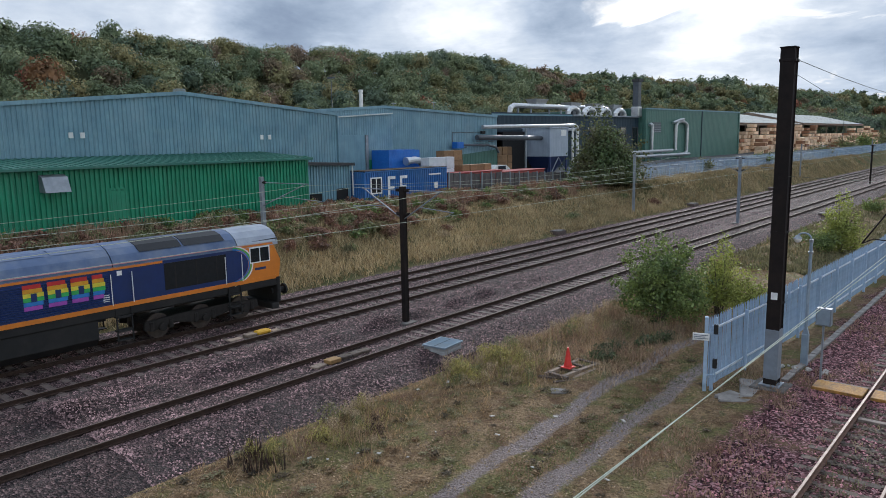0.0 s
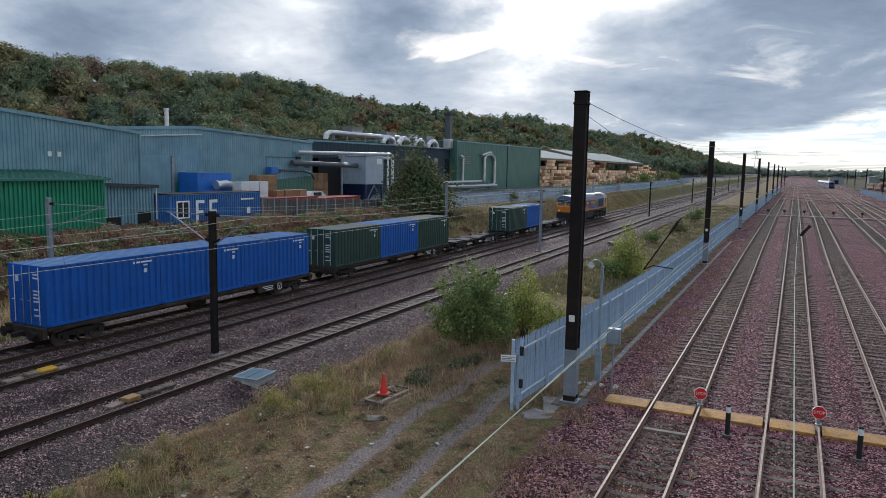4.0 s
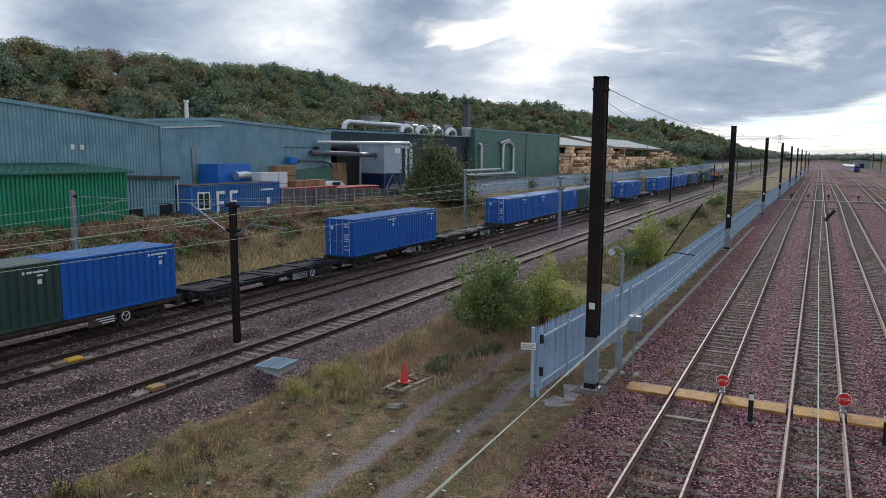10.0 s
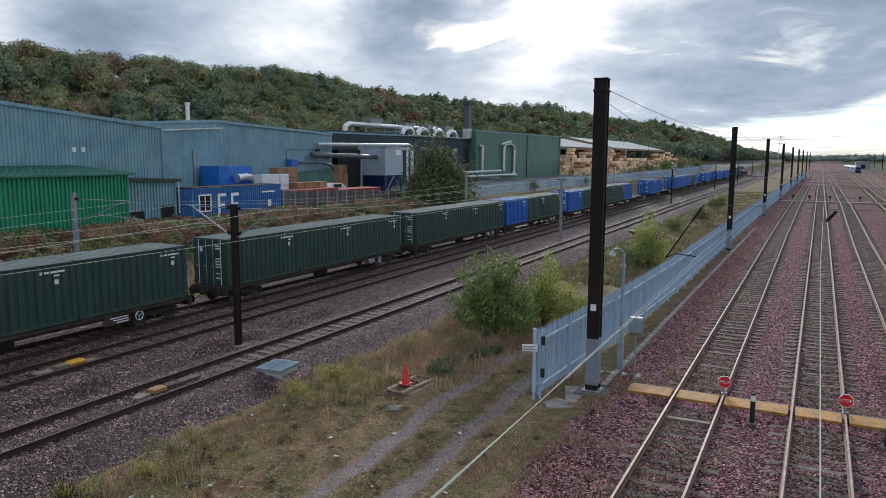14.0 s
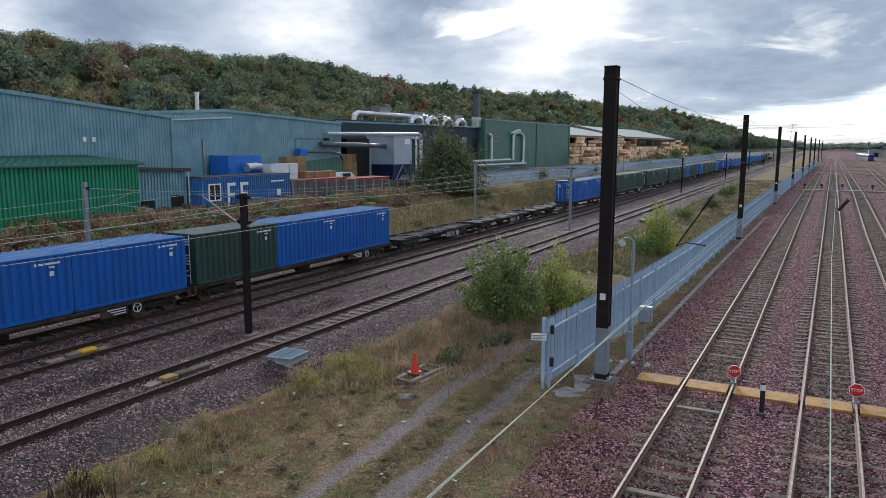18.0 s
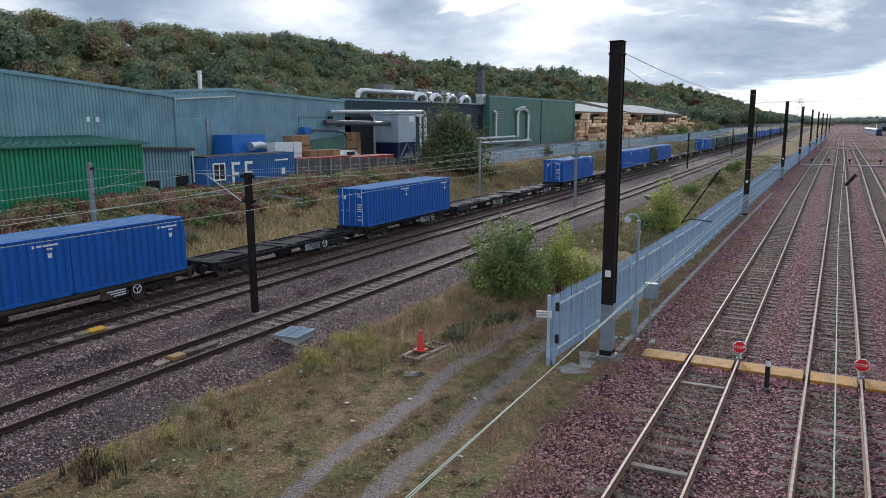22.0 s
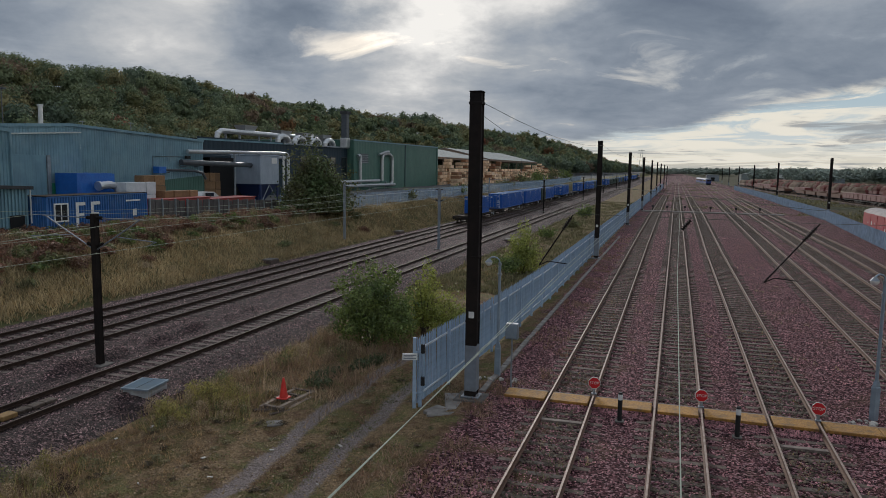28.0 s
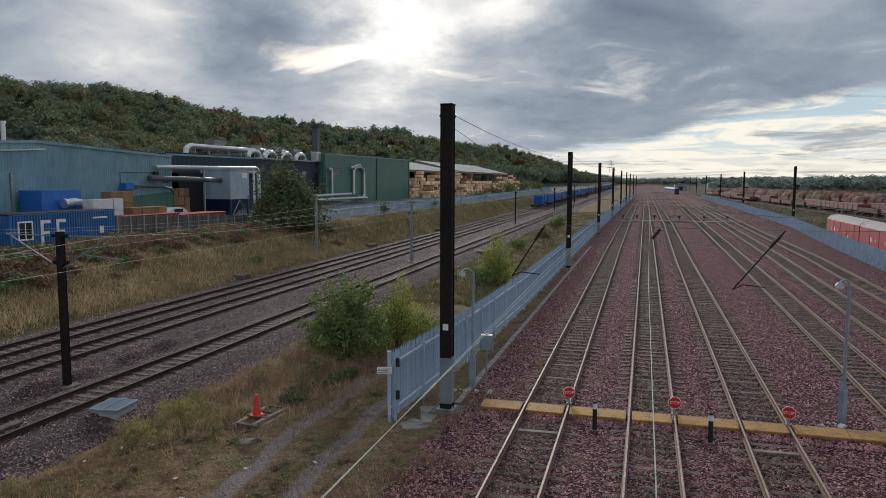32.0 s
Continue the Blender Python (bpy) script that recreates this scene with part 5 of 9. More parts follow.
def container(colour, doors_back):
    blue = colour == "B"
    paint, top = (BOX_BLUE, TOP_BLUE) if blue else (BOX_GREEN, TOP_GREEN)
    t = thing("shipping_container", "blue corrugated twenty-foot container on a flat wagon" if blue else "dark green corrugated twenty-foot container on a flat wagon", "container", "train containers")
    L, W, z0, z1 = BOX_L - 0.03, BOX_W, DECK_Z + 0.02, DECK_Z + 0.02 + BOX_H
    fr = Mesh()
    for y in (-L, -0.14):
        for s in (-1, 1):
            fr.box(s * W, y, z0, s * (W - 0.14), y + 0.14, z1, 0.01)
    for s in (-1, 1):
        fr.box(s * W, -L, z0, s * (W - 0.06), 0, z0 + 0.15, 0.008)
        fr.box(s * W, -L, z1 - 0.07, s * (W - 0.06), 0, z1 - 0.002, 0.008)
    for y in (-L, -0.08):
        fr.box(-W, y, z1 - 0.1, W, y + 0.08, z1 - 0.001, 0.008)
        fr.box(-W, y, z0, W, y + 0.08, z0 + 0.14, 0.008)
    part("frame", fr, paint, t)
    for s in (-1, 1):
        part("side_panel", side_sheet(s * (W - 0.012), -L + 0.14, -0.14, z0 + 0.14, z1 - 0.06, s, 15), paint, t)
    m = Mesh()
    n = 20
    vs = []
    for i in range(n):
        for u, w in ((0.0, 0), (0.35, 0), (0.5, 0.02), (0.85, 0.02)):
            y = -L + 0.05 + (L - 0.1) * (i + u) / n
            vs += [(-W + 0.03, y, z1 - 0.015 + w), (W - 0.03, y, z1 - 0.015 + w)]
    vs += [(-W + 0.03, -0.05, z1 - 0.015), (W - 0.03, -0.05, z1 - 0.015)]
    k = len(vs) // 2
    m.add(vs, [(2 * i, 2 * i + 2, 2 * i + 3, 2 * i + 1) for i in range(k - 1)])
    part("roof", m, top, t, "dusty roof panel")
    part("floor", Mesh().box(-W + 0.02, -L + 0.02, z0 + 0.02, W - 0.02, -0.02, z0 + 0.1), CHASSIS, t)
    yb, yf = (-L + 0.03, -0.03)
    yd = yb if doors_back else yf
    ye = yf if doors_back else yb
    o = -1 if doors_back else 1
    # closed end
    m = Mesh()
    vs = []
    n = 8
    for i in range(n):
        for u, w in ((0, 0), (0.28, 0), (0.42, 0.035), (0.72, 0.035), (0.86, 0)):
            x = -W + 0.14 + (2 * W - 0.28) * (i + u) / n
            vs += [(x, ye + o * w, z0 + 0.13), (x, ye + o * w, z1 - 0.09)]
    vs += [(W - 0.14, ye, z0 + 0.13), (W - 0.14, ye, z1 - 0.09)]
    k = len(vs) // 2
    part("end_panel", m.add(vs, [(2 * i, 2 * i + 2, 2 * i + 3, 2 * i + 1) for i in range(k - 1)]), paint, t)
    for s in (-1, 1):
        d = part("door", Mesh().box(s * 0.012, yd - o * 0.02, z0 + 0.13, s * (W - 0.13), yd + o * 0.02, z1 - 0.09, 0.008)
                 .box(s * 0.1, yd + o * 0.015, z0 + 0.8, s * (W - 0.2), yd + o * 0.03, z0 + 0.9).box(s * 0.1, yd + o * 0.015, z0 + 1.6, s * (W - 0.2), yd + o * 0.03, z0 + 1.7), paint, t)
        for x in (0.25, 0.8):
            part("locking_bar", Mesh().tube((s * x, yd + o * 0.06, z0 + 0.08), (s * x, yd + o * 0.06, z1 - 0.05), 0.02, n=6)
                 .box(s * x - 0.18, yd + o * 0.05, z0 + 1.05, s * x + 0.02, yd + o * 0.08, z0 + 1.09), LETTER if x > 0.5 else GALV, d)
    # stencilled marks as plain bars
    for s in (-1, 1):
        mk = Mesh()
        for a, b, za, zb in ((0.5, 1.15, 0.30, 0.38), (1.2, 1.42, 0.30, 0.38), (1.5, 1.6, 0.28, 0.40), (0.75, 1.0, 0.46, 0.53), (0.8, 0.98, 0.66, 0.86)):
            mk.box(s * (W + 0.001), -a, z1 - zb, s * (W + 0.006), -b, z1 - za)
        part("stencil_mark", mk, LETTER, t)
    mk = Mesh()
    for i, zz in enumerate((0.35, 0.5, 1.05, 1.2, 1.35, 1.5, 1.85, 2.1)):
        w = 0.42 if i % 3 else 0.28
        mk.box(0.38, yd + o * 0.021, z1 - zz, 0.38 + w, yd + o * 0.026, z1 - zz - 0.07)
    mk.box(-0.75, yd + o * 0.021, z1 - 0.5, -0.55, yd + o * 0.026, z1 - 0.75)
    part("stencil_mark", mk, LETTER, t)
    return t


def bogie_parts(t, y, wb=1.8):
    b = part("bogie", Mesh().box(-0.95, y - 0.3, 0.35, 0.95, y + 0.3, 0.62, 0.03), BOGIE, t)
    for s in (-1, 1):
        m = Mesh().prism([(y - wb / 2 - 0.25, 0.42), (y - wb / 2 + 0.2, 0.52), (y - 0.4, 0.40), (y + 0.4, 0.40), (y + wb / 2 - 0.2, 0.52), (y + wb / 2 + 0.25, 0.42), (y + wb / 2 + 0.25, 0.62),
                          (y + 0.45, 0.68), (y - 0.45, 0.68), (y - wb / 2 - 0.25, 0.62)], "x", s * 0.93, s * 1.05)
        for k in (-1, 1):
            m.tube((s * 1.02, y + k * wb / 2, 0.42), (s * 1.14, y + k * wb / 2, 0.42), 0.12, n=10)
            m.tube((s * 1.0, y + k * 0.22, 0.3), (s * 1.0, y + k * 0.22, 0.56), 0.08, n=8)
        part("side_frame", m, BOGIE, b)
    for k in (-1, 1):
        yy = y + k * wb / 2
        m = Mesh().tube((-0.8, yy, 0.42), (0.8, yy, 0.42), 0.07, n=8)
        for s in (-1, 1):
            m.tube((s * 0.70, yy, 0.42), (s * 0.83, yy, 0.42), 0.42, n=20)
        part("wheelset", m, WHEEL, b)


def flat_wagon(n, old):
    """Skeletal flat wagon for n boxes; its front buffers stand at y = 0.6."""
    L = n * BOX_L
    fr = CHASSIS_OLD if old else CHASSIS
    t = thing("flat_wagon", "brown weathered skeletal container flat wagon" if old else "black skeletal container flat wagon", "wagon", "train wagons")
    m = Mesh()
    for s in (-1, 1):
        m.box(s * 0.62, -L, 0.62, s * 0.78, 0, 0.97, 0.012)
        m.box(s * 1.18, -L, 0.82, s * 1.26, 0, 0.96, 0.01)
    part("side_beam", m, fr, t)
    dk = Mesh()
    for i in range(n):
        for u in (0.06, 0.5, 0.94):
            y = -(i + u) * BOX_L
            dk.box(-1.24, y - 0.22, 0.86, 1.24, y + 0.22, 0.975, 0.012)
    dk.box(-0.62, -L, 0.84, 0.62, -0.2, 0.93, 0.01)
    part("deck", dk, fr, t)
    for e, y in ((1, 0.0), (-1, -L)):
        m = Mesh().box(-1.25, y, 0.55, 1.25, y + e * 0.22, 1.0, 0.02)
        part("headstock", m, fr, t)
        for s in (-1, 1):
            part("buffer", Mesh().tube((s * 0.86, y + e * 0.2, 0.75), (s * 0.86, y + e * 0.5, 0.75), 0.11, n=10).tube((s * 0.86, y + e * 0.5, 0.75), (s * 0.86, y + e * 0.55, 0.75), 0.22, n=14), BOGIE, t)
        part("coupler", Mesh().box(-0.09, y, 0.62, 0.09, y + e * 0.75, 0.8, 0.02), BOGIE, t)
    by = 1.75
    bogie_parts(t, -by)
    bogie_parts(t, -(L - by))
    for s in (-1, 1):
        part("data_panel", Mesh().box(s * 1.19, -by - 1.75, 0.42, s * 1.23, -by - 3.15, 0.84, 0.01), GALV if not old else fr, t, "lettered side panel")
        tx = Mesh()
        for r in range(3):
            tx.box(s * 1.231, -by - 1.85, 0.5 + 0.11 * r, s * 1.235, -by - 2.5 - 0.15 * r, 0.55 + 0.11 * r)
        part("panel_mark", tx, BOGIE if not old else LETTER, t)
        hw = Mesh()
        c = Vector((s * 1.24, -by - 1.25, 0.62))
        hw.path([c + Vector((0, math.cos(2 * math.pi * i / 16), math.sin(2 * math.pi * i / 16))) * 0.21 for i in range(17)], 0.022, 5)
        for i in range(3):
            a = 2.1 * i + 0.5
            hw.tube(c, c + Vector((0, math.cos(a), math.sin(a))) * 0.2, 0.015, n=5)
        part("brake_wheel", hw, LETTER, t, "white spoked handbrake wheel")
    part("air_tank", Mesh().tube((0.55, -L / 2 - 0.6, 0.52), (0.55, -L / 2 + 0.5, 0.52), 0.18, n=12), BOGIE, t)
    return t


TRAIN_LIST = [(2, "EE", 1.50), (2, "BG", 1.33), (2, "EE", 1.80), (3, "GBG", 1.81), (3, "BBB", 3.02), (3, "BBB", 2.77), (2, "EE", 1.95), (2, "BB", 1.95), (2, "EE", 1.95),
              (3, "BGB", 1.95), (3, "BBB", 0.62), (2, "EE", 1.78), (2, "BB", 1.77), (2, "EE", 1.71), (3, "BGG", 1.70), (3, "GGB", 0.32), (3, "GGB", 2.92), (3, "GGG", 0.62),
              (3, "GGG", 2.52), (3, "GGG", 2.72), (3, "GBB", 3.32), (2, "EE", 1.76), (2, "EE", 1.76), (2, "EE", 1.76), (3, "BBG", 1.77), (3, "BBB", 0.62), (2, "EE", 1.75),
              (2, "BB", 1.75), (2, "EE", 1.48), (2, "EE", 1.48), (2, "BB", 1.48), (2, "EE", 1.81), (3, "BBG", 1.80), (3, "BBB", 0.87), (3, "BBB", 3.37), (3, "EBE", 3.27)]


def build_train():
    proto = {}
    s = 20.9
    for n, load, gap in TRAIN_LIST:
        s += gap
        old = n == 3 or load == "EE" and 440 < s < 490
        key = (n, old)
        if key not in proto:
            proto[key] = w = flat_wagon(n, old)
        else:
            w = copy_thing(proto[key], pose(0, 0, 0))
        TRAIN.append((w, s))
        for i, c in enumerate(load):
            if c == "E":
                continue
            key = (c, i == len(load) - 1)
            if key not in proto:
                proto[key] = b = container(c, key[1])
            else:
                b = copy_thing(proto[key], pose(0, 0, 0))
            TRAIN.append((b, s + i * BOX_L + 0.015))
        s += n * BOX_L


build_train()

# ---- details of the works ----
OFFICE_BLUE = mat("faded_blue_container", (0.03, 0.15, 0.42), (0.02, 0.105, 0.32), rough=0.55, scale=1.5, streak=(0.03, 0.11, 0.25), dirt=(0.12, 0.20, 0.32), dscale=0.9)
TARP = mat("blue_tarpaulin", (0.02, 0.15, 0.52), (0.015, 0.11, 0.42), rough=0.45, scale=1.2, bump=0.5, bscale=3, bdist=0.15)
WRAP = mat("white_plastic_wrap", (0.66, 0.68, 0.70), (0.50, 0.53, 0.56), rough=0.4, scale=2, bump=0.3, bscale=8)
CRATE = mat("brown_crate_wood", (0.30, 0.175, 0.085), (0.20, 0.115, 0.06), rough=0.8, scale=4, bump=0.3, rand=0.25)
TIMBER_PACK = mat("fresh_sawn_timber", (0.82, 0.60, 0.40), (0.60, 0.40, 0.25), rough=0.75, scale=2.5, bump=0.4, bscale=14, rand=0.28)
TIMBER_BROWN = mat("treated_timber", (0.32, 0.15, 0.075), (0.22, 0.105, 0.055), rough=0.8, scale=2.5, bump=0.4, bscale=14, rand=0.25)
RED_DECK = mat("dull_red_sheet", (0.36, 0.045, 0.04), (0.26, 0.035, 0.032), rough=0.6, scale=1.2, dirt=(0.28, 0.12, 0.10), dscale=0.6)
WALL_GREY = mat("grey_weathered_panel", (0.13, 0.115, 0.11), (0.05, 0.045, 0.046), rough=0.9, scale=2.5, bump=0.4, streak=(0.07, 0.065, 0.065), rand=0.18)
SILO_GREY = mat("silo_pale_grey", (0.34, 0.39, 0.46), (0.28, 0.33, 0.39), rough=0.5, scale=0.8, streak=(0.2, 0.23, 0.28))
SILO_BLUE = mat("silo_navy", (0.02, 0.04, 0.13), (0.015, 0.03, 0.10), rough=0.5, scale=1)
# near-black: interior shade put into the colour; the bay's front panel wears it too
INSIDE_SHADE_BLACK = mat("interior_shade_black", (0.012, 0.012, 0.013), (0.008, 0.008, 0.009), rough=0.9, scale=2)
GLASS = mat("window_glass", (0.02, 0.024, 0.03), (0.014, 0.017, 0.02), rough=0.08, scale=1, spec=0.8)
DUCT_DARK = mat("dark_duct", (0.10, 0.11, 0.125), (0.07, 0.08, 0.09), rough=0.5, metal=0.4, scale=2)

# white vents, downpipes and joints on the big hall
for y, z in ((21.18, 8.73), (21.97, 8.72), (36.91, 8.47), (37.72, 8.46)):
    part("vent_plate", Mesh().box(-51.92, y - 0.16, z - 0.2, -51.84, y + 0.16, z + 0.2, 0.02), WHITE, big)
part("downpipe", Mesh().tube((-51.85, 45.55, 2.5), (-51.85, 45.55, 10.4), 0.09, n=8), BLUE_SHEET, big)
part("ridge_vent", Mesh().box(-52.6, 29.4, 11.95, -51.9, 30.1, 12.25, 0.03), ROOF_PALE, big)
# second hall: side annex, door recess, chimney, lamp
PALE_EAVE = mat("pale_eave_sheet", (0.62, 0.66, 0.63), (0.46, 0.5, 0.48), rough=0.7, scale=2, dirt=(0.3, 0.33, 0.31))
annex = thing("side_annex", "flat-fronted grey-blue annex with a tall door", "building")
part("front_wall", corr(Mesh(), "x", -54.0, 45.9, 55.0, YZ, line_fn([(45.9, 10.2), (55.0, 10.75)]), 0.32, 0.03), BLUE_SHEET, annex)
part("end_wall", corr(Mesh(), "y", 55.0, -55.2, -54.0, YZ, 10.75, 0.32), BLUE_SHEET, annex)
part("roof", Mesh().prism([(45.8, 10.2), (55.1, 10.78), (55.1, 10.9), (45.8, 10.32)], "x", -55.2, -53.85), PALE_EAVE, annex, "pale weathered eave sheet")
dr = part("tall_door", Mesh().box(-53.92, 46.3, YZ, -53.86, 50.9, 8.6, 0.02), BLUE_SHEET, annex)
part("door_post", Mesh().box(-53.95, 50.9, YZ, -53.7, 51.25, 8.6, 0.02), GALV, annex)
part("green_dado", Mesh().box(-53.9, 51.3, YZ, -53.87, 54.9, 6.05), GREEN_SHEET, annex)
part("green_dado", corr(Mesh(), "x", -54.88, 55.2, 75.3, YZ, line_fn([(55.2, 6.1), (64.0, 5.9), (75.3, 6.6)]), 0.32, 0.03), FOREST_SHEET, second)
part("flood_lamp", Mesh().box(-54.85, 71.6, 8.6, -54.5, 72.3, 8.95, 0.04), BLACK, second)
part("alarm_plate", Mesh().box(-54.92, 55.6, 9.2, -54.85, 55.95, 9.75, 0.01), WHITE, second)
part("cable_run", Mesh().box(-54.94, 66.2, 8.78, -54.9, 71.7, 8.84).box(-54.94, 66.2, 7.0, -54.9, 66.26, 8.84), DUCT_DARK, second)
fl = thing("roof_chimney", "slim bright steel chimney with a cap on the roof", "chimney")
part("pipe", Mesh().tube((0, 0, 0), (0, 0, 1.95), 0.2, n=14), STEEL_BRIGHT, fl)
part("cap", Mesh().tube((0, 0, 1.95), (0, 0, 2.15), 0.27, n=14), STEEL_BRIGHT, fl)
fl.matrix_basis = pose(-56.5, 53.0, 11.2)
for x, y, z, h in ((-58, 66.5, 10.85, 1.7), (-57, 58.5, 11.3, 0.9), (-60, 79.0, 10.4, 0.9)):
    a = thing("aerial", "thin aerial standing on the roof edge", "aerial", "roof aerials")
    part("rod", Mesh().tube((0, 0, -0.2), (0, 0, h), 0.04, n=6), GALV, a)
    part("cross_arm", Mesh().tube((0, -0.4, h - 0.1), (0, 0.4, h - 0.1), 0.03, n=6), GALV, a)
    a.matrix_basis = pose(x, y, z)

lean = thing("lean_to", "low grey-blue lean-to with a dark roof between shed and container", "building")
part("front_wall", corr(Mesh(), "x", -47.6, 36.9, 43.0, YZ - 0.3, line_fn([(36.9, 6.1), (43.0, 5.85)]), 0.3), BLUE_SHEET, lean)
part("roof", Mesh().prism([(36.8, 6.1), (43.3, 5.84), (43.3, 6.1), (36.8, 6.36)], "x", -52.0, -47.2), ROOF_DARK, lean)
part("side_wall", corr(Mesh(), "y", 43.0, -52.0, -47.6, YZ - 0.3, 5.85, 0.3), BLUE_SHEET, lean)
# flat near-black sheets on the wall stand in for shaded openings
part("opening", Mesh().box(-47.5, 38.3, YZ - 0.2, -47.44, 39.6, 3.6, 0.01), INSIDE_SHADE_BLACK, lean)
part("opening", Mesh().box(-47.5, 41.3, YZ - 0.2, -47.44, 42.6, 3.9, 0.01), INSIDE_SHADE_BLACK, lean)
part("gutter_pipe", Mesh().tube((-47.4, 43.15, 3.2), (-47.4, 43.15, 5.9), 0.06, n=6), WHITE, lean)

# site office in a container
off = thing("site_office", "faded blue forty-foot container with a white window and painted letters", "container")
X, Y0, Y1, Z0, Z1 = -46.0, 43.25, 54.55, 2.5, 5.3
W2 = 2.44
m = Mesh()
for yy in (Y0, Y1 - 0.16):
    for xx in (X - 0.16, X - W2):
        m.box(xx, yy, Z0, xx + 0.16, yy + 0.16, Z1, 0.01)
for xx in (X - 0.1, X - W2):
    m.box(xx, Y0, Z0, xx + 0.1, Y1, Z0 + 0.16, 0.01)
    m.box(xx, Y0, Z1 - 0.1, xx + 0.1, Y1, Z1, 0.01)
part("frame", m, OFFICE_BLUE, off)
part("side_panel", side_sheet(X - 0.02, Y0 + 0.16, Y1 - 0.16, Z0 + 0.1, Z1 - 0.05, 1, 40, 0.11), OFFICE_BLUE, off)
part("end_panel", corr(Mesh(), "y", Y0 + 0.05, X - W2 + 0.1, X - 0.1, Z0 + 0.1, Z1 - 0.05, 0.26, 0.035, -1), OFFICE_BLUE, off)
part("back_panel", Mesh().box(X - W2 + 0.02, Y0, Z0, X - W2 + 0.06, Y1, Z1 - 0.02), OFFICE_BLUE, off)
part("roof", Mesh().box(X - W2, Y0, Z1, X, Y1, Z1 + 0.05, 0.01), CHASSIS_OLD, off, "rusty dark roof sheet")
wf = part("window", Mesh().box(X, 43.94, 3.25, X + 0.07, 44.06, 4.75).box(X, 45.24, 3.25, X + 0.07, 45.36, 4.75).box(X, 44.06, 4.63, X + 0.07, 45.24, 4.75).box(X, 44.06, 3.25, X + 0.07, 45.24, 3.37).box(X, 44.61, 3.37, X + 0.06, 44.69, 4.63), WHITE, off, "white two-light window")
part("pane", Mesh().box(X + 0.01, 44.06, 3.37, X + 0.03, 44.61, 4.63).box(X + 0.01, 44.69, 3.37, X + 0.03, 45.24, 4.63), GLASS, wf)
for a in (46.15, 47.75):
    lt = Mesh().box(X + 0.004, a, 2.75, X + 0.02, a + 0.28, 4.75).box(X + 0.004, a + 0.28, 4.48, X + 0.02, a + 1.0, 4.75).box(X + 0.004, a + 0.28, 3.62, X + 0.02, a + 0.85, 3.86)
    part("painted_letter", lt, WHITE, off, "white painted letter F")
part("painted_mark", Mesh().box(X + 0.004, 52.6, 3.3, X + 0.02, 53.1, 3.9, 0.004).box(X + 0.004, 51.8, 4.6, X + 0.02, 53.6, 4.75), WHITE, off)

# panel wall, red decks and stacks behind it
wall = thing("panel_wall", "grey weathered panel wall with upright posts on the bank top", "wall")
pl = Mesh().box(-0.05, 0.03, 0, 0.05, 0.86, 1.0).mesh("panel", WALL_GREY)
ps = Mesh().box(-0.03, -0.06, -0.4, 0.13, 0.06, 1.05, 0.015).mesh("post", GALV)
n = 26
for k in range(n):
    y = 54.7 + k * 0.89
    h = 2.25 - 0.006 * k
    ob = part("panel", pl, None, wall)
    ob.matrix_basis = pose(-46.0, y, 2.40 - 0.030 * k, 0, random.uniform(-3, 2), 0) @ Matrix.Diagonal((1, 1, h * random.uniform(0.95, 1.03), 1))
    if k % 2 == 0:
        ob = part("post", ps, None, wall)
        ob.matrix_basis = pose(-45.9, y, 2.4 - 0.030 * k, 0, random.uniform(-2, 2), 0) @ Matrix.Diagonal((1, 1, h, 1))
for (y0, y1, z) in ((57.2, 65.4, 4.55), (65.7, 74.2, 4.3)):
    t = thing("red_skip", "dull red low steel container behind the panel wall", "skip", "red skips")
    part("body", Mesh().box(-49.6, y0, YZ, -47.0, y1, z - 0.1, 0.03), RED_DECK, t)
    part("cover", Mesh().box(-49.7, y0 - 0.1, z - 0.1, -46.9, y1 + 0.1, z, 0.03), RED_DECK, t)
van = thing("white_pickup", "white vehicle roof showing above the red skips", "vehicle")
part("cab", Mesh().prism([(69.4, YZ + 0.5), (74.0, YZ + 0.5), (73.9, 4.15), (73.0, 4.72), (71.0, 4.75), (70.3, 4.25), (69.5, 4.15)], "x", -53.6, -51.8), WHITE, van)
part("windscreen", Mesh().box(-51.79, 71.2, 4.2, -51.76, 72.8, 4.62), GLASS, van)
for yy in (70.4, 73.0):
    part("wheel", Mesh().tube((-51.95, yy, YZ + 0.33), (-51.7, yy, YZ + 0.33), 0.33, n=14), BLACK, van)


def stack(name, label, cat, x, y, nx, ny, nz, sx, sy, sz, material, z=YZ, jitter=0.06, group="yard stacks"):
    t = thing(name, label, cat, group)
    me = Mesh().box(-sx / 2 + 0.02, -sy / 2 + 0.02, 0, sx / 2 - 0.02, sy / 2 - 0.02, sz - 0.06, 0.02).box(-sx / 2 + 0.1, -sy / 2, sz - 0.06, sx / 2 - 0.1, sy / 2, sz - 0.04).mesh("pack", material)
    for i in range(nx):
        for j in range(ny):
            for k in range(nz):
                part("pack", me, None, t).matrix_basis = pose(i * sx + random.uniform(-jitter, jitter), j * sy + random.uniform(-jitter, jitter), k * sz, 0, 0, random.uniform(-1.5, 1.5))
    t.matrix_basis = pose(x, y, z)
    return t


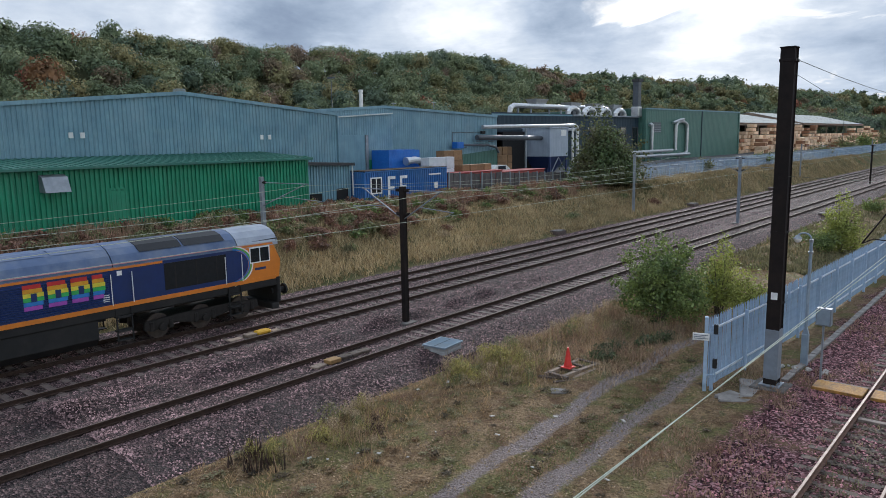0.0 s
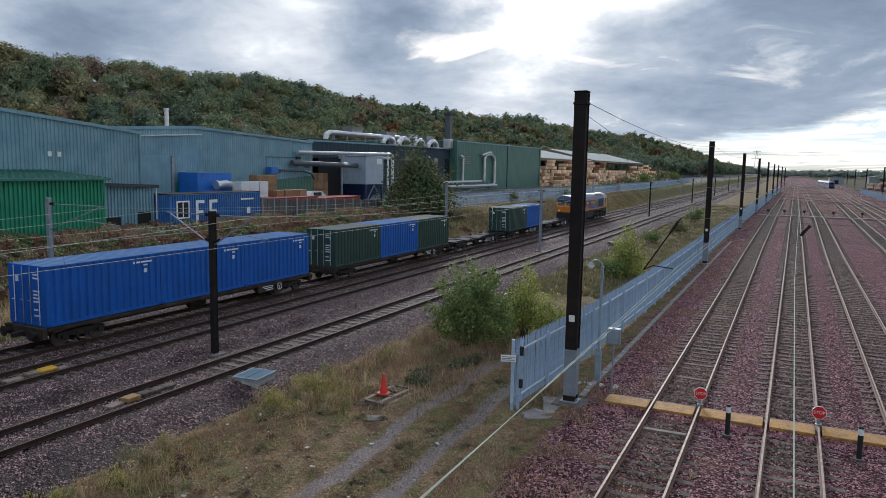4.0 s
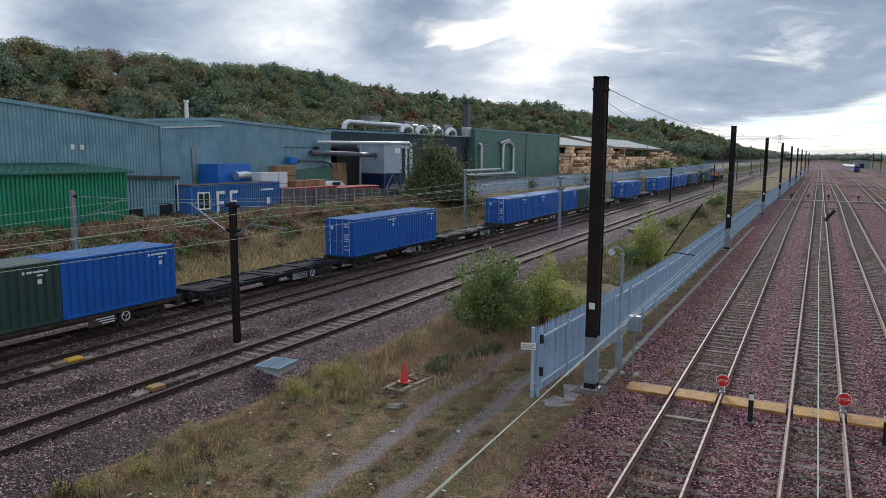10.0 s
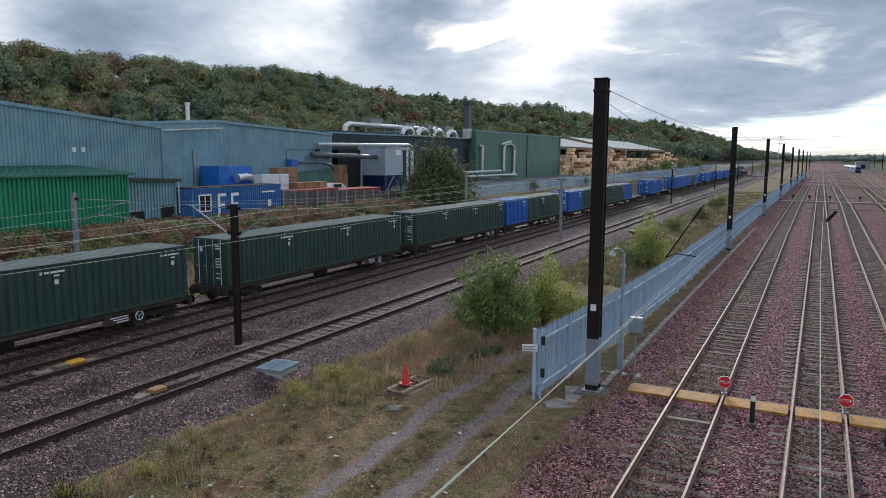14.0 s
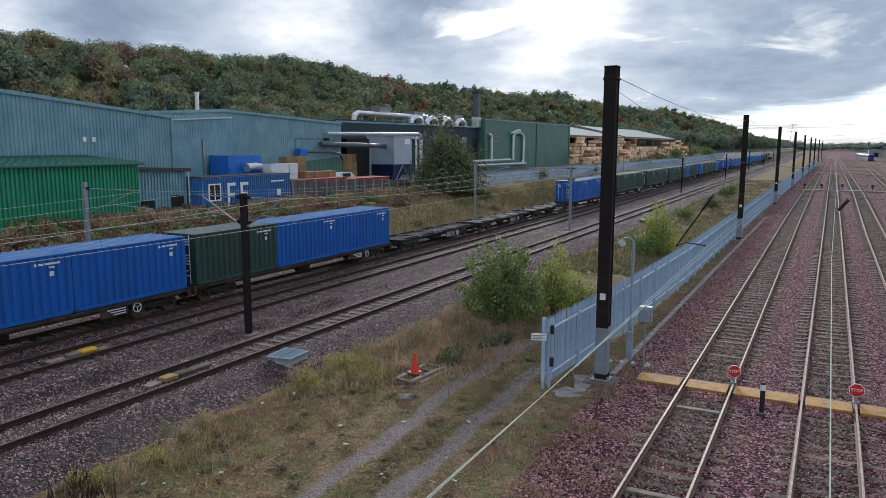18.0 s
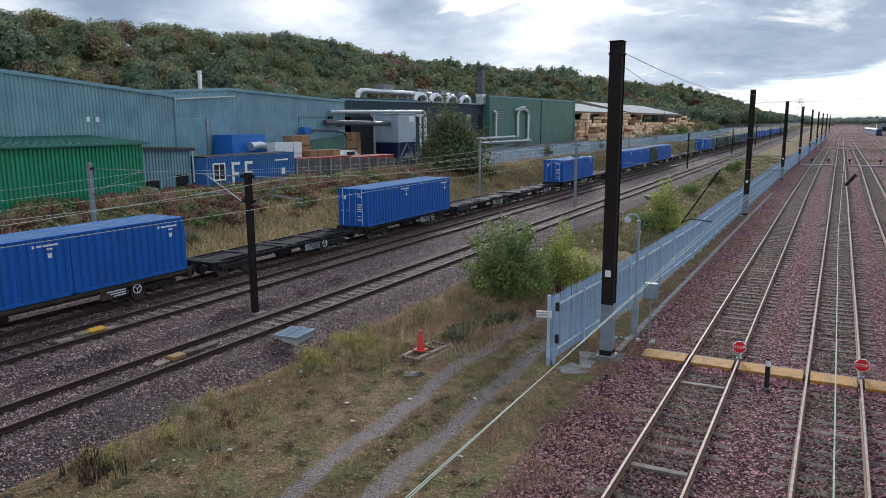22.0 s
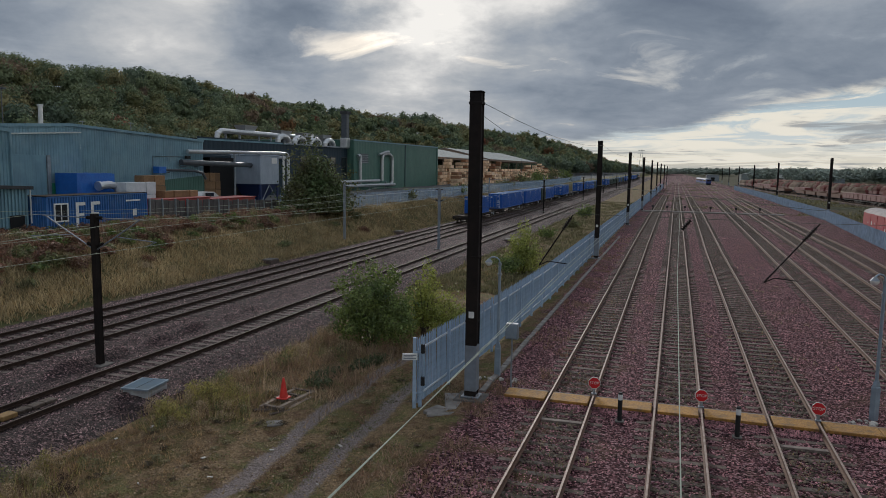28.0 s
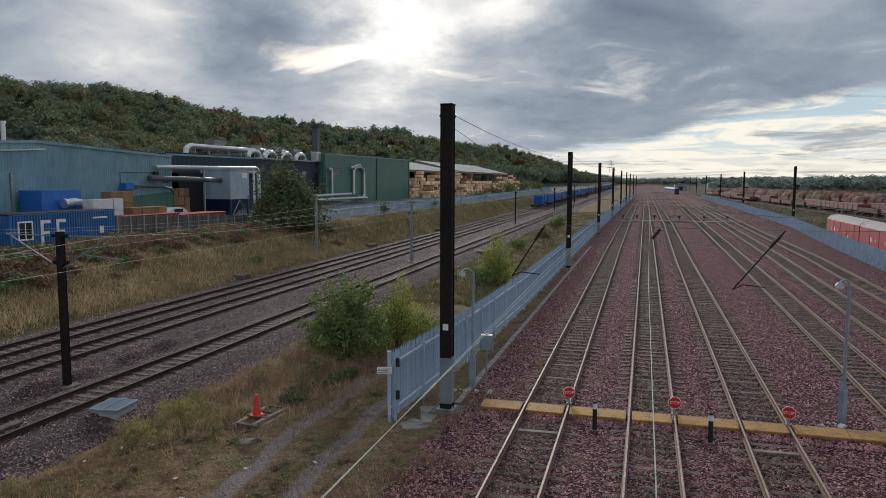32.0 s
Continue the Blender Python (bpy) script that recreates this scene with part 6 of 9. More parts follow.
stack("crate_stack", "tall stack of brown wooden crates", "crates", -50.5, 59.6, 1, 2, 4, 1.2, 1.6, 1.08, CRATE)
stack("crate_stack", "low stack of light brown wooden crates", "crates", -48.9, 60.6, 1, 4, 3, 1.2, 1.3, 0.92, CRATE)
stack("wrapped_stack", "stack of packs wrapped in white plastic", "packs", -49.6, 55.9, 1, 3, 3, 1.2, 1.4, 1.23, WRAP)
tp = thing("tarpaulin_cover", "bright blue tarpaulin draped over stored goods", "tarpaulin")
part("cover", Mesh().prism([(51.6, YZ), (56.3, YZ), (56.25, 6.95), (55.2, 7.03), (53.8, 6.96), (51.65, 7.02)], "x", -53.7, -51.2), TARP, tp)
part("hem", Mesh().box(-51.2, 51.9, 4.9, -51.1, 56.9, 5.1, 0.02), TARP, tp)
el = thing("exhaust_elbow", "silver exhaust duct elbow rising behind the container", "duct")
part("elbow", Mesh().path([(-50.4, 53.4, 5.85), (-50.4, 54.6, 5.95), (-50.4, 55.4, 5.8), (-50.4, 56.0, 5.3), (-50.4, 56.1, 2.5)], 0.36, 12), STEEL_BRIGHT, el)
part("flange", Mesh().tube((-50.4, 53.25, 5.83), (-50.4, 53.5, 5.86), 0.44, n=14), STEEL_BRIGHT, el)

# dust silo with its hopper
silo = thing("dust_silo", "pale grey box silo on a navy hopper and steel legs", "silo")
part("bin", Mesh().box(-58.7, 86.7, 5.3, -54.0, 91.6, 9.25, 0.05), SILO_GREY, silo)
part("roof_lip", Mesh().box(-58.8, 86.6, 9.25, -53.9, 91.7, 9.4, 0.04), SILO_GREY, silo)
m = Mesh()
m.add([(-58.6, 86.8, 5.3), (-54.1, 86.8, 5.3), (-54.1, 91.5, 5.3), (-58.6, 91.5, 5.3), (-57.2, 88.2, 3.0), (-55.5, 88.2, 3.0), (-55.5, 90.1, 3.0), (-57.2, 90.1, 3.0)],
      [(0, 1, 5, 4), (1, 2, 6, 5), (2, 3, 7, 6), (3, 0, 4, 7), (4, 5, 6, 7), (0, 3, 2, 1)])
part("hopper", m, SILO_BLUE, silo, "navy tapering hopper")
for x in (-58.5, -54.2):
    for y in (86.9, 91.4):
        part("leg", Mesh().box(x - 0.13, y - 0.13, YZ, x + 0.13, y + 0.13, 5.3, 0.02), SILO_BLUE, silo)
part("brace", Mesh().tube((-54.1, 86.9, 2.7), (-54.1, 89.1, 5.2), 0.06, n=6).tube((-54.1, 91.4, 2.7), (-54.1, 89.1, 5.2), 0.06, n=6), GALV, silo)
part("sign", Mesh().box(-53.99, 89.6, 8.2, -53.95, 91.0, 9.0, 0.01), WHITE, silo)
bay = thing("loading_bay", "open-fronted dark loading bay with a flat roof", "building")
part("roof", Mesh().box(-72, 77.0, 8.9, -59.0, 93.0, 9.2, 0.03), DARK_SHEET, bay)
# the bay's depth of shade is painted on its inner walls
part("back_wall", Mesh().box(-68.2, 77.0, YZ, -68.0, 93.0, 8.9), INSIDE_SHADE_BLACK, bay)
part("side_wall", Mesh().box(-68, 92.8, YZ, -60.0, 93.0, 8.9), INSIDE_SHADE_BLACK, bay)
part("front_panel", Mesh().box(-58.2, 80.9, YZ, -58.0, 92.8, 8.9), INSIDE_SHADE_BLACK, bay)
part("green_panel", corr(Mesh(), "x", -57.6, 70.5, 77.6, YZ, 6.6, 0.32), FOREST_SHEET, bay)
stack("crate_stack", "pallets of brown boards inside the loading bay", "crates", -57.2, 78.2, 1, 3, 4, 1.3, 1.15, 1.1, CRATE)
pp = thing("overhead_pipe", "long bright steel pipe along the roof edge with a drop", "duct")
part("pipe", Mesh().path([(-54.3, 71.4, 9.45), (-54.3, 94.0, 9.72), (-54.3, 94.6, 9.5), (-54.3, 94.8, 9.0), (-54.3, 94.8, 4.0)], 0.24, 10), STEEL_BRIGHT, pp)
part("drop_pipe", Mesh().path([(-54.3, 93.4, 9.4), (-54.3, 93.4, 4.0)], 0.18, 10), STEEL_BRIGHT, pp)
for y in (82, 87.5, 91.0):
    part("pipe_support", Mesh().box(-54.4, y - 0.08, 9.15, -54.2, y + 0.08, 9.5), GALV, pp)
part("pipe_post", Mesh().box(-54.4, 80.9, YZ, -54.2, 81.1, 9.4, 0.01), GALV, pp)
dd = thing("dust_duct", "fat dark dust extraction duct running to the silo", "duct")
part("duct", Mesh().path([(-54.2, 70.1, 8.17), (-54.2, 81.0, 8.0), (-55.6, 86.8, 7.95)], 0.34, 12), DUCT_DARK, dd)
part("small_duct", Mesh().path([(-54.3, 66.9, 7.3), (-54.3, 72.6, 7.18), (-54.3, 74.2, 6.9), (-54.3, 74.8, 6.2)], 0.15, 8), DUCT_DARK, dd)
part("blue_box", Mesh().box(-54.7, 65.9, 6.9, -53.9, 67.15, 7.65, 0.03), TARP, dd)
part("bracket", Mesh().box(-55.0, 68.0, 6.95, -54.15, 68.1, 7.05).box(-55.0, 71.0, 7.6, -54.15, 71.1, 7.7).box(-55.0, 73.5, 7.6, -54.15, 73.6, 7.7), GALV, dd)

# boiler house front, windows, roof ducts, flue
part("raised_front", corr(Mesh(), "x", -68.9, 93.0, 118.2, 9.2, 12.2, 1.2, 0.02), DARK_SHEET, dark)
part("gutter", Mesh().box(-68.95, 118.2, 11.9, -68.6, 147.0, 12.15, 0.02), GALV, dark)
for y in (125.0, 131.5, 138.0, 143.5):
    w = part("window", Mesh().box(-68.95, y, 5.8, -68.86, y + 0.14, 9.9).box(-68.95, y + 2.4, 5.8, -68.86, y + 2.54, 9.9).box(-68.95, y + 0.14, 9.76, -68.86, y + 2.4, 9.9), ROOF_DARK, dark)
    part("pane", Mesh().box(-68.94, y + 0.14, 5.8, -68.9, y + 2.4, 9.76), GLASS, w)
part("pipe_run", Mesh().path([(-68.4, 110.0, 9.4), (-68.4, 118.4, 9.4), (-68.4, 119.2, 9.1), (-68.4, 119.4, 3.0)], 0.28, 8), STEEL_BRIGHT, dark)
rd = thing("roof_duct", "silver extraction ducts with elbows along the roof", "duct")
part("main_duct", Mesh().path([(-70.0, 99.6, 12.1), (-70.0, 99.8, 13.0), (-70.0, 100.8, 13.45), (-70.0, 119.0, 13.5)], 0.42, 12), STEEL_BRIGHT, rd)
part("second_duct", Mesh().path([(-73.5, 108.0, 13.7), (-73.5, 143.0, 14.0)], 0.42, 12), STEEL_BRIGHT, rd)
for y in (119.8, 126.0, 132.4, 138.8):
    pts = [(-69.6, y - 2.0, 12.0)] + [(-69.6, y - 2.0 * math.cos(a), 12.35 + 1.05 * math.sin(a)) for a in (0.2, 0.7, 1.2, 1.57, 1.95, 2.5, 2.95)] + [(-69.6, y + 2.0, 12.0)]
    part("elbow", Mesh().path(pts, 0.52, 14), STEEL_BRIGHT, rd)
    part("fan_case", Mesh().tube((-70.2, y + 0.2, 12.6), (-69.4, y + 0.2, 12.6), 0.55, n=14), DUCT_DARK, rd)
for y, z in ((109.5, 13.3), (121.5, 13.0), (130.5, 13.0), (138.5, 13.0)):
    part("cowl", Mesh().add([(-71.5, y - 1.2, z), (-70.4, y - 1.2, z), (-70.4, y + 1.2, z), (-71.5, y + 1.2, z), (-72.2, y - 2.0, z + 1.5), (-69.8, y - 2.0, z + 1.5), (-69.8, y + 2.0, z + 1.5), (-72.2, y + 2.0, z + 1.5)],
                            [(0, 3, 2, 1), (0, 1, 5, 4), (1, 2, 6, 5), (2, 3, 7, 6), (3, 0, 4, 7), (4, 5, 6, 7)]), STEEL_BRIGHT, rd)
for y in (102, 106, 112, 116):
    part("duct_leg", Mesh().box(-70.15, y - 0.1, 12.0, -69.85, y + 0.1, 13.1), GALV, rd)
st = thing("boiler_flue", "square dark chimney with a silver base on the hall's corner", "chimney")
part("chimney_shaft", Mesh().box(-69.7, 144.9, 14.2, -68.4, 146.3, 19.4, 0.05), DUCT_DARK, st)
part("base", Mesh().box(-69.85, 144.7, 12.1, -68.25, 146.5, 14.2, 0.05), STEEL_BRIGHT, st)
part("rim", Mesh().box(-69.85, 144.6, 19.4, -68.2, 146.6, 20.0, 0.04), ROOF_DARK, st)
# green hall
part("panel_joint", Mesh().box(-67.45, 179.0, YZ, -67.36, 179.4, 13.8), DARK_SHEET, green)
part("corner_trim", Mesh().box(-67.5, 206.3, YZ, -67.3, 207.1, 13.8), FOREST_SHEET, green)
part("corner_trim", Mesh().box(-67.5, 146.6, YZ, -67.3, 147.0, 13.6), FOREST_SHEET, green)
lv = part("louvre", Mesh().box(-67.45, 150.2, 8.7, -67.38, 154.6, 10.9, 0.02), DUCT_DARK, green)
for k in range(5):
    part("slat", Mesh().box(-67.38, 150.3, 8.85 + 0.4 * k, -67.3, 154.5, 8.95 + 0.4 * k), GALV, lv)
gp = thing("wall_pipe", "bright steel pipes climbing the green wall", "duct")
part("pipe", Mesh().path([(-67.0, 147.9, 10.3), (-67.0, 148.6, 10.5), (-67.0, 149.2, 10.2), (-67.0, 149.2, 4.0)], 0.32, 8), STEEL_BRIGHT, gp)
part("loop_pipe", Mesh().path([(-67.0, 162.2, 4.6), (-67.0, 162.2, 10.2), (-67.0, 163.0, 11.0), (-67.0, 166.4, 11.2), (-67.0, 168.4, 10.6), (-67.0, 168.8, 9.8), (-67.0, 168.8, 4.4), (-67.0, 168.2, 3.7), (-67.0, 163.0, 3.5)], 0.36, 8), STEEL_BRIGHT, gp)
part("loop_pipe", Mesh().path([(-66.8, 160.0, 10.9), (-66.8, 164.2, 11.6), (-66.8, 166.0, 11.7)], 0.3, 8), STEEL_BRIGHT, gp)
part("ground_pipe", Mesh().path([(-66.0, 128.0, 4.6), (-66.0, 158.0, 4.7)], 0.33, 8), STEEL_BRIGHT, gp)
part("ground_pipe", Mesh().path([(-66.0, 128.0, 3.8), (-66.0, 150.0, 3.7), (-66.0, 168.0, 3.6)], 0.33, 8), STEEL_BRIGHT, gp)
for y in (132, 142, 152, 162):
    part("pipe_leg", Mesh().box(-66.1, y - 0.1, YZ, -65.9, y + 0.1, 4.4), GALV, gp)

# timber yard under open sheds
def timber_shed(y0, y1, z_eave, z_ridge, depth):
    """Open store: roof planes falling to the front and back, on rows of posts."""
    t = thing("timber_shed", "open timber store with a pale ribbed roof on posts", "building", "timber sheds")
    x0, xr = -71.0, -71.0 - depth / 2
    n_sheet = int((y1 - y0) / 4.2)
    w = (y1 - y0) / n_sheet
    front = Mesh().prism([(x0, z_eave), (xr, z_ridge), (xr, z_ridge + 0.12), (x0, z_eave + 0.12)], "y", 0.0, w - 0.35).mesh("roof_sheet", ROOF_PALE)
    lap = Mesh().prism([(x0 + 0.1, z_eave - 0.06), (xr, z_ridge - 0.06), (xr, z_ridge), (x0 + 0.1, z_eave)], "y", 0.0, w).mesh("roof_lap", TIMBER_BROWN)
    for i in range(n_sheet):
        part("roof_sheet", front, None, t).matrix_basis = pose(0, y0 + i * w, 0)
        part("roof_lap", lap, None, t).matrix_basis = pose(0, y0 + i * w, 0)
    part("back_roof", Mesh().prism([(xr, z_ridge), (x0 - depth, z_eave), (x0 - depth, z_eave + 0.12), (xr, z_ridge + 0.12)], "y", y0, y1), ROOF_PALE, t)
    part("eave_beam", Mesh().box(x0 - 0.3, y0, z_eave - 0.7, x0 - 0.05, y1, z_eave - 0.08, 0.02), OLD_WOOD, t)
    for y in (y0, y1 - 0.2):
        part("gable_board", Mesh().prism([(x0, z_eave - 0.7), (x0, z_eave - 0.1), (xr, z_ridge - 0.1), (x0 - depth, z_eave - 0.1), (x0 - depth, z_eave - 0.7)], "y", y, y + 0.2), OLD_WOOD, t)
    for i in range(7):
        y = y0 + (y1 - y0 - 0.4) * i / 6
        part("post", Mesh().box(x0 - 0.4, y, YZ, x0 - 0.05, y + 0.36, z_eave - 0.6, 0.02), OLD_WOOD, t)
    # back wall painted near-black for the shade under the roof
    part("back_wall", Mesh().box(x0 - depth, y0, YZ, x0 - depth + 0.2, y1, z_eave - 0.1), INSIDE_SHADE_BLACK, t)


timber_shed(212.0, 286.0, 11.3, 15.2, 40)
timber_shed(289.0, 398.0, 11.6, 16.2, 40)
rng = random.Random(9)
PACK = [Mesh().box(-1.0, -1.45, 0, 1.0, 1.45, 0.92, 0.04).box(-0.95, -1.48, 0.28, 0.95, 1.48, 0.32).box(-0.95, -1.48, 0.6, 0.95, 1.48, 0.64).mesh("pack", m_) for m_ in (TIMBER_PACK, TIMBER_BROWN)]
y = 211.0
while y < 430:
    for row in range(2):
        t = thing("timber_stack", "tall uneven stack of sawn timber packs" if row else "fresh sawn timber packs stacked before the shed", "timber", "timber stacks")
        h = rng.randint(2, 5) + 3 * row
        for k in range(h):
            for j in range(1 if k > 4 else 2):
                if k > 1 and rng.random() < 0.12:
                    continue
                part("pack", PACK[0 if rng.random() < 0.72 else 1], None, t).matrix_basis = pose(rng.uniform(-0.5, 0.5), j * 3.1 + rng.uniform(-0.35, 0.35), k * 1.06, 0, 0, rng.choice([0, 0, 90]) + rng.uniform(-5, 5))
        t.matrix_basis = pose(-64.0 - 5.0 * row + rng.uniform(-1.5, 1.5), y + rng.uniform(-1, 1), YZ)
    y += rng.uniform(6.2, 7.6)

# ---- the diesel locomotive ----
LOCO_NAVY = mat("loco_navy", (0.010, 0.030, 0.125), (0.008, 0.024, 0.10), rough=0.35, scale=2, dirt=(0.02, 0.035, 0.09), dscale=0.8)
LOCO_ORANGE = mat("loco_orange", (0.66, 0.205, 0.02), (0.56, 0.17, 0.018), rough=0.4, scale=2, dirt=(0.40, 0.14, 0.03), dscale=0.9)
LOCO_ROOF = mat("loco_dusty_roof", (0.075, 0.115, 0.215), (0.05, 0.085, 0.17), rough=0.5, scale=1.5, dirt=(0.20, 0.22, 0.25), dscale=0.8)
LOCO_CAB_ROOF = mat("loco_silver_cab_roof", (0.34, 0.37, 0.42), (0.24, 0.27, 0.33), rough=0.5, scale=1.5, dirt=(0.20, 0.22, 0.25), dscale=0.8)
LOCO_BLACK = mat("loco_underframe", (0.010, 0.0095, 0.0095), (0.006, 0.006, 0.006), rough=0.75, metal=0.0, scale=3, bump=0.2, dirt=(0.032, 0.028, 0.024), dscale=1)
GRILLE = mat("dark_grille", (0.012, 0.013, 0.016), (0.007, 0.008, 0.010), rough=0.5, metal=0.4, scale=6)
ROOF_SECTION = [(-1.33, 2.86), (-1.30, 3.05), (-1.12, 3.38), (-0.78, 3.66), (-0.38, 3.80), (0.0, 3.84), (0.38, 3.80), (0.78, 3.66), (1.12, 3.38), (1.30, 3.05), (1.33, 2.86)]
RAINBOW = [mat("stripe_" + n, c, rough=0.4, scale=3) for n, c in (("red", (0.55, 0.03, 0.03)), ("amber", (0.70, 0.33, 0.02)), ("yellow", (0.72, 0.62, 0.05)), ("green", (0.05, 0.42, 0.10)), ("blue", (0.03, 0.20, 0.55)), ("violet", (0.36, 0.08, 0.42)))]


def build_loco():
    t = thing("diesel_locomotive", "navy and orange diesel locomotive with a dusty rounded roof", "locomotive")
    L = 20.9
    part("underframe", Mesh().box(-1.3, -L + 0.25, 0.92, 1.3, -0.25, 1.16, 0.02), LOCO_BLACK, t)
    body = part("body", Mesh().box(-1.31, -L + 2.3, 1.16, 1.31, -2.3, 2.88, 0.01), LOCO_NAVY, t)
    n = len(ROOF_SECTION)
    for a, b in ((-L + 0.1, -L + 2.3), (-L + 2.34, -7.9), (-7.86, -2.3), (-2.26, -0.1)):
        rf = Mesh().add([(x, y, z) for y in (a, b) for x, z in ROOF_SECTION], [(i, i + 1, n + i + 1, n + i) for i in range(n - 1)] + [tuple(range(n)), tuple(range(2 * n - 1, n - 1, -1))])
        part("roof", rf, LOCO_CAB_ROOF if b == -0.1 else LOCO_ROOF, t, "silver-grey cab roof" if b == -0.1 else "rounded dusty grey-blue roof")
    for i, (a, b) in enumerate(((-6.7, -4.85), (-4.75, -2.8))):
        part("roof_fan_panel", Mesh().prism([(-1.15, 3.40), (-0.8, 3.69), (-0.38, 3.83), (0.38, 3.83), (0.8, 3.69), (1.15, 3.40), (0.8, 3.60), (-0.8, 3.60)], "y", a, b), GRILLE, t, "black radiator fan panel")
    for a, b in ((-9.9, -8.3), (-11.8, -10.1)):
        part("roof_hatch", Mesh().prism([(-0.78, 3.68), (-0.38, 3.83), (0.38, 3.83), (0.78, 3.68), (0.5, 3.70), (-0.5, 3.70)], "y", a, b), LOCO_ROOF, t)
    part("exhaust", Mesh().box(-0.5, -15.0, 3.78, 0.5, -12.6, 3.98, 0.06), LOCO_BLACK, t)
    for s in (-1, 1):
        part("lower_stripe", Mesh().box(s * 1.305, -L + 0.3, 1.12, s * 1.335, -0.3, 1.28), LOCO_ORANGE, t, "orange stripe along the sill")
        part("upper_stripe", Mesh().box(s * 1.305, -14.2, 2.76, s * 1.328, -5.85, 2.88), LOCO_ORANGE, t)
        part("thin_stripe", Mesh().box(s * 1.31, -L + 0.4, 2.99, s * 1.335, -0.4, 3.03), mat("pink_line", (0.6, 0.28, 0.3), rough=0.5), t)
        for a, b in ((-5.8, -2.9), (-18.0, -14.4)):
            g = part("side_grille", Mesh().box(s * 1.30, a, 1.5, s * 1.325, b, 2.72), GRILLE, t, "black mesh grille")
            for k in range(3):
                y = a + (b - a) * (k + 0.5) / 3
                part("grille_bar", Mesh().box(s * 1.325, y - 0.03, 1.5, s * 1.335, y + 0.03, 2.72), LOCO_BLACK, g)
        lou = Mesh()
        for k in range(14):
            z = 1.38 + k * 0.092
            lou.prism([(s * 1.31, z), (s * 1.345, z + 0.02), (s * 1.345, z + 0.05), (s * 1.31, z + 0.07)], "y", -13.6, -8.1)
        part("louvre_panel", lou, LOCO_NAVY, t, "ribbed navy side panel")
        for y in (-2.55, -7.6, -18.55):
            d = part("side_door", Mesh().box(s * 1.312, y - 0.36, 1.34, s * 1.322, y + 0.36, 2.8, 0.004), LOCO_NAVY, t)
            part("handrail", Mesh().tube((s * 1.38, y - 0.42, 1.25), (s * 1.38, y - 0.42, 2.6), 0.018, n=6).tube((s * 1.38, y + 0.42, 1.25), (s * 1.38, y + 0.42, 2.6), 0.018, n=6), WHITE, d)
            stp = Mesh()
            for k in range(3):
                stp.box(s * 1.05, y - 0.3, 0.32 + k * 0.28, s * 1.36, y + 0.3, 0.36 + k * 0.28)
            stp.box(s * 1.30, y - 0.33, 0.3, s * 1.36, y - 0.28, 1.1).box(s * 1.30, y + 0.28, 0.3, s * 1.36, y + 0.33, 1.1)
            part("step", stp, LOCO_BLACK, d)
        # logo as plain colour shapes
        for k, y in enumerate((-11.15, -10.32, -9.5, -8.72)):
            for i, m_ in enumerate(RAINBOW):
                z = 2.68 - i * 0.172
                w = (0.72, 0.74, 0.70, 0.5)[k]
                part("logo_stripe", Mesh().box(s * 1.347, y, z - 0.165, s * 1.352, y + w - 0.04 * abs(i - 2.5), z), m_, t)
            if k < 3:
                part("logo_gap", Mesh().box(s * 1.352, y + 0.26, 1.98, s * 1.355, y + 0.46, 2.32), LOCO_NAVY, t)
        nb = Mesh()
        for k in range(5):
            nb.box(s * 1.346, -14.3 + k * 0.46, 1.45, s * 1.351, -14.3 + k * 0.46 + 0.27, 1.95)
        part("number_mark", nb, LOCO_ORANGE, t)
        part("nameplate", Mesh().box(s * 1.346, -13.8, 2.14, s * 1.352, -12.5, 2.58), SIGN_RED, t, "red nameplate")
        part("nameplate_mark", Mesh().box(s * 1.352, -13.6, 2.41, s * 1.354, -12.75, 2.49).box(s * 1.352, -13.7, 2.22, s * 1.354, -12.6, 2.30), WHITE, t)
        part("notice", Mesh().box(s * 1.322, -7.75, 2.5, s * 1.326, -7.55, 2.7).box(s * 1.324, -8.35, 1.45, s * 1.328, -8.1, 1.75), WHITE, t)
    for e, y0 in ((1, 0.0), (-1, -L)):
        def Y(d):
            return y0 - e * d
        cabm = Mesh().prism([(Y(2.35), 1.16), (Y(0.12), 1.16), (Y(0.0), 2.05), (Y(0.42), 3.02), (Y(2.35), 3.02)], "x", -1.325, 1.325)
        cb = part("cab", cabm, LOCO_ORANGE, t, "orange cab end")
        part("visor", Mesh().prism([(Y(0.05), 3.02), (Y(2.35), 3.02), (Y(2.35), 3.12), (Y(0.05), 3.2)], "x", -1.25, 1.25), LOCO_BLACK, cb)
        for s in (-1, 1):
            wy = Y(1.13)
            w = part("side_window", Mesh().box(s * 1.322, wy - 0.55, 2.05, s * 1.335, wy + 0.55, 2.86, 0.003), WHITE, cb)
            part("pane", Mesh().box(s * 1.334, wy - 0.49, 2.11, s * 1.34, wy - 0.03, 2.80).box(s * 1.334, wy + 0.03, 2.11, s * 1.34, wy + 0.49, 2.80), GLASS, w)
            fw = Mesh().add([(s * 0.12, Y(0.07 - 0.015), 2.22), (s * 1.15, Y(0.07 - 0.015), 2.22), (s * 1.1, Y(0.36 - 0.015), 2.9), (s * 0.12, Y(0.36 - 0.015), 2.9),
                             (s * 0.12, Y(0.12), 2.22), (s * 1.15, Y(0.12), 2.22), (s * 1.1, Y(0.42), 2.9), (s * 0.12, Y(0.42), 2.9)],
                            [(0, 1, 2, 3), (4, 7, 6, 5), (0, 4, 5, 1), (1, 5, 6, 2), (2, 6, 7, 3), (3, 7, 4, 0)])
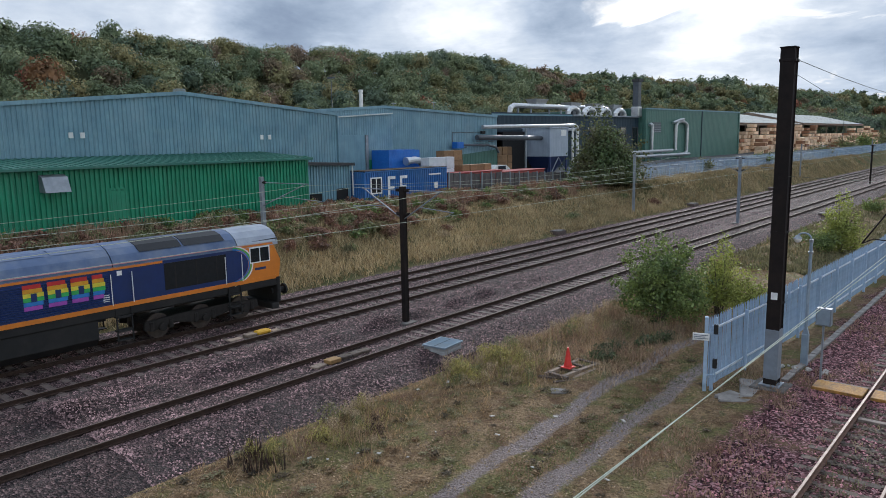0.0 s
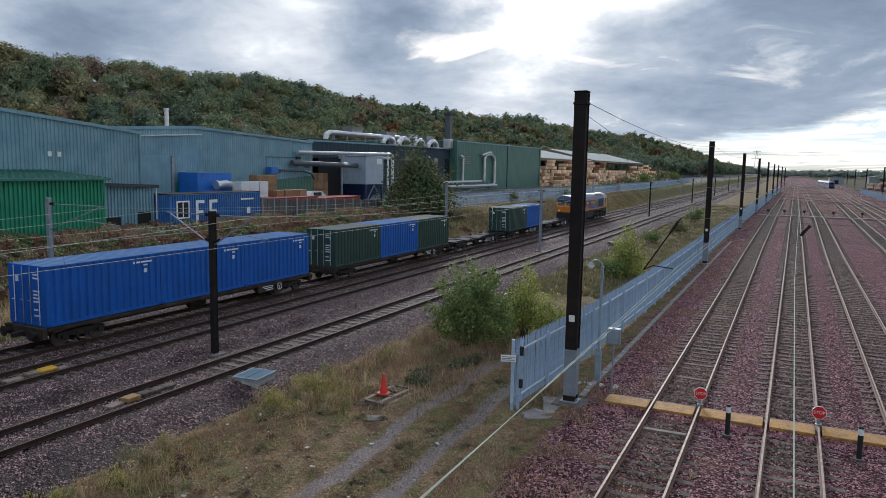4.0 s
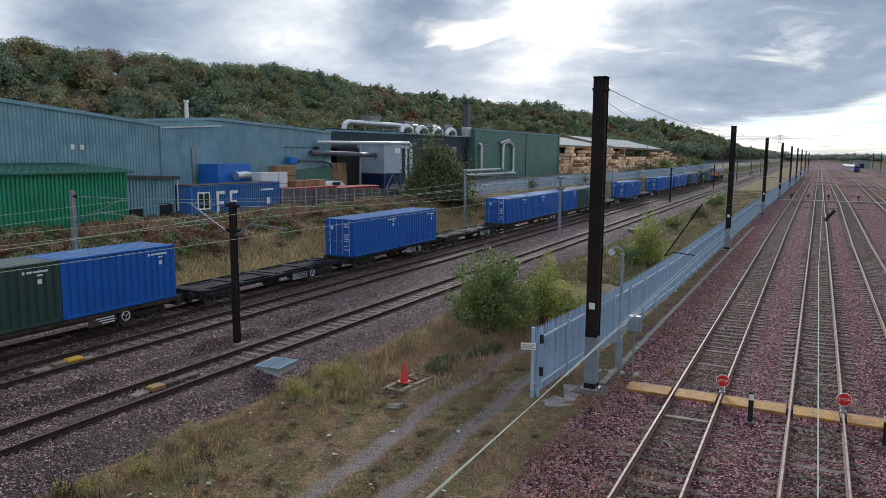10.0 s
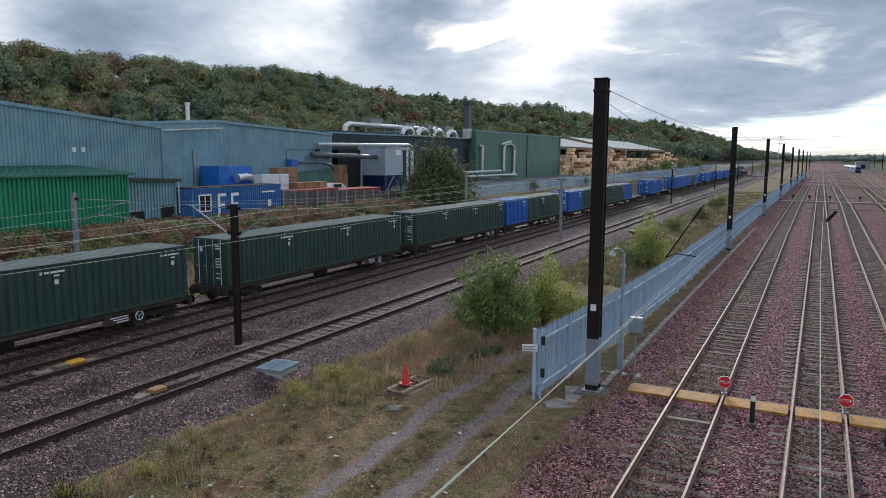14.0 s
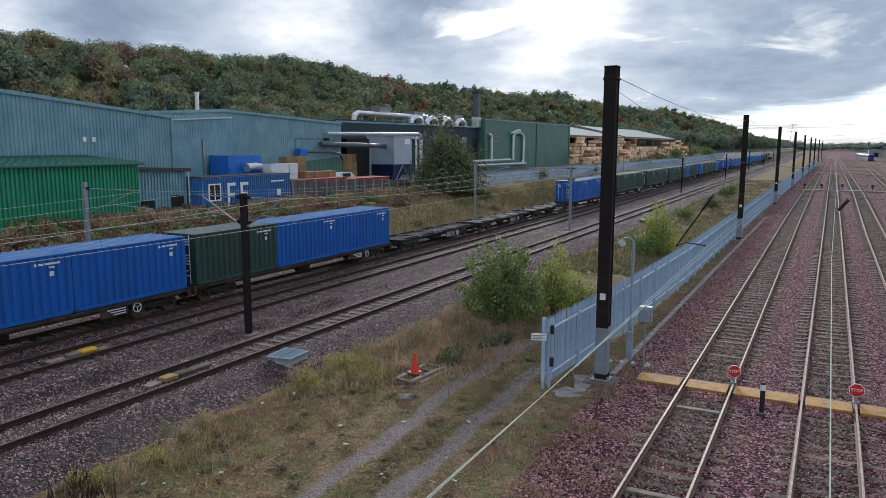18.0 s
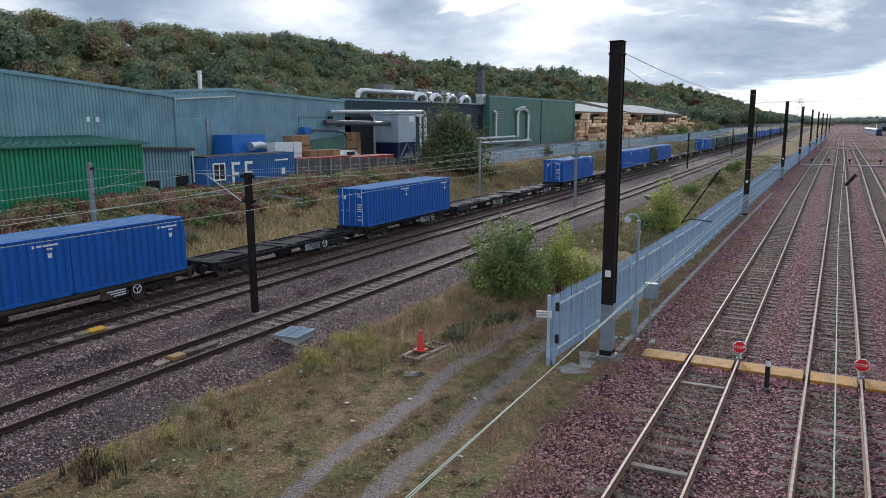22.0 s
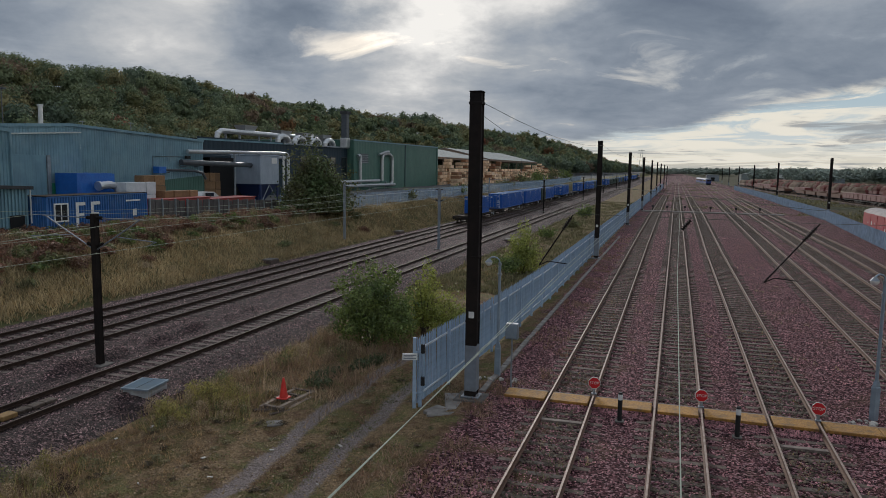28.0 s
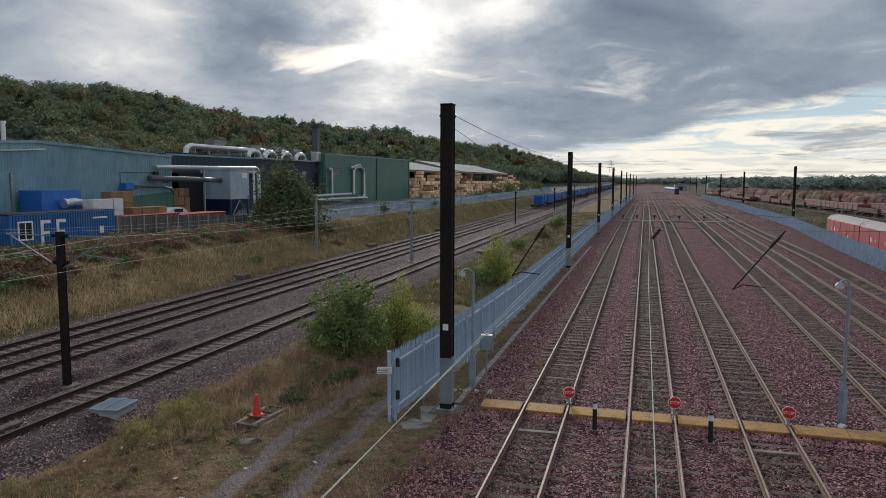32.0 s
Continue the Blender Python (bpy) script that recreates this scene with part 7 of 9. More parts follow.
            part("windscreen", fw, GLASS, cb)
            part("lamp", Mesh().tube((s * 0.85, Y(0.1), 1.42), (s * 0.85, Y(0.0), 1.42), 0.13, n=12), OPAL, cb)
            part("buffer", Mesh().tube((s * 0.86, Y(0.3), 1.0), (s * 0.86, Y(-0.42), 1.0), 0.12, n=12).tube((s * 0.86, Y(-0.42), 1.0), (s * 0.86, Y(-0.5), 1.0), 0.26, n=16), LOCO_BLACK, t)
            for r0, r1, ring in ((0.0, 0.86, LOCO_NAVY), (0.88, 0.95, RAINBOW[4]), (0.97, 1.04, RAINBOW[3]), (1.06, 1.12, WHITE)):
                arc = Mesh()
                pts_ = [(Y(2.62 - math.cos(a) * r), 2.08 + math.sin(a) * r * 0.88) for r, aa in ((r1, range(-8, 9)), (r0, range(8, -9, -1))) for a in [k_ * math.pi / 17 for k_ in aa]]
                arc.prism([q_ for i_, q_ in enumerate(pts_) if r0 or i_ < 17], "x", s * 1.3255, s * 1.331)
                part("side_arc", arc, ring, cb)
            part("cab_emblem", Mesh().box(s * 1.327, wy - 0.3, 1.68, s * 1.331, wy + 0.3, 1.8), LOCO_NAVY, cb)
        part("headstock", Mesh().box(-1.25, Y(0.2), 0.45, 1.25, Y(0.0), 1.16, 0.03).box(-1.2, Y(0.5), 0.18, 1.2, Y(0.1), 0.45, 0.03), LOCO_BLACK, t)
        part("coupler", Mesh().box(-0.12, Y(0.0), 0.85, 0.12, Y(-0.6), 1.05, 0.03), BOGIE, t)
        cy = Y(4.0)
        bg = part("bogie", Mesh().box(-0.9, cy - 2.3, 0.5, 0.9, cy + 2.3, 0.8, 0.03), BOGIE, t)
        for s in (-1, 1):
            fm = Mesh().prism([(cy - 2.75, 0.5), (cy - 2.3, 0.42), (cy - 1.4, 0.62), (cy - 0.6, 0.45), (cy + 0.6, 0.45), (cy + 1.4, 0.62), (cy + 2.3, 0.42), (cy + 2.75, 0.5), (cy + 2.7, 0.82), (cy + 1.2, 0.92), (cy - 1.2, 0.92), (cy - 2.7, 0.82)], "x", s * 1.0, s * 1.16)
            for k in (-1, 0, 1):
                fm.tube((s * 1.1, cy + k * 2.0, 0.53), (s * 1.3, cy + k * 2.0, 0.53), 0.17, n=12)
                fm.tube((s * 1.12, cy + k * 2.0 + 0.42, 0.42), (s * 1.12, cy + k * 2.0 + 0.42, 0.8), 0.12, n=8)
                fm.tube((s * 1.12, cy + k * 2.0 - 0.42, 0.42), (s * 1.12, cy + k * 2.0 - 0.42, 0.8), 0.12, n=8)
            part("side_frame", fm, BOGIE, bg)
        for k in (-1, 0, 1):
            wm = Mesh().tube((-0.8, cy + k * 2.0, 0.53), (0.8, cy + k * 2.0, 0.53), 0.09, n=8)
            for s in (-1, 1):
                wm.tube((s * 0.69, cy + k * 2.0, 0.53), (s * 0.83, cy + k * 2.0, 0.53), 0.53, n=24)
            part("wheelset", wm, WHEEL, bg)
    part("fuel_tank", Mesh().prism([(-1.25, 0.95), (1.25, 0.95), (1.25, 0.55), (0.95, 0.28), (-0.95, 0.28), (-1.25, 0.55)], "y", -13.0, -8.6), LOCO_BLACK, t)
    part("battery_box", Mesh().box(-1.27, -14.3, 0.35, 1.27, -13.2, 0.95, 0.03), LOCO_BLACK, t)
    # heights of the tall body over the bogies
    zs, hs_ = (0.0, 0.55, 0.92, 1.16, 2.88, 3.84, 4.1), (0.0, 0.6, 1.35, 1.75, 3.32, 4.15, 4.4)
    for ob in t.children_recursive:
        if ob.name.split(".")[0] in ("bogie", "side_frame", "wheelset", "buffer", "coupler"):
            continue
        for v in ob.data.vertices:
            v.co.z = float(np.interp(v.co.z, zs, hs_))
    TRAIN.append((t, 0.72))


build_loco()

# ---- sidings beyond the yard ----
VAN_RED = mat("red_van_paint", (0.44, 0.022, 0.03), (0.33, 0.017, 0.024), rough=0.45, scale=1.5, streak=(0.25, 0.02, 0.022))
VAN_ROOF = mat("pale_van_roof", (0.46, 0.42, 0.40), (0.34, 0.29, 0.275), rough=0.8, spec=0.2, scale=1.2, dirt=(0.35, 0.3, 0.27), dscale=0.7)
HOPPER_RED = mat("dull_red_hopper", (0.20, 0.035, 0.032), (0.12, 0.024, 0.022), rough=0.65, scale=1.5, streak=(0.10, 0.03, 0.026), dirt=(0.22, 0.10, 0.07), dscale=0.6)
HOPPER_TAN = mat("tan_hopper", (0.36, 0.26, 0.18), (0.27, 0.19, 0.135), rough=0.7, scale=1.5, streak=(0.17, 0.11, 0.08))
RUSTY = mat("rusty_wagon_steel", (0.17, 0.075, 0.045), (0.11, 0.05, 0.034), rough=0.85, scale=2, bump=0.2)


CANOPY = mat("dusty_tan_canopy", (0.215, 0.155, 0.11), (0.10, 0.068, 0.048), spec=0.15, rough=0.9, scale=0.8, rand=0.5, dirt=(0.2, 0.12, 0.09), dscale=0.5)
CANOPY_RED = mat("dusty_red_canopy", (0.19, 0.055, 0.047), (0.085, 0.026, 0.023), spec=0.15, rough=0.9, scale=0.8, rand=0.35, dirt=(0.26, 0.19, 0.14), dscale=0.5)


def parcel_van():
    t = thing("parcel_van", "red bogie parcels van with a pale curved roof", "wagon", "red vans")
    L, W = 16.4, 1.33
    part("body", Mesh().box(-W, -L, 0.95, W, 0, 3.05, 0.02), VAN_RED, t)
    sec = [(-W - 0.03, 3.02), (-1.1, 3.35), (-0.6, 3.55), (0, 3.62), (0.6, 3.55), (1.1, 3.35), (W + 0.03, 3.02)]
    part("roof", Mesh().prism(sec, "y", -L - 0.05, 0.05), VAN_ROOF, t)
    for s in (-1, 1):
        for y in (-3.0, -6.4, -9.8, -13.2):
            d = part("door", Mesh().box(s * W, y - 1.2, 1.05, s * (W + 0.035), y + 1.2, 2.95, 0.01), VAN_RED, t)
            part("handle", Mesh().box(s * (W + 0.035), y - 0.06, 1.7, s * (W + 0.06), y + 0.06, 2.0), WHITE, d)
        part("data_mark", Mesh().box(s * (W + 0.004), -4.9, 1.6, s * (W + 0.01), -4.4, 2.1).box(s * (W + 0.004), -11.7, 1.3, s * (W + 0.01), -11.3, 1.6), WHITE, t)
        part("solebar", Mesh().box(s * (W - 0.1), -L, 0.72, s * W, 0, 0.95), BLACK, t)
    bogie_parts(t, -2.6, 2.4)
    bogie_parts(t, -L + 2.6, 2.4)
    return t


v1 = parcel_van()
place_copies(v1, [pose(26.1, 106.0, 0, 0, 0, -1.8), pose(25.5, 89.0, 0, 0, 0, -1.8), pose(25.0, 72.0, 0, 0, 0, -1.8)])


def hopper(covered, paint, label):
    t = thing("hopper_wagon", label, "wagon", "stored wagons")
    L, W = 13.0, 1.35
    ht = 2.05 if covered else 2.5
    m = Mesh().add([(-W, -L, 1.15), (W, -L, 1.15), (W, 0, 1.15), (-W, 0, 1.15), (-W, -L, ht), (W, -L, ht), (W, 0, ht), (-W, 0, ht), (-0.6, -L + 2, 0.75), (0.6, -L + 2, 0.75), (0.6, -2, 0.75), (-0.6, -2, 0.75)],
                   [(4, 5, 6, 7), (0, 4, 7, 3), (1, 2, 6, 5), (0, 1, 5, 4), (3, 7, 6, 2), (0, 3, 11, 8), (1, 9, 10, 2), (0, 8, 9, 1), (3, 2, 10, 11), (8, 11, 10, 9)])
    b = part("body", m, paint, t)
    for s in (-1, 1):
        rib = Mesh()
        for k in range(5):
            y = -0.5 - k * 3.0
            rib.box(s * W, y - 0.05, 1.15, s * (W + 0.05), y + 0.05, ht)
        part("rib", rib, paint, b)["kind"] = "stuff"
    if covered:
        for k in range(3):
            y0 = -0.25 - k * 4.2
            sec = [(-W, ht), (-W * 0.94, 2.8), (-W * 0.72, 3.35), (-W * 0.3, 3.65), (W * 0.3, 3.65), (W * 0.72, 3.35), (W * 0.94, 2.8), (W, ht)]
            dome, ns = Mesh(), len(sec)
            for yk, kz in ((0.0, 0.05), (-0.12, 0.55), (-0.5, 0.86), (-1.3, 1.0), (-2.7, 1.0), (-3.5, 0.86), (-3.88, 0.55), (-4.0, 0.05)):
                dome.v.extend([(x, y0 + yk, ht + (z - ht) * kz) for x, z in sec])
            dome.f = [(a * ns + i, a * ns + i + 1, (a + 1) * ns + i + 1, (a + 1) * ns + i) for a in range(7) for i in range(ns - 1)]
            dome.mi = [0] * len(dome.f)
            part("hood", dome, CANOPY_RED if paint is HOPPER_RED and k != 1 else CANOPY, t, "dusty domed hood")
    part("frame", Mesh().box(-1.1, -L - 0.4, 0.7, 1.1, 0.4, 0.95, 0.02), BLACK, t)
    bogie_parts(t, -1.9)
    bogie_parts(t, -L + 1.9)
    return t


def low_wagon():
    t = thing("open_wagon", "low rusty open wagon in a storage siding", "wagon", "stored wagons")
    L, W = 11.0, 1.3
    m = Mesh()
    for s in (-1, 1):
        m.box(s * W, -L, 0.95, s * (W - 0.08), 0, 1.85, 0.01)
    m.box(-W, -L, 0.95, W, -L + 0.08, 1.85).box(-W, -0.08, 0.95, W, 0, 1.85).box(-W, -L, 0.85, W, 0, 0.97)
    part("body", m, RUSTY, t)
    part("frame", Mesh().box(-1.0, -L - 0.4, 0.65, 1.0, 0.4, 0.86), BLACK, t)
    bogie_parts(t, -1.7)
    bogie_parts(t, -L + 1.7)
    return t


rng = random.Random(17)
protos = {"red": hopper(True, HOPPER_RED, "dull red hooded wagon in a storage siding"), "tan": hopper(True, HOPPER_TAN, "tan hooded wagon in a storage siding"),
          "open": hopper(False, HOPPER_RED, "dull red open hopper wagon in a storage siding"), "low": low_wagon()}
used = set()
# storage sidings drawing nearer to the yard further on: x at y = 200, drift, kinds, from, to, step
STORE = ((47, -0.07, ("low", "open"), 128, 330, 12.8), (52.5, -0.10, ("low", "low", "open"), 140, 350, 12.8), (58.5, -0.12, ("red", "red", "tan"), 150, 390, 14.2), (64.5, -0.12, ("open", "low"), 165, 400, 14.2),
         (72, -0.13, ("red", "tan"), 175, 430, 14.4), (80, -0.13, ("tan", "red"), 200, 450, 14.4), (92, -0.13, ("red",), 230, 470, 14.6))
for x0, k, kinds, ya, yb, step in STORE:
    y = ya
    while y < yb:
        kd = rng.choice(kinds)
        m = pose(x0 + k * (y - 200), y + 13, 0.35, 0, 0, -math.degrees(math.atan(k)))
        if kd not in used:
            protos[kd].matrix_basis = m
            used.add(kd)
        else:
            copy_thing(protos[kd], m)
        y += step if rng.random() < 0.86 else step * 2.2
# rails under the stored wagons
for x0, k, kinds, ya, yb, step in STORE:
    t = thing("railway_track", "rusty storage siding beyond the yard fence", "track", "storage sidings")
    ends = [(x0 + k * (q - 200), q) for q in (ya - 50, yb + 25)]
    for s in (-GAUGE, GAUGE):
        part("rail", Mesh().sweep(RAIL, [(x + s, q, 0.35) for x, q in ends]), YARD_RUST, t)
    part("bed", Mesh().sweep([(-1.5, -0.9), (1.5, -0.9), (1.2, 0.18), (-1.2, 0.18)], [(x, q, 0) for x, q in ends]), BALLAST, t)
t = thing("railway_track", "rusty siding under the red vans", "track", "storage sidings")
for s in (-GAUGE, GAUGE):
    part("rail", Mesh().sweep(RAIL, [(24.4 + s, 55, 0), (31.2 + s, 270, 0)]), YARD_RUST, t)

# a passenger unit stabled far down the yard
TRAIN_WHITE = mat("white_train_side", (0.26, 0.28, 0.32), (0.20, 0.22, 0.26), rough=0.7, scale=1)
TRAIN_BLUE = mat("blue_train_end", (0.03, 0.07, 0.30), (0.025, 0.055, 0.24), rough=0.4, scale=1)
u = thing("passenger_train", "white and blue passenger train stabled far down the yard", "train")
for k in range(3):
    y0 = 440 + k * 23.5
    c = part("carriage", Mesh().box(-1.4, y0, 1.0, 1.4, y0 + 23, 3.3, 0.15), TRAIN_BLUE, u)
    part("roof", Mesh().prism([(-1.4, 3.25), (-1.1, 3.7), (0, 3.9), (1.1, 3.7), (1.4, 3.25)], "y", y0, y0 + 23), TRAIN_WHITE, c)
    part("window_band", Mesh().box(-1.42, y0 + 2.5, 2.1, -1.39, y0 + 21.5, 2.9), GLASS, c)
    part("skirt", Mesh().box(-1.3, y0 + 0.4, 0.1, 1.3, y0 + 22.6, 1.0), BLACK, c)
part("cab_window", Mesh().box(-1.1, 439.9, 2.2, 1.1, 440.05, 3.1), GLASS, u)
u.matrix_basis = pose(22.2, 440.0, 0, 0, 0, 2.6) @ pose(0, -440.0, 0)
# far sheds and a white block behind the sidings
for x, y, sx, sy, h, m_, lab in ((76, 560, 8, 12, 6.4, WHITE, "white flat-roofed block beyond the sidings"), (60, 600, 14, 20, 6, ROOF_PALE, "pale low shed beyond the sidings"), (104, 540, 16, 14, 4.5, GALV, "grey low shed beyond the sidings"), (35, 640, 10, 12, 5, GALV, "grey hut at the yard's end")):
    b = thing("far_shed", lab, "building", "far sheds")
    part("wall", Mesh().box(-sx / 2, -sy / 2, -1, sx / 2, sy / 2, h, 0.05), m_, b)
    part("roof", Mesh().prism([(-sx / 2 - 0.3, h), (0, h + sx * 0.08), (sx / 2 + 0.3, h)], "y", -sy / 2 - 0.3, sy / 2 + 0.3), ROOF_PALE, b)
    # no real recess: a near-black sheet gives the doorway its shade
    part("doorway", Mesh().box(-1.5, -sy / 2 - 0.05, -1, 1.5, -sy / 2 + 0.02, h * 0.6), INSIDE_SHADE_BLACK, b)
    b.matrix_basis = pose(x, y, 0)
# lattice pylon near the horizon and thin lamp columns by the works
py_ = thing("lattice_pylon", "distant lattice pylon on the skyline", "pylon")
m = Mesh()
for s in (-1, 1):
    for q in (-1, 1):
        m.tube((s * 4, q * 4, 0), (s * 0.6, q * 0.6, 40), 0.25, n=4)
for z in (28, 33, 38):
    m.box(-7 + (z - 28) * 0.2, -0.3, z, 7 - (z - 28) * 0.2, 0.3, z + 0.5)
part("frame", m, GALV, py_)
py_.matrix_basis = pose(-42, 1150, 0)
for x, y, h in ((-50, 250, 13), (-50, 330, 14), (-48, 430, 15), (-60, 52, 12.3)):
    c = thing("lamp_column", "thin grey lamp column beside the works", "lamp post", "works lamp columns")
    part("pole", Mesh().tube((0, 0, 0), (0, 0, h), 0.075, 0.04, n=8), DUCT_DARK, c)
    part("head", Mesh().box(-0.45, -0.2, h, 0.45, 0.2, h + 0.15, 0.03), DUCT_DARK, c)
    c.matrix_basis = pose(x, y, 2.4)

# ---- woods on the hill ----
def leaf_cloud(rng, n, size, shape, squash=1.0):
    """n leaf sprays scattered through a lumpy crown of unit radius; returns quads."""
    lumps = rng.normal(0, 1, (shape, 3))
    lumps /= np.linalg.norm(lumps, axis=1)[:, None]
    lumps *= rng.uniform(0.3, 0.64, (shape, 1))
    lumps[:, 2] = np.abs(lumps[:, 2]) * 0.9 - 0.15
    rad = rng.uniform(0.28, 0.5, shape)
    which = rng.integers(0, shape, n)
    d = rng.normal(0, 1, (n, 3))
    d /= np.linalg.norm(d, axis=1)[:, None]
    c = lumps[which] + d * (rad[which] * rng.uniform(0.75, 1.05, n))[:, None]
    c[:, 2] *= squash
    nrm = d + rng.normal(0, 0.55, (n, 3))
    nrm /= np.linalg.norm(nrm, axis=1)[:, None]
    up = rng.normal(0, 1, (n, 3))
    u = np.cross(nrm, up)
    u /= np.linalg.norm(u, axis=1)[:, None]
    w = np.cross(nrm, u)
    k = size * rng.uniform(0.6, 1.3, (n, 1))
    q = np.stack([c - u * k - w * k * 0.6, c + u * k - w * k * 0.6, c + u * k * 0.8 + w * k * 0.7, c - u * k * 0.8 + w * k * 0.7], 1)
    return q


def crown_cloud(rng, n, size, shape):
    """Leaf sprays over the rounded masses of one crown of unit radius, turned outwards, round a few deep inner sprays; triangles."""
    lumps = rng.normal(0, 1, (shape, 3))
    lumps /= np.linalg.norm(lumps, axis=1)[:, None]
    lumps[:, 2] = lumps[:, 2] * 0.8 + 0.12
    lumps *= rng.uniform(0.42, 0.66, (shape, 1))
    rad = rng.uniform(0.24, 0.44, shape)
    which = rng.integers(0, shape, n)
    d = rng.normal(0, 1, (n, 3))
    d[:, 2] += 0.35
    d /= np.linalg.norm(d, axis=1)[:, None]
    c = lumps[which] + d * (rad[which] * rng.uniform(0.82, 1.06, n))[:, None]
    k = size * rng.uniform(0.55, 1.35, n)
    deep = rng.uniform(0, 1, n) < 0.16
    c[deep] *= 0.55
    k[deep] *= 3.4
    nrm = d * 0.8 + c * 0.7 + rng.normal(0, 0.38, (n, 3))
    nrm /= np.linalg.norm(nrm, axis=1)[:, None]
    u = np.cross(nrm, rng.normal(0, 1, (n, 3)))
    u /= np.linalg.norm(u, axis=1)[:, None]
    w = np.cross(nrm, u)
    k = k[:, None]
    return np.stack([c - u * k - w * k * 0.7, c + u * k - w * k * 0.6, c + u * k * 0.1 + w * k * 0.95], 1)


def leaf_tint(m):
    """Each tree has its own depth of colour, kept in the mesh as one value a tree."""
    nt = m.node_tree
    bsdf = nt.nodes["Principled BSDF"]
    at = nt.nodes.new("ShaderNodeAttribute")
    at.attribute_name = "tree"
    hsv = nt.nodes.new("ShaderNodeHueSaturation")
    mr = nt.nodes.new("ShaderNodeMapRange")
    mr.inputs[3].default_value, mr.inputs[4].default_value = 0.76, 1.24
    hue = nt.nodes.new("ShaderNodeMapRange")
    hue.inputs[3].default_value, hue.inputs[4].default_value = 0.515, 0.475
    src = bsdf.inputs["Base Color"].links[0].from_socket
    nt.links.new(at.outputs["Fac"], mr.inputs[0])
    nt.links.new(at.outputs["Fac"], hue.inputs[0])
    nt.links.new(mr.outputs[0], hsv.inputs["Value"])
    nt.links.new(hue.outputs[0], hsv.inputs["Hue"])
    nt.links.new(src, hsv.inputs["Color"])
    for link in list(src.links):
        if link.to_node != hsv:
            nt.links.new(hsv.outputs[0], link.to_socket)
    return m


# the haze kind has the pale air of distance put into its leaf colour
LEAF = {k: leaf_tint(mat(k + "_leaves", a, b, rough=0.75, spec=0.2, scale=0.35, isle=0.34, trans=0.2, coords="World")) for k, a, b in (
    ("green", (0.195, 0.235, 0.125), (0.115, 0.150, 0.088)), ("dark", (0.145, 0.19, 0.125), (0.09, 0.125, 0.09)), ("olive", (0.255, 0.235, 0.105), (0.16, 0.165, 0.085)),
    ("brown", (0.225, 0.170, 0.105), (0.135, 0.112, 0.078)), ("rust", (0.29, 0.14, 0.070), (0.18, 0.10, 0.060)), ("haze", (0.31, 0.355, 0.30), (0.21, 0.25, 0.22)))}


def build_woods():
    rng = np.random.default_rng(11)
    crowns = [crown_cloud(rng, 760, 0.060, 17) for _ in range(6)]
    far = [crown_cloud(rng, 330, 0.098, 11) for _ in range(5)]
    sets = {k: [] for k in LEAF}
    tints = {k: [] for k in LEAF}

    def plant(x, y, r, h, kinds, fine=False):
        z = float(ground_z(x, y))
        near = math.hypot(x, y) < 330 or fine
        q = (crowns if near else far)[rng.integers(0, 5)]
        a = rng.uniform(0, 6.28)
        c, s = math.cos(a), math.sin(a)
        p = q * np.array([r, r, h * 0.5])
        p = np.stack([p[..., 0] * c - p[..., 1] * s + x, p[..., 0] * s + p[..., 1] * c + y, p[..., 2] + z + h * 0.5], -1)
        sets[kinds].append(p)
        tints[kinds].append(np.full(len(p) * 3, rng.uniform(0, 1)))

    def kind(x, y):
        # like trees stand in drifts
        u = 0.5 + 0.22 * float(wiggle(x, y, 0.045, 1.7)) + rng.normal(0, 0.20)
        if rng.uniform() < 0.018:
            return "rust"
        return "dark" if u < 0.22 else "green" if u < 0.60 else "olive" if u < 0.82 else "brown"

    # slope of the hill
    y = 20.0
    while y < 1500:
        far_k = 1 + max(0, y - 300) / 500
        d = 0.0
        while d < 138:
            foot = -108 + 45 * float(smooth(380, 900, y))
            x = foot - d + rng.uniform(-3, 3)
            yy = y + rng.uniform(-3.5, 3.5) * far_k
            if math.hypot(x, yy) > 85 and yy > -0.28 * x:
                r = rng.uniform(3.0, 5.6) * min(1.5, far_k)
                plant(x, yy, r, r * rng.uniform(1.6, 2.5), kind(x, yy))
            d += 5.8 * min(1.8, far_k)
        y += 6.2 * far_k
    # taller belt behind the timber yard
    for _ in range(150):
        yy = rng.uniform(330, 900)
        plant(-100 + 38 * float(smooth(380, 900, yy)) + rng.uniform(-14, 8), yy, rng.uniform(5.0, 8.5), rng.uniform(13, 20), rng.choice(["green", "dark", "dark"]), yy < 520)
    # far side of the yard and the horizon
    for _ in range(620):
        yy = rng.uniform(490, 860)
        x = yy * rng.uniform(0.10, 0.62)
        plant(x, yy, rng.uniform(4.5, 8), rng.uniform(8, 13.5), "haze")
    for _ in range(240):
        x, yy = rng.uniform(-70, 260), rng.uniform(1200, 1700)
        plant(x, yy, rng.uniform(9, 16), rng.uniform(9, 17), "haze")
    labels = {"green": "dense green broadleaf woodland on the hillside", "dark": "dark green trees among the hillside woodland", "olive": "yellowing trees among the hillside woodland",
              "brown": "brown autumn trees among the hillside woodland", "haze": "distant green woodland beyond the sidings", "rust": "rust-coloured autumn trees among the woodland"}
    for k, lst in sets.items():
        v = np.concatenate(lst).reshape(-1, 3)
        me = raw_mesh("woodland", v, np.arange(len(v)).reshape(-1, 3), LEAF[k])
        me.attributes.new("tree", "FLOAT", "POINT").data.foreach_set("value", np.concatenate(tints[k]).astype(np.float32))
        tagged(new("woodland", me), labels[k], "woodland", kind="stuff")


build_woods()

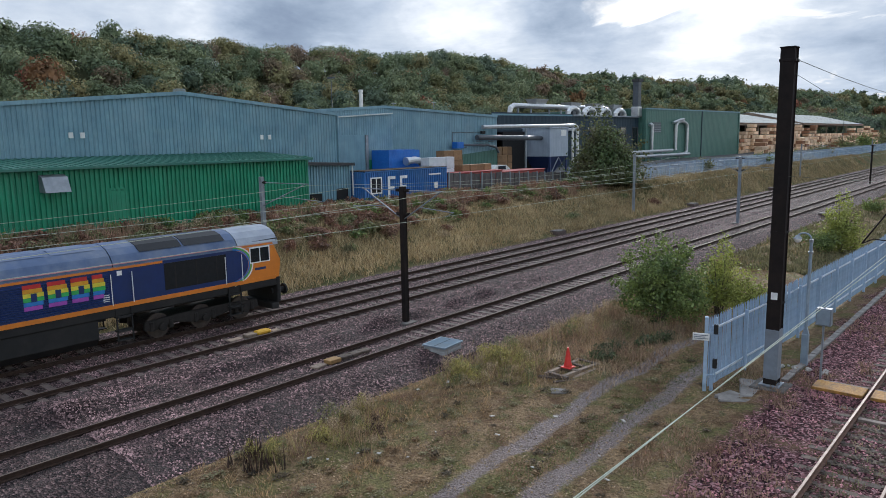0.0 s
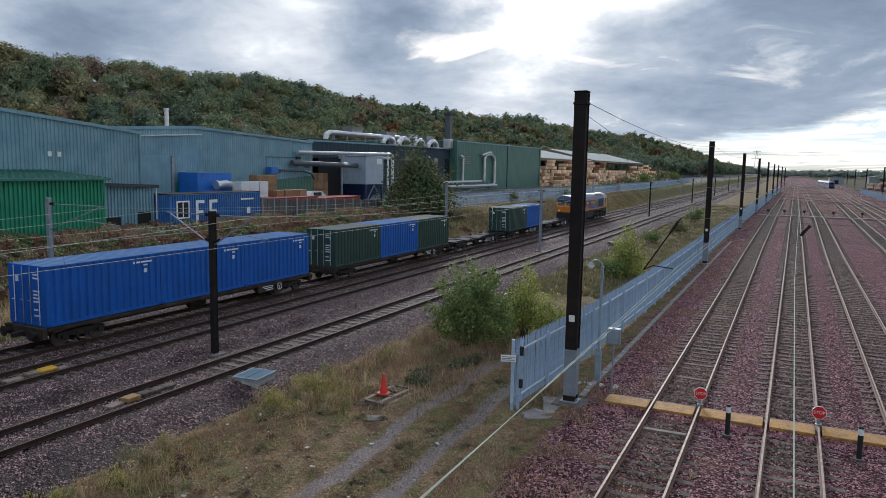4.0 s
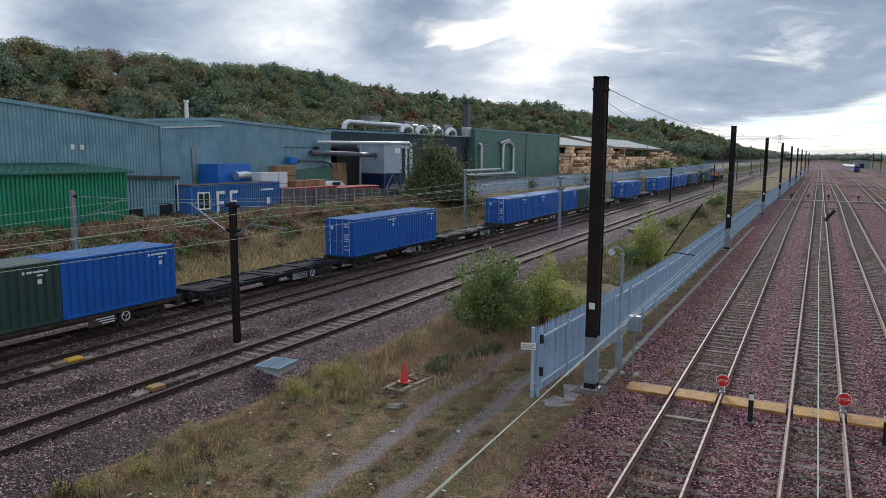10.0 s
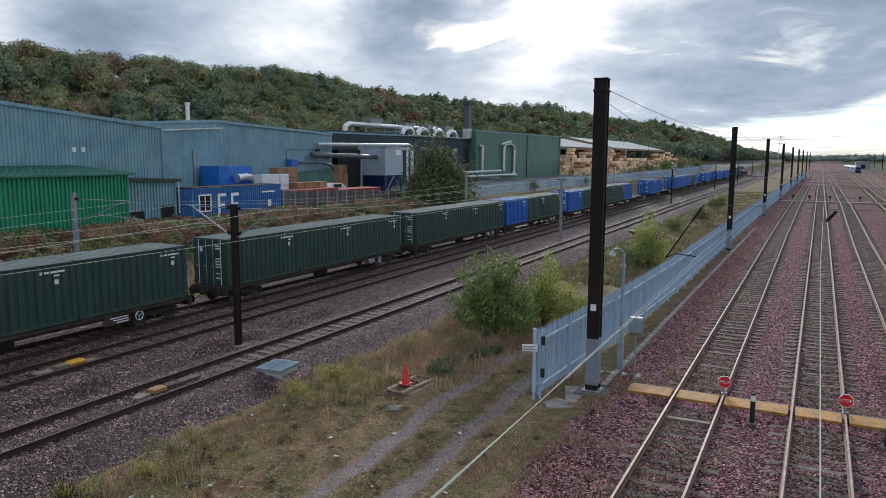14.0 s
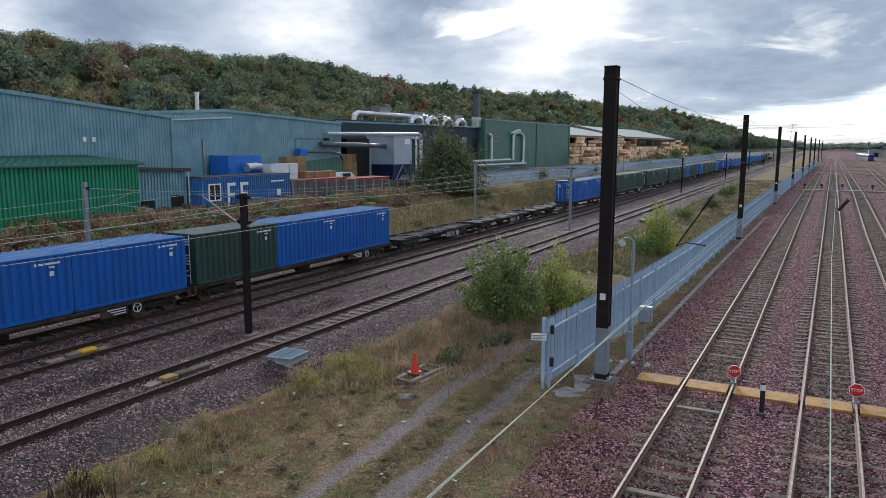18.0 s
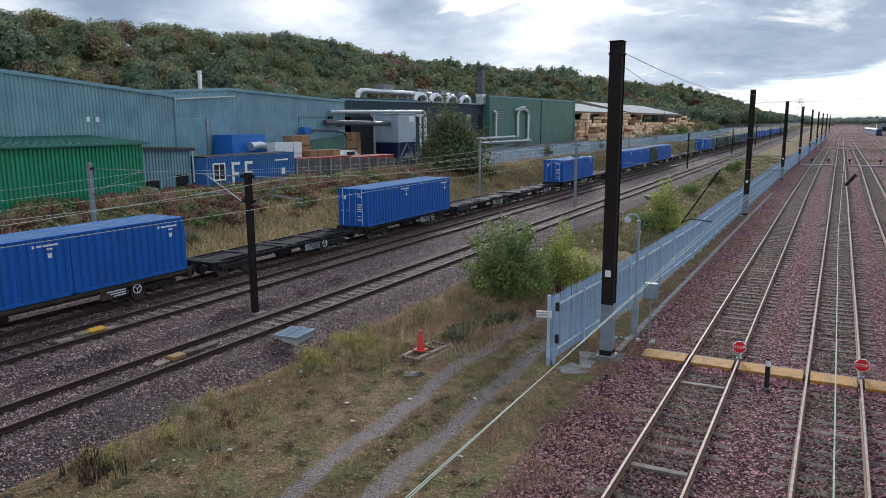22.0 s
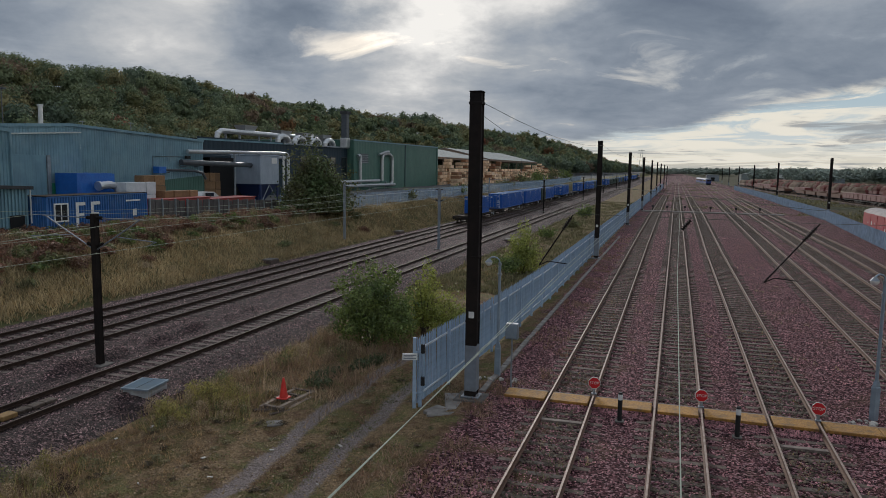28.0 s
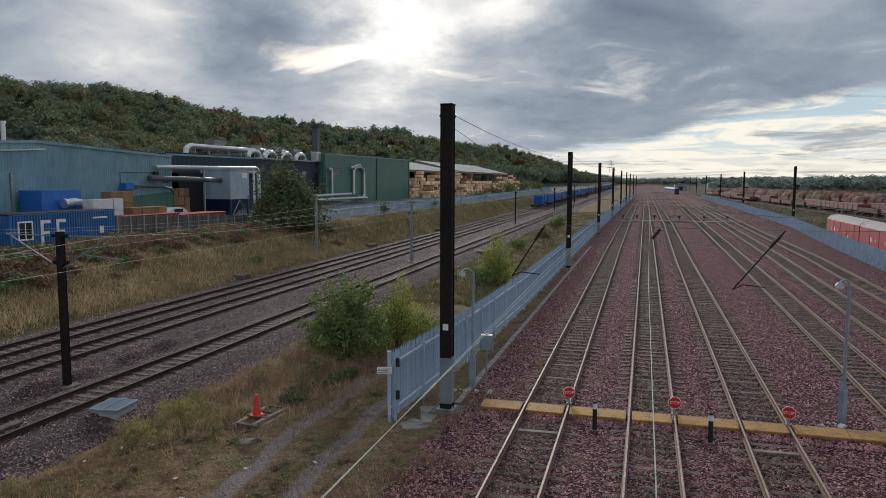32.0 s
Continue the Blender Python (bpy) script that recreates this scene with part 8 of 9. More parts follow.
# ---- bushes, brambles and grass ----
BARK = mat("grey_brown_bark", (0.10, 0.08, 0.062), (0.06, 0.048, 0.04), rough=0.9, scale=8, bump=0.5)
BUSH_GREEN = mat("bush_leaves", (0.21, 0.255, 0.065), (0.065, 0.11, 0.035), rough=0.6, scale=0.9, isle=0.5, trans=0.3, coords="World")
BUSH_LIME = mat("lime_leaves", (0.33, 0.34, 0.075), (0.22, 0.26, 0.065), rough=0.6, scale=0.9, isle=0.45, trans=0.35, coords="World")
BRAMBLE = mat("bramble_leaves", (0.17, 0.20, 0.075), (0.15, 0.125, 0.065), rough=0.65, scale=0.5, isle=0.5, trans=0.25, coords="World")
WILLOW = mat("red_willowherb", (0.26, 0.145, 0.095), (0.36, 0.25, 0.165), rough=0.8, scale=0.8, isle=0.45, trans=0.2, coords="World")
STRAW = mat("dry_straw_grass", (0.52, 0.42, 0.225), (0.36, 0.285, 0.145), rough=0.8, scale=0.5, isle=0.4, trans=0.25, coords="World")
TWIGGY = mat("dead_stalks", (0.46, 0.329, 0.198), (0.24, 0.155, 0.09), rough=0.8, scale=0.6, isle=0.5, trans=0.15, coords="World")
BANKGRASS = mat("bank_straw", (0.56, 0.43, 0.245), (0.26, 0.205, 0.105), rough=0.8, scale=0.22, isle=0.45, trans=0.25, coords="World")
OLIVE = mat("olive_rough_grass", (0.25, 0.215, 0.11), (0.13, 0.125, 0.06), rough=0.8, scale=0.3, isle=0.45, trans=0.2, coords="World")
HAY = mat("brown_hay_grass", (0.52, 0.339, 0.18), (0.25, 0.163, 0.0738), rough=0.8, scale=0.7, isle=0.5, trans=0.2, coords="World")
MOSS = mat("green_turf", (0.155, 0.165, 0.06), (0.105, 0.12, 0.045), rough=0.8, scale=0.7, isle=0.45, trans=0.2, coords="World")
SWARD = mat("green_grass", (0.224, 0.166, 0.0718), (0.428, 0.285, 0.147), rough=0.75, scale=0.5, isle=0.45, trans=0.25, coords="World")
DEAD = mat("dead_dock_stalks", (0.075, 0.042, 0.028), (0.035, 0.021, 0.015), rough=0.9, scale=3, isle=0.3)
TREE_LEAF = mat("roadside_tree_leaves", (0.08, 0.13, 0.045), (0.125, 0.105, 0.045), rough=0.65, scale=0.25, isle=0.5, trans=0.25, coords="World")


def bush(name, label, x, y, r, h, leaf, n, seed, size, shape=16, low=0.0, cone=0.0, cat="bush"):
    """Stems from the ground and a crown of many small leaves."""
    rng = np.random.default_rng(seed)
    z = float(ground_z(x, y))
    t = thing(name, label, cat, at=pose(x, y, z))
    st = Mesh()
    for i in range(7):
        a = 2 * math.pi * i / 7 + rng.uniform(-0.3, 0.3)
        d = r * rng.uniform(0.25, 0.65)
        top = h * rng.uniform(0.55, 0.9)
        p0 = Vector((0.1 * math.cos(a), 0.1 * math.sin(a), -0.1))
        p1 = Vector((d * 0.35 * math.cos(a), d * 0.35 * math.sin(a), top * 0.4))
        p2 = Vector((d * math.cos(a), d * math.sin(a), top))
        st.tube(p0, p1, 0.035 * h / 3, 0.022 * h / 3, 6).tube(p1, p2, 0.022 * h / 3, 0.008, 5)
        for k in range(2):
            b = a + rng.uniform(-0.9, 0.9)
            q = p1.lerp(p2, 0.3 + 0.3 * k)
            st.tube(q, q + Vector((math.cos(b) * r * 0.3, math.sin(b) * r * 0.3, h * 0.14)), 0.012 * h / 3, 0.005, 4)
    part("stem", st, BARK, t)
    q = leaf_cloud(rng, n, size, shape)
    c = q.mean(1, keepdims=True)
    blade = (q - c) * (0.65 * r + 0.175 * h)
    # ragged shoots standing out of the crown
    k = n // 4 if cat == "bush" else n // 14
    d = rng.normal(0, 1, (46, 3))
    d[:, 2] = np.abs(d[:, 2]) * 1.1
    d /= np.linalg.norm(d, axis=1)[:, None]
    c[:k, 0] = d[rng.integers(0, 46, k)] * rng.uniform(0.55, 1.16, (k, 1)) + rng.normal(0, 0.055, (k, 3))
    w = np.ones_like(c[..., 2:])
    if cone:
        w = 1 - cone * np.clip((c[..., 2:] + 0.5) / 1.5, 0, 1)
    c = c * np.concatenate([r * w, r * w, np.full_like(w, h * (0.56 - low / 2))], -1)
    c[..., 2] += h * (0.44 + low / 2)
    q = c + blade
    q[..., 2] = np.maximum(q[..., 2], 0.02)
    f = np.arange(q.shape[0] * 4).reshape(-1, 4)
    part("crown", raw_mesh("crown", q.reshape(-1, 3), f, leaf), None, t)
    return t


bush("bush", "dense rounded green bush beside the palisade fence", -12.8, 29.8, 2.55, 3.85, BUSH_GREEN, 15000, 3, 0.021, 17, low=-0.15, cone=0.3)
bush("bush", "yellow-green leafy sapling bush next to the fence", -11.15, 32.6, 1.35, 3.5, BUSH_LIME, 5200, 4, 0.03, 12, cone=0.45, low=-0.25)
bush("bush", "small yellowing bush close to the fence", -10.1, 33.6, 1.15, 2.3, BUSH_LIME, 3200, 5, 0.034, 10, low=-0.2)
bush("bush", "bright green sapling thicket further down the verge", -10.9, 56.0, 1.9, 3.9, BUSH_LIME, 5600, 6, 0.03, 14, cone=0.5, low=-0.4)
bush("bush", "low green thicket at the sapling's foot", -11.9, 54.0, 1.4, 1.9, BUSH_GREEN, 2200, 7, 0.038, 10)
bush("tree", "bushy dark green tree turning brown at its top", -41.4, 79.0, 5.7, 9.2, TREE_LEAF, 30000, 8, 0.023, 60, cone=0.35, low=-0.75, cat="tree")
for i, (x, y, r, h) in enumerate(((-38.5, 104, 1.6, 2.2), (-38.0, 131, 1.8, 2.4), (-39.5, 118, 1.3, 1.8), (-40, 150, 2.2, 2.8), (-39, 176, 2.5, 3.2), (-13.5, 84, 1.3, 1.6), (-12.2, 97, 1.6, 2.0), (-13.0, 121, 1.8, 2.4), (-41, 210, 3.0, 4.5), (-42, 240, 3.2, 5.0), (-43, 275, 3.5, 6.0), (-42, 305, 3.5, 5.5))):
    bush("bush", "scrubby bush on the railway bank", x, y, r, h, BUSH_GREEN if i % 2 else BRAMBLE, 1100, 30 + i, 0.06, 10)


def scatter(name, label, cat, material, pts, hmin, hmax, wmin, wmax, lean, seed, per=1):
    """Upright blades standing on the ground, as one piece of stuff."""
    rng = np.random.default_rng(seed)
    n = len(pts)
    x, y = pts[:, 0], pts[:, 1]
    z = np.maximum(ground_z(x, y), np.where((x > -33) & (x < -16.3), ballast_z(x, y), -9)) - 0.02
    h = rng.uniform(hmin, hmax, n) * rng.uniform(0.7, 1.0, n)
    w = rng.uniform(wmin, wmax, n)
    a = rng.uniform(0, 2 * np.pi, n)
    w = w * 1.3
    l = rng.normal(0, lean, (n, 2)) * h[:, None]
    b0 = np.stack([x - np.cos(a) * w, y - np.sin(a) * w, z], 1)
    b1 = np.stack([x + np.cos(a) * w, y + np.sin(a) * w, z], 1)
    t0 = np.stack([x + l[:, 0], y + l[:, 1], z + h], 1)
    v = np.stack([b0, b1, t0], 1).reshape(-1, 3)
    return tagged(new(name, raw_mesh(name, v, np.arange(3 * n).reshape(-1, 3), material)), label, cat, kind="stuff")


def tufts(rng, n_tufts, per, x0, x1, y0, y1, spread, keep=None, power=1.0):
    c = np.stack([rng.uniform(x0, x1, n_tufts), y0 + (y1 - y0) * rng.uniform(0, 1, n_tufts) ** power], 1)
    if keep is not None:
        c = c[keep(c[:, 0], c[:, 1])]
    p = np.repeat(c, per, 0)
    return p + rng.normal(0, spread, p.shape)


def off_path(x, y):
    k = np.ones(len(x), bool)
    for r in RUTS:
        k &= np.abs(x - r - rut_shift(y)) > 0.30
    return k & ((x < -8.2) | (y < 21.5) | (x < -8.0))


def build_grass():
    rng = np.random.default_rng(21)
    # short sward over the verge
    p = tufts(rng, 13000, 8, -16.6, -6.4, 7, 48, 0.07, off_path, 1.3)
    scatter("verge_grass", "short dry and green grass covering the verge", "grass", SWARD, p, 0.02, 0.075, 0.007, 0.016, 0.9, 1)
    p = tufts(rng, 3600, 7, -16.7, -12.4, 9, 60, 0.10, None, 1.3)
    patch = (wiggle(p[:, 0], p[:, 1], 0.8, 0.9) + 0.35 * wiggle(p[:, 0], p[:, 1], 2.1, 0.2)) > 0.05
    scatter("straw_grass", "tall straw-coloured grass standing on the verge", "grass", HAY, p[patch], 0.08, 0.28, 0.004, 0.009, 0.6, 2)
    p = tufts(rng, 6500, 7, -16.4, -6.8, 7, 40, 0.09, off_path, 1.3)
    patch = (wiggle(p[:, 0], p[:, 1], 0.9, 2.2) + 0.5 * wiggle(p[:, 0], p[:, 1], 2.6, 1.2)) > 0.25
    scatter("turf", "patches of green turf on the verge", "grass", MOSS, p[patch], 0.02, 0.09, 0.007, 0.016, 0.8, 16)
    p = tufts(rng, 1500, 7, -9.75, -8.9, 7, 40, 0.12, None, 1.3)
    scatter("turf", "green strip of turf between the wheel ruts", "grass", MOSS, p, 0.03, 0.12, 0.007, 0.016, 0.6, 17)
    p = tufts(rng, 900, 10, -8.0, -5.2, 9, 26, 0.16, None, 1.2)
    patch = wiggle(p[:, 0], p[:, 1], 1.1, 0.1) > 0.1
    scatter("yard_weeds", "rose-brown weeds where the yard meets the verge", "weeds", WILLOW, p[patch], 0.05, 0.28, 0.006, 0.014, 0.45, 18)
    # beyond
    p = tufts(rng, 5200, 6, -16.8, -7.6, 46, 190, 0.25, None, 1.6)
    scatter("far_verge_grass", "dry grass along the fence further down the line", "grass", OLIVE, p, 0.12, 0.42, 0.02, 0.05, 0.35, 4)
    # scrub round the bush's foot
    p = tufts(rng, 240, 14, -16.0, -10.6, 23.0, 34, 0.22)
    scatter("willowherb", "reddish brown willowherb and dead stems round the bush", "weeds", WILLOW, p, 0.25, 0.8, 0.005, 0.013, 0.45, 5)
    p = tufts(rng, 300, 14, -16.2, -10.8, 20.0, 34, 0.24)
    scatter("straw_grass", "pale dead stalks tangled round the bush", "grass", TWIGGY, p, 0.2, 0.7, 0.004, 0.011, 0.5, 15)
    # bank: pale tall grass
    p = tufts(rng, 15000, 7, -40.5, -33.0, 10, 190, 0.22, None, 1.5)
    scatter("bank_grass", "tall pale straw grass on the railway bank", "grass", BANKGRASS, p, 0.18, 0.6, 0.012, 0.028, 0.4, 6)
    p = tufts(rng, 5200, 7, -41.0, -33.0, 10, 200, 0.25, None, 1.5)
    scatter("bank_sward", "green grass among straw on the railway bank", "grass", SWARD, p, 0.2, 0.5, 0.015, 0.035, 0.3, 7)
    # brambles and willowherb below the works
    p = tufts(rng, 1500, 16, -44.6, -39.5, 8, 80, 0.3, None)
    keep = wiggle(p[:, 0], p[:, 1], 0.5, 1.0) > 0.25
    scatter("willowherb", "rust-red willowherb and dead stalks along the works fence", "weeds", WILLOW, p[keep], 0.4, 1.25, 0.012, 0.035, 0.25, 8)
    # rough growth among the storage sidings and at the yard's far end
    p = tufts(rng, 5200, 6, 29, 92, 75, 380, 0.5, lambda x, y: x > 29.5, 1.3)
    patch = wiggle(p[:, 0], p[:, 1], 0.12, 0.8) > -0.2
    scatter("scrub_grass", "rough brown and green growth among the storage sidings", "grass", OLIVE, p[patch], 0.25, 0.9, 0.06, 0.16, 0.4, 61)
    p = tufts(rng, 2600, 6, -3, 27, 150, 520, 0.5, None, 1.2)
    patch = wiggle(p[:, 0], p[:, 1], 0.16, 2.8) > 0.35
    scatter("scrub_grass", "low weeds spreading over the far end of the yard", "weeds", OLIVE, p[patch], 0.08, 0.35, 0.06, 0.15, 0.5, 62)
    # yard weeds
    p = tufts(rng, 1500, 8, -6.3, -3.9, 10, 90, 0.12, None, 1.5)
    patch = wiggle(p[:, 0], p[:, 1], 0.9, 0.4) > 0.0
    scatter("yard_weeds", "sparse reddish weeds along the yard's edge", "weeds", WILLOW, p[patch], 0.05, 0.3, 0.007, 0.018, 0.4, 9)
    p = tufts(rng, 900, 8, -5, 9, 10, 70, 0.10, None, 1.5)
    patch = wiggle(p[:, 0], p[:, 1], 0.7, 3.4) > 0.75
    scatter("yard_weeds", "straw weeds sprouting between the yard sleepers", "weeds", STRAW, p[patch], 0.04, 0.22, 0.007, 0.015, 0.4, 10)
    for pts, lo, hi, n, sd in ((YARD[0][0], 10, 21, 260, 51), (YARD[0][0], 24, 48, 160, 52), (YARD[1][0], 12, 34, 170, 53), (YARD[2][0], 14, 40, 110, 54)):
        c = np.stack([rng.uniform(-0.62, 0.62, n), rng.uniform(lo, hi, n)], 1)
        c = c[(np.sin(c[:, 1] * 1.1 + sd) + rng.normal(0, 0.5, n)) > 0.1]
        c[:, 0] += np.interp(c[:, 1], [q[1] for q in pts], [q[0] for q in pts])
        p = np.repeat(c, 9, 0)
        p = p + rng.normal(0, 0.08, p.shape)
        scatter("yard_weeds", "straw and green weeds growing between the siding's rails", "weeds", OLIVE if sd % 2 else SWARD, p, 0.04, 0.2, 0.006, 0.014, 0.6, sd)
    # dead dock stalks close by
    p = tufts(rng, 16, 8, -15.95, -14.8, 9.7, 10.6, 0.11)
    scatter("dock_stalks", "dark brown dead dock stalks by the ballast", "weeds", DEAD, p, 0.3, 0.85, 0.012, 0.028, 0.2, 11)


build_grass()


def mounds(name, label, material, spots, seed, leaf=0.06, count=420):
    """Tangled low growth: leaf sprays in lumpy heaps on the ground, as one piece of stuff."""
    rng = np.random.default_rng(seed)
    base = [leaf_cloud(rng, int(count * 0.85), leaf * 1.3, 12, 0.8)[:, :3] for _ in range(4)]
    quads = []
    for x, y, r, h in spots:
        q = base[rng.integers(0, 4)]
        a = rng.uniform(0, 6.28)
        q = np.stack([q[..., 0] * math.cos(a) - q[..., 1] * math.sin(a), q[..., 0] * math.sin(a) + q[..., 1] * math.cos(a), q[..., 2]], -1)
        q = q * np.array([r, r * rng.uniform(0.8, 1.2), h])
        quads.append(q + np.array([x, y, float(ground_z(x, y)) + h * 0.3]))
    v = np.concatenate(quads).reshape(-1, 3)
    tagged(new(name, raw_mesh(name, v, np.arange(len(v)).reshape(-1, 3), material)), label, name, kind="stuff")


RUSSET = mat("russet_bramble_leaves", (0.24, 0.115, 0.07), (0.15, 0.085, 0.055), rough=0.65, scale=0.5, isle=0.5, trans=0.25, coords="World")
TWIG = mat("pale_dead_twigs", (0.50, 0.39, 0.24), (0.27, 0.20, 0.13), rough=0.8, scale=0.6, isle=0.45, trans=0.2, coords="World")


def bramble_bank():
    rng = np.random.default_rng(31)
    spots = {0: [], 1: [], 2: [], 3: []}
    for _ in range(1050):
        x, y = rng.uniform(-45.2, -35.0), rng.uniform(4, 84)
        if rng.uniform() > 0.05 + 0.95 * (x < -35.6 - 0.078 * max(0, y - 8) + 0.7 * math.sin(y * 0.7)):
            continue
        if x < -43.6 and 52 < y < 80:
            continue
        k = rng.choice(4, p=[0.32, 0.40, 0.16, 0.12])
        spots[k].append((x, y, rng.uniform(0.55, 1.2), rng.uniform(0.5, 1.05)))
    mounds("brambles", "tangled green brambles on the bank below the works", BRAMBLE, spots[0], 32, 0.075)
    mounds("brambles", "russet autumn brambles along the works fence", RUSSET, spots[1], 33, 0.075)
    mounds("brambles", "pale dead growth tangled along the works fence", TWIG, spots[2], 34, 0.04)
    mounds("brambles", "bright green nettles among the brambles", BUSH_GREEN, spots[3], 35, 0.075)


WEED_LIME = mat("yellowing_weed_leaves", (0.36, 0.315, 0.10), (0.22, 0.19, 0.07), rough=0.7, scale=0.9, isle=0.5, trans=0.3, coords="World")
SOIL_BROWN = mat("dark_withered_mat", (0.12, 0.088, 0.05), (0.06, 0.045, 0.028), rough=0.9, scale=0.9, isle=0.5, trans=0.15, coords="World")
HAY_DULL = mat("withered_tussock_grass", (0.281, 0.18, 0.0945), (0.146, 0.0902, 0.0495), rough=0.85, scale=0.9, isle=0.5, trans=0.2, coords="World")
BRAMBLE_DARK = mat("dark_bramble_leaves", (0.085, 0.11, 0.04), (0.05, 0.07, 0.028), rough=0.65, scale=0.5, isle=0.5, trans=0.2, coords="World")


def verge_growth():
    rng = np.random.default_rng(36)
    clumps = ((-15.4, 10.9, 0.9), (-14.9, 13.0, 1.0), (-15.5, 14.4, 1.0), (-14.4, 12.7, 0.7), (-15.6, 19.2, 1.1), (-14.9, 20.0, 1.0), (-14.2, 20.5, 0.9), (-15.4, 21.6, 1.1), (-13.6, 21.4, 0.6), (-14.7, 18.7, 0.9), (-14.1, 19.4, 0.8), (-13.5, 19.9, 0.7), (-14.6, 21.2, 0.9), (-15.6, 24.0, 1.0),
              (-14.8, 26.2, 1.2), (-13.9, 27.4, 1.2), (-13.2, 28.4, 1.1), (-15.6, 28.0, 1.0), (-12.2, 27.6, 0.9), (-11.3, 29.4, 0.8), (-15.8, 31.5, 1.0), (-15.9, 36.0, 1.0), (-14.9, 41.0, 1.2), (-15.5, 47.0, 1.2))
    lime, straw, brown = [], [], []
    for x, y, r in clumps:
        p = (0.42, 0.38, 0.20) if y < 24 else (0.12, 0.55, 0.33)
        for _ in range(6 if y < 24 else 4):
            dst = rng.choice(3, p=p)
            (lime, straw, brown)[dst].append((x + rng.normal(0, 0.45 * r), y + rng.normal(0, 0.5 * r), rng.uniform(0.3, 0.6) * r, rng.uniform(0.35, 0.8) * r))
    stalk = []
    for x, y, r in clumps:
        stalk.append(np.stack([x + rng.normal(0, 0.55 * r, 170), y + rng.normal(0, 0.6 * r, 170)], 1))
    stalk = np.concatenate(stalk)
    pick = rng.uniform(0, 1, len(stalk))
    scatter("straw_grass", "tall dry stalks standing in clumps on the verge", "grass", TWIGGY, stalk[pick < 0.5], 0.25, 0.85, 0.004, 0.009, 0.28, 71)
    scatter("straw_grass", "tall olive weed stems standing in clumps on the verge", "grass", WEED_LIME, stalk[pick > 0.68], 0.2, 0.75, 0.005, 0.012, 0.32, 72)
    scatter("willowherb", "brown seed stems standing in clumps on the verge", "weeds", WILLOW, stalk[(pick > 0.5) & (pick < 0.68)], 0.25, 0.8, 0.005, 0.011, 0.3, 73)
    tuss = []
    while len(tuss) < 420:
        x, y = rng.uniform(-16.4, -6.6), 7.5 + 34 * rng.uniform(0, 1) ** 1.3
        if all(abs(x - q - float(rut_shift(y))) > 0.42 for q in RUTS) and not (x > -8.2 and y > 21.5):
            tuss.append((x, y, rng.uniform(0.12, 0.34), rng.uniform(0.05, 0.16)))
    mounds("tussocks", "low brown tussocks of withered grass on the verge", HAY_DULL, tuss[:170], 74, 0.10, 130)
    mounds("tussocks", "low olive tussocks of grass on the verge", OLIVE, tuss[170:320], 75, 0.10, 130)
    mounds("tussocks", "dark matted tussocks on the verge", SOIL_BROWN, tuss[320:], 76, 0.10, 130)
    scrap = Mesh()
    for x, y in ((-16.6, 16.0), (-16.0, 15.2), (-15.6, 16.8), (-13.6, 12.2), (-13.2, 12.6), (-12.9, 14.6), (-14.4, 11.2), (-13.9, 11.4), (-12.2, 16.4), (-10.9, 17.9), (-9.3, 14.2), (-12.4, 12.9), (-16.3, 13.4), (-11.2, 15.3), (-8.4, 16.0), (-15.2, 17.9), (-9.0, 18.6), (-7.6, 14.9)):
        k = rng.uniform(0.018, 0.045)
        z = max(float(ground_z(x, y)), float(ballast_z(x, y)) if x < -16.2 else -9.0) + 0.05
        scrap.box(-k * 1.8, -k, -0.012, k * 1.8, k, 0.012, 0.004, pose(x, y, z, rng.uniform(-12, 12), rng.uniform(-12, 12), rng.uniform(0, 180)))
    tagged(new("litter", scrap.mesh("litter", LITTER)), "pale scraps of litter and stone scattered on the verge", "litter", kind="stuff")
    dark = [(x + rng.normal(0, 0.3), y + rng.normal(0, 0.35), rng.uniform(0.4, 0.7), rng.uniform(0.3, 0.5)) for x, y in ((-12.4, 23.8), (-12.9, 24.6), (-12.2, 25.2), (-12.0, 26.3), (-11.4, 27.2)) for _ in range(2)]
    mounds("weeds", "dark green brambles sprawling behind the cone", BRAMBLE_DARK, dark, 40, 0.07, 420)
    dead = [(-14.3 + rng.normal(0, 0.3), 13.75 + rng.normal(0, 0.25), rng.uniform(0.25, 0.4), rng.uniform(0.25, 0.4)) for _ in range(5)]
    mounds("weeds", "dark withered weeds beside the ballast", DEAD, dead, 41, 0.04, 300)
    mounds("weeds", "yellow-green leafy weeds on the verge", WEED_LIME, lime, 37, 0.046, 360)
    mounds("weeds", "pale dead weed heads on the verge", TWIG, straw, 38, 0.038, 420)
    mounds("weeds", "brown withered weeds on the verge", BRAMBLE, brown, 39, 0.045, 320)


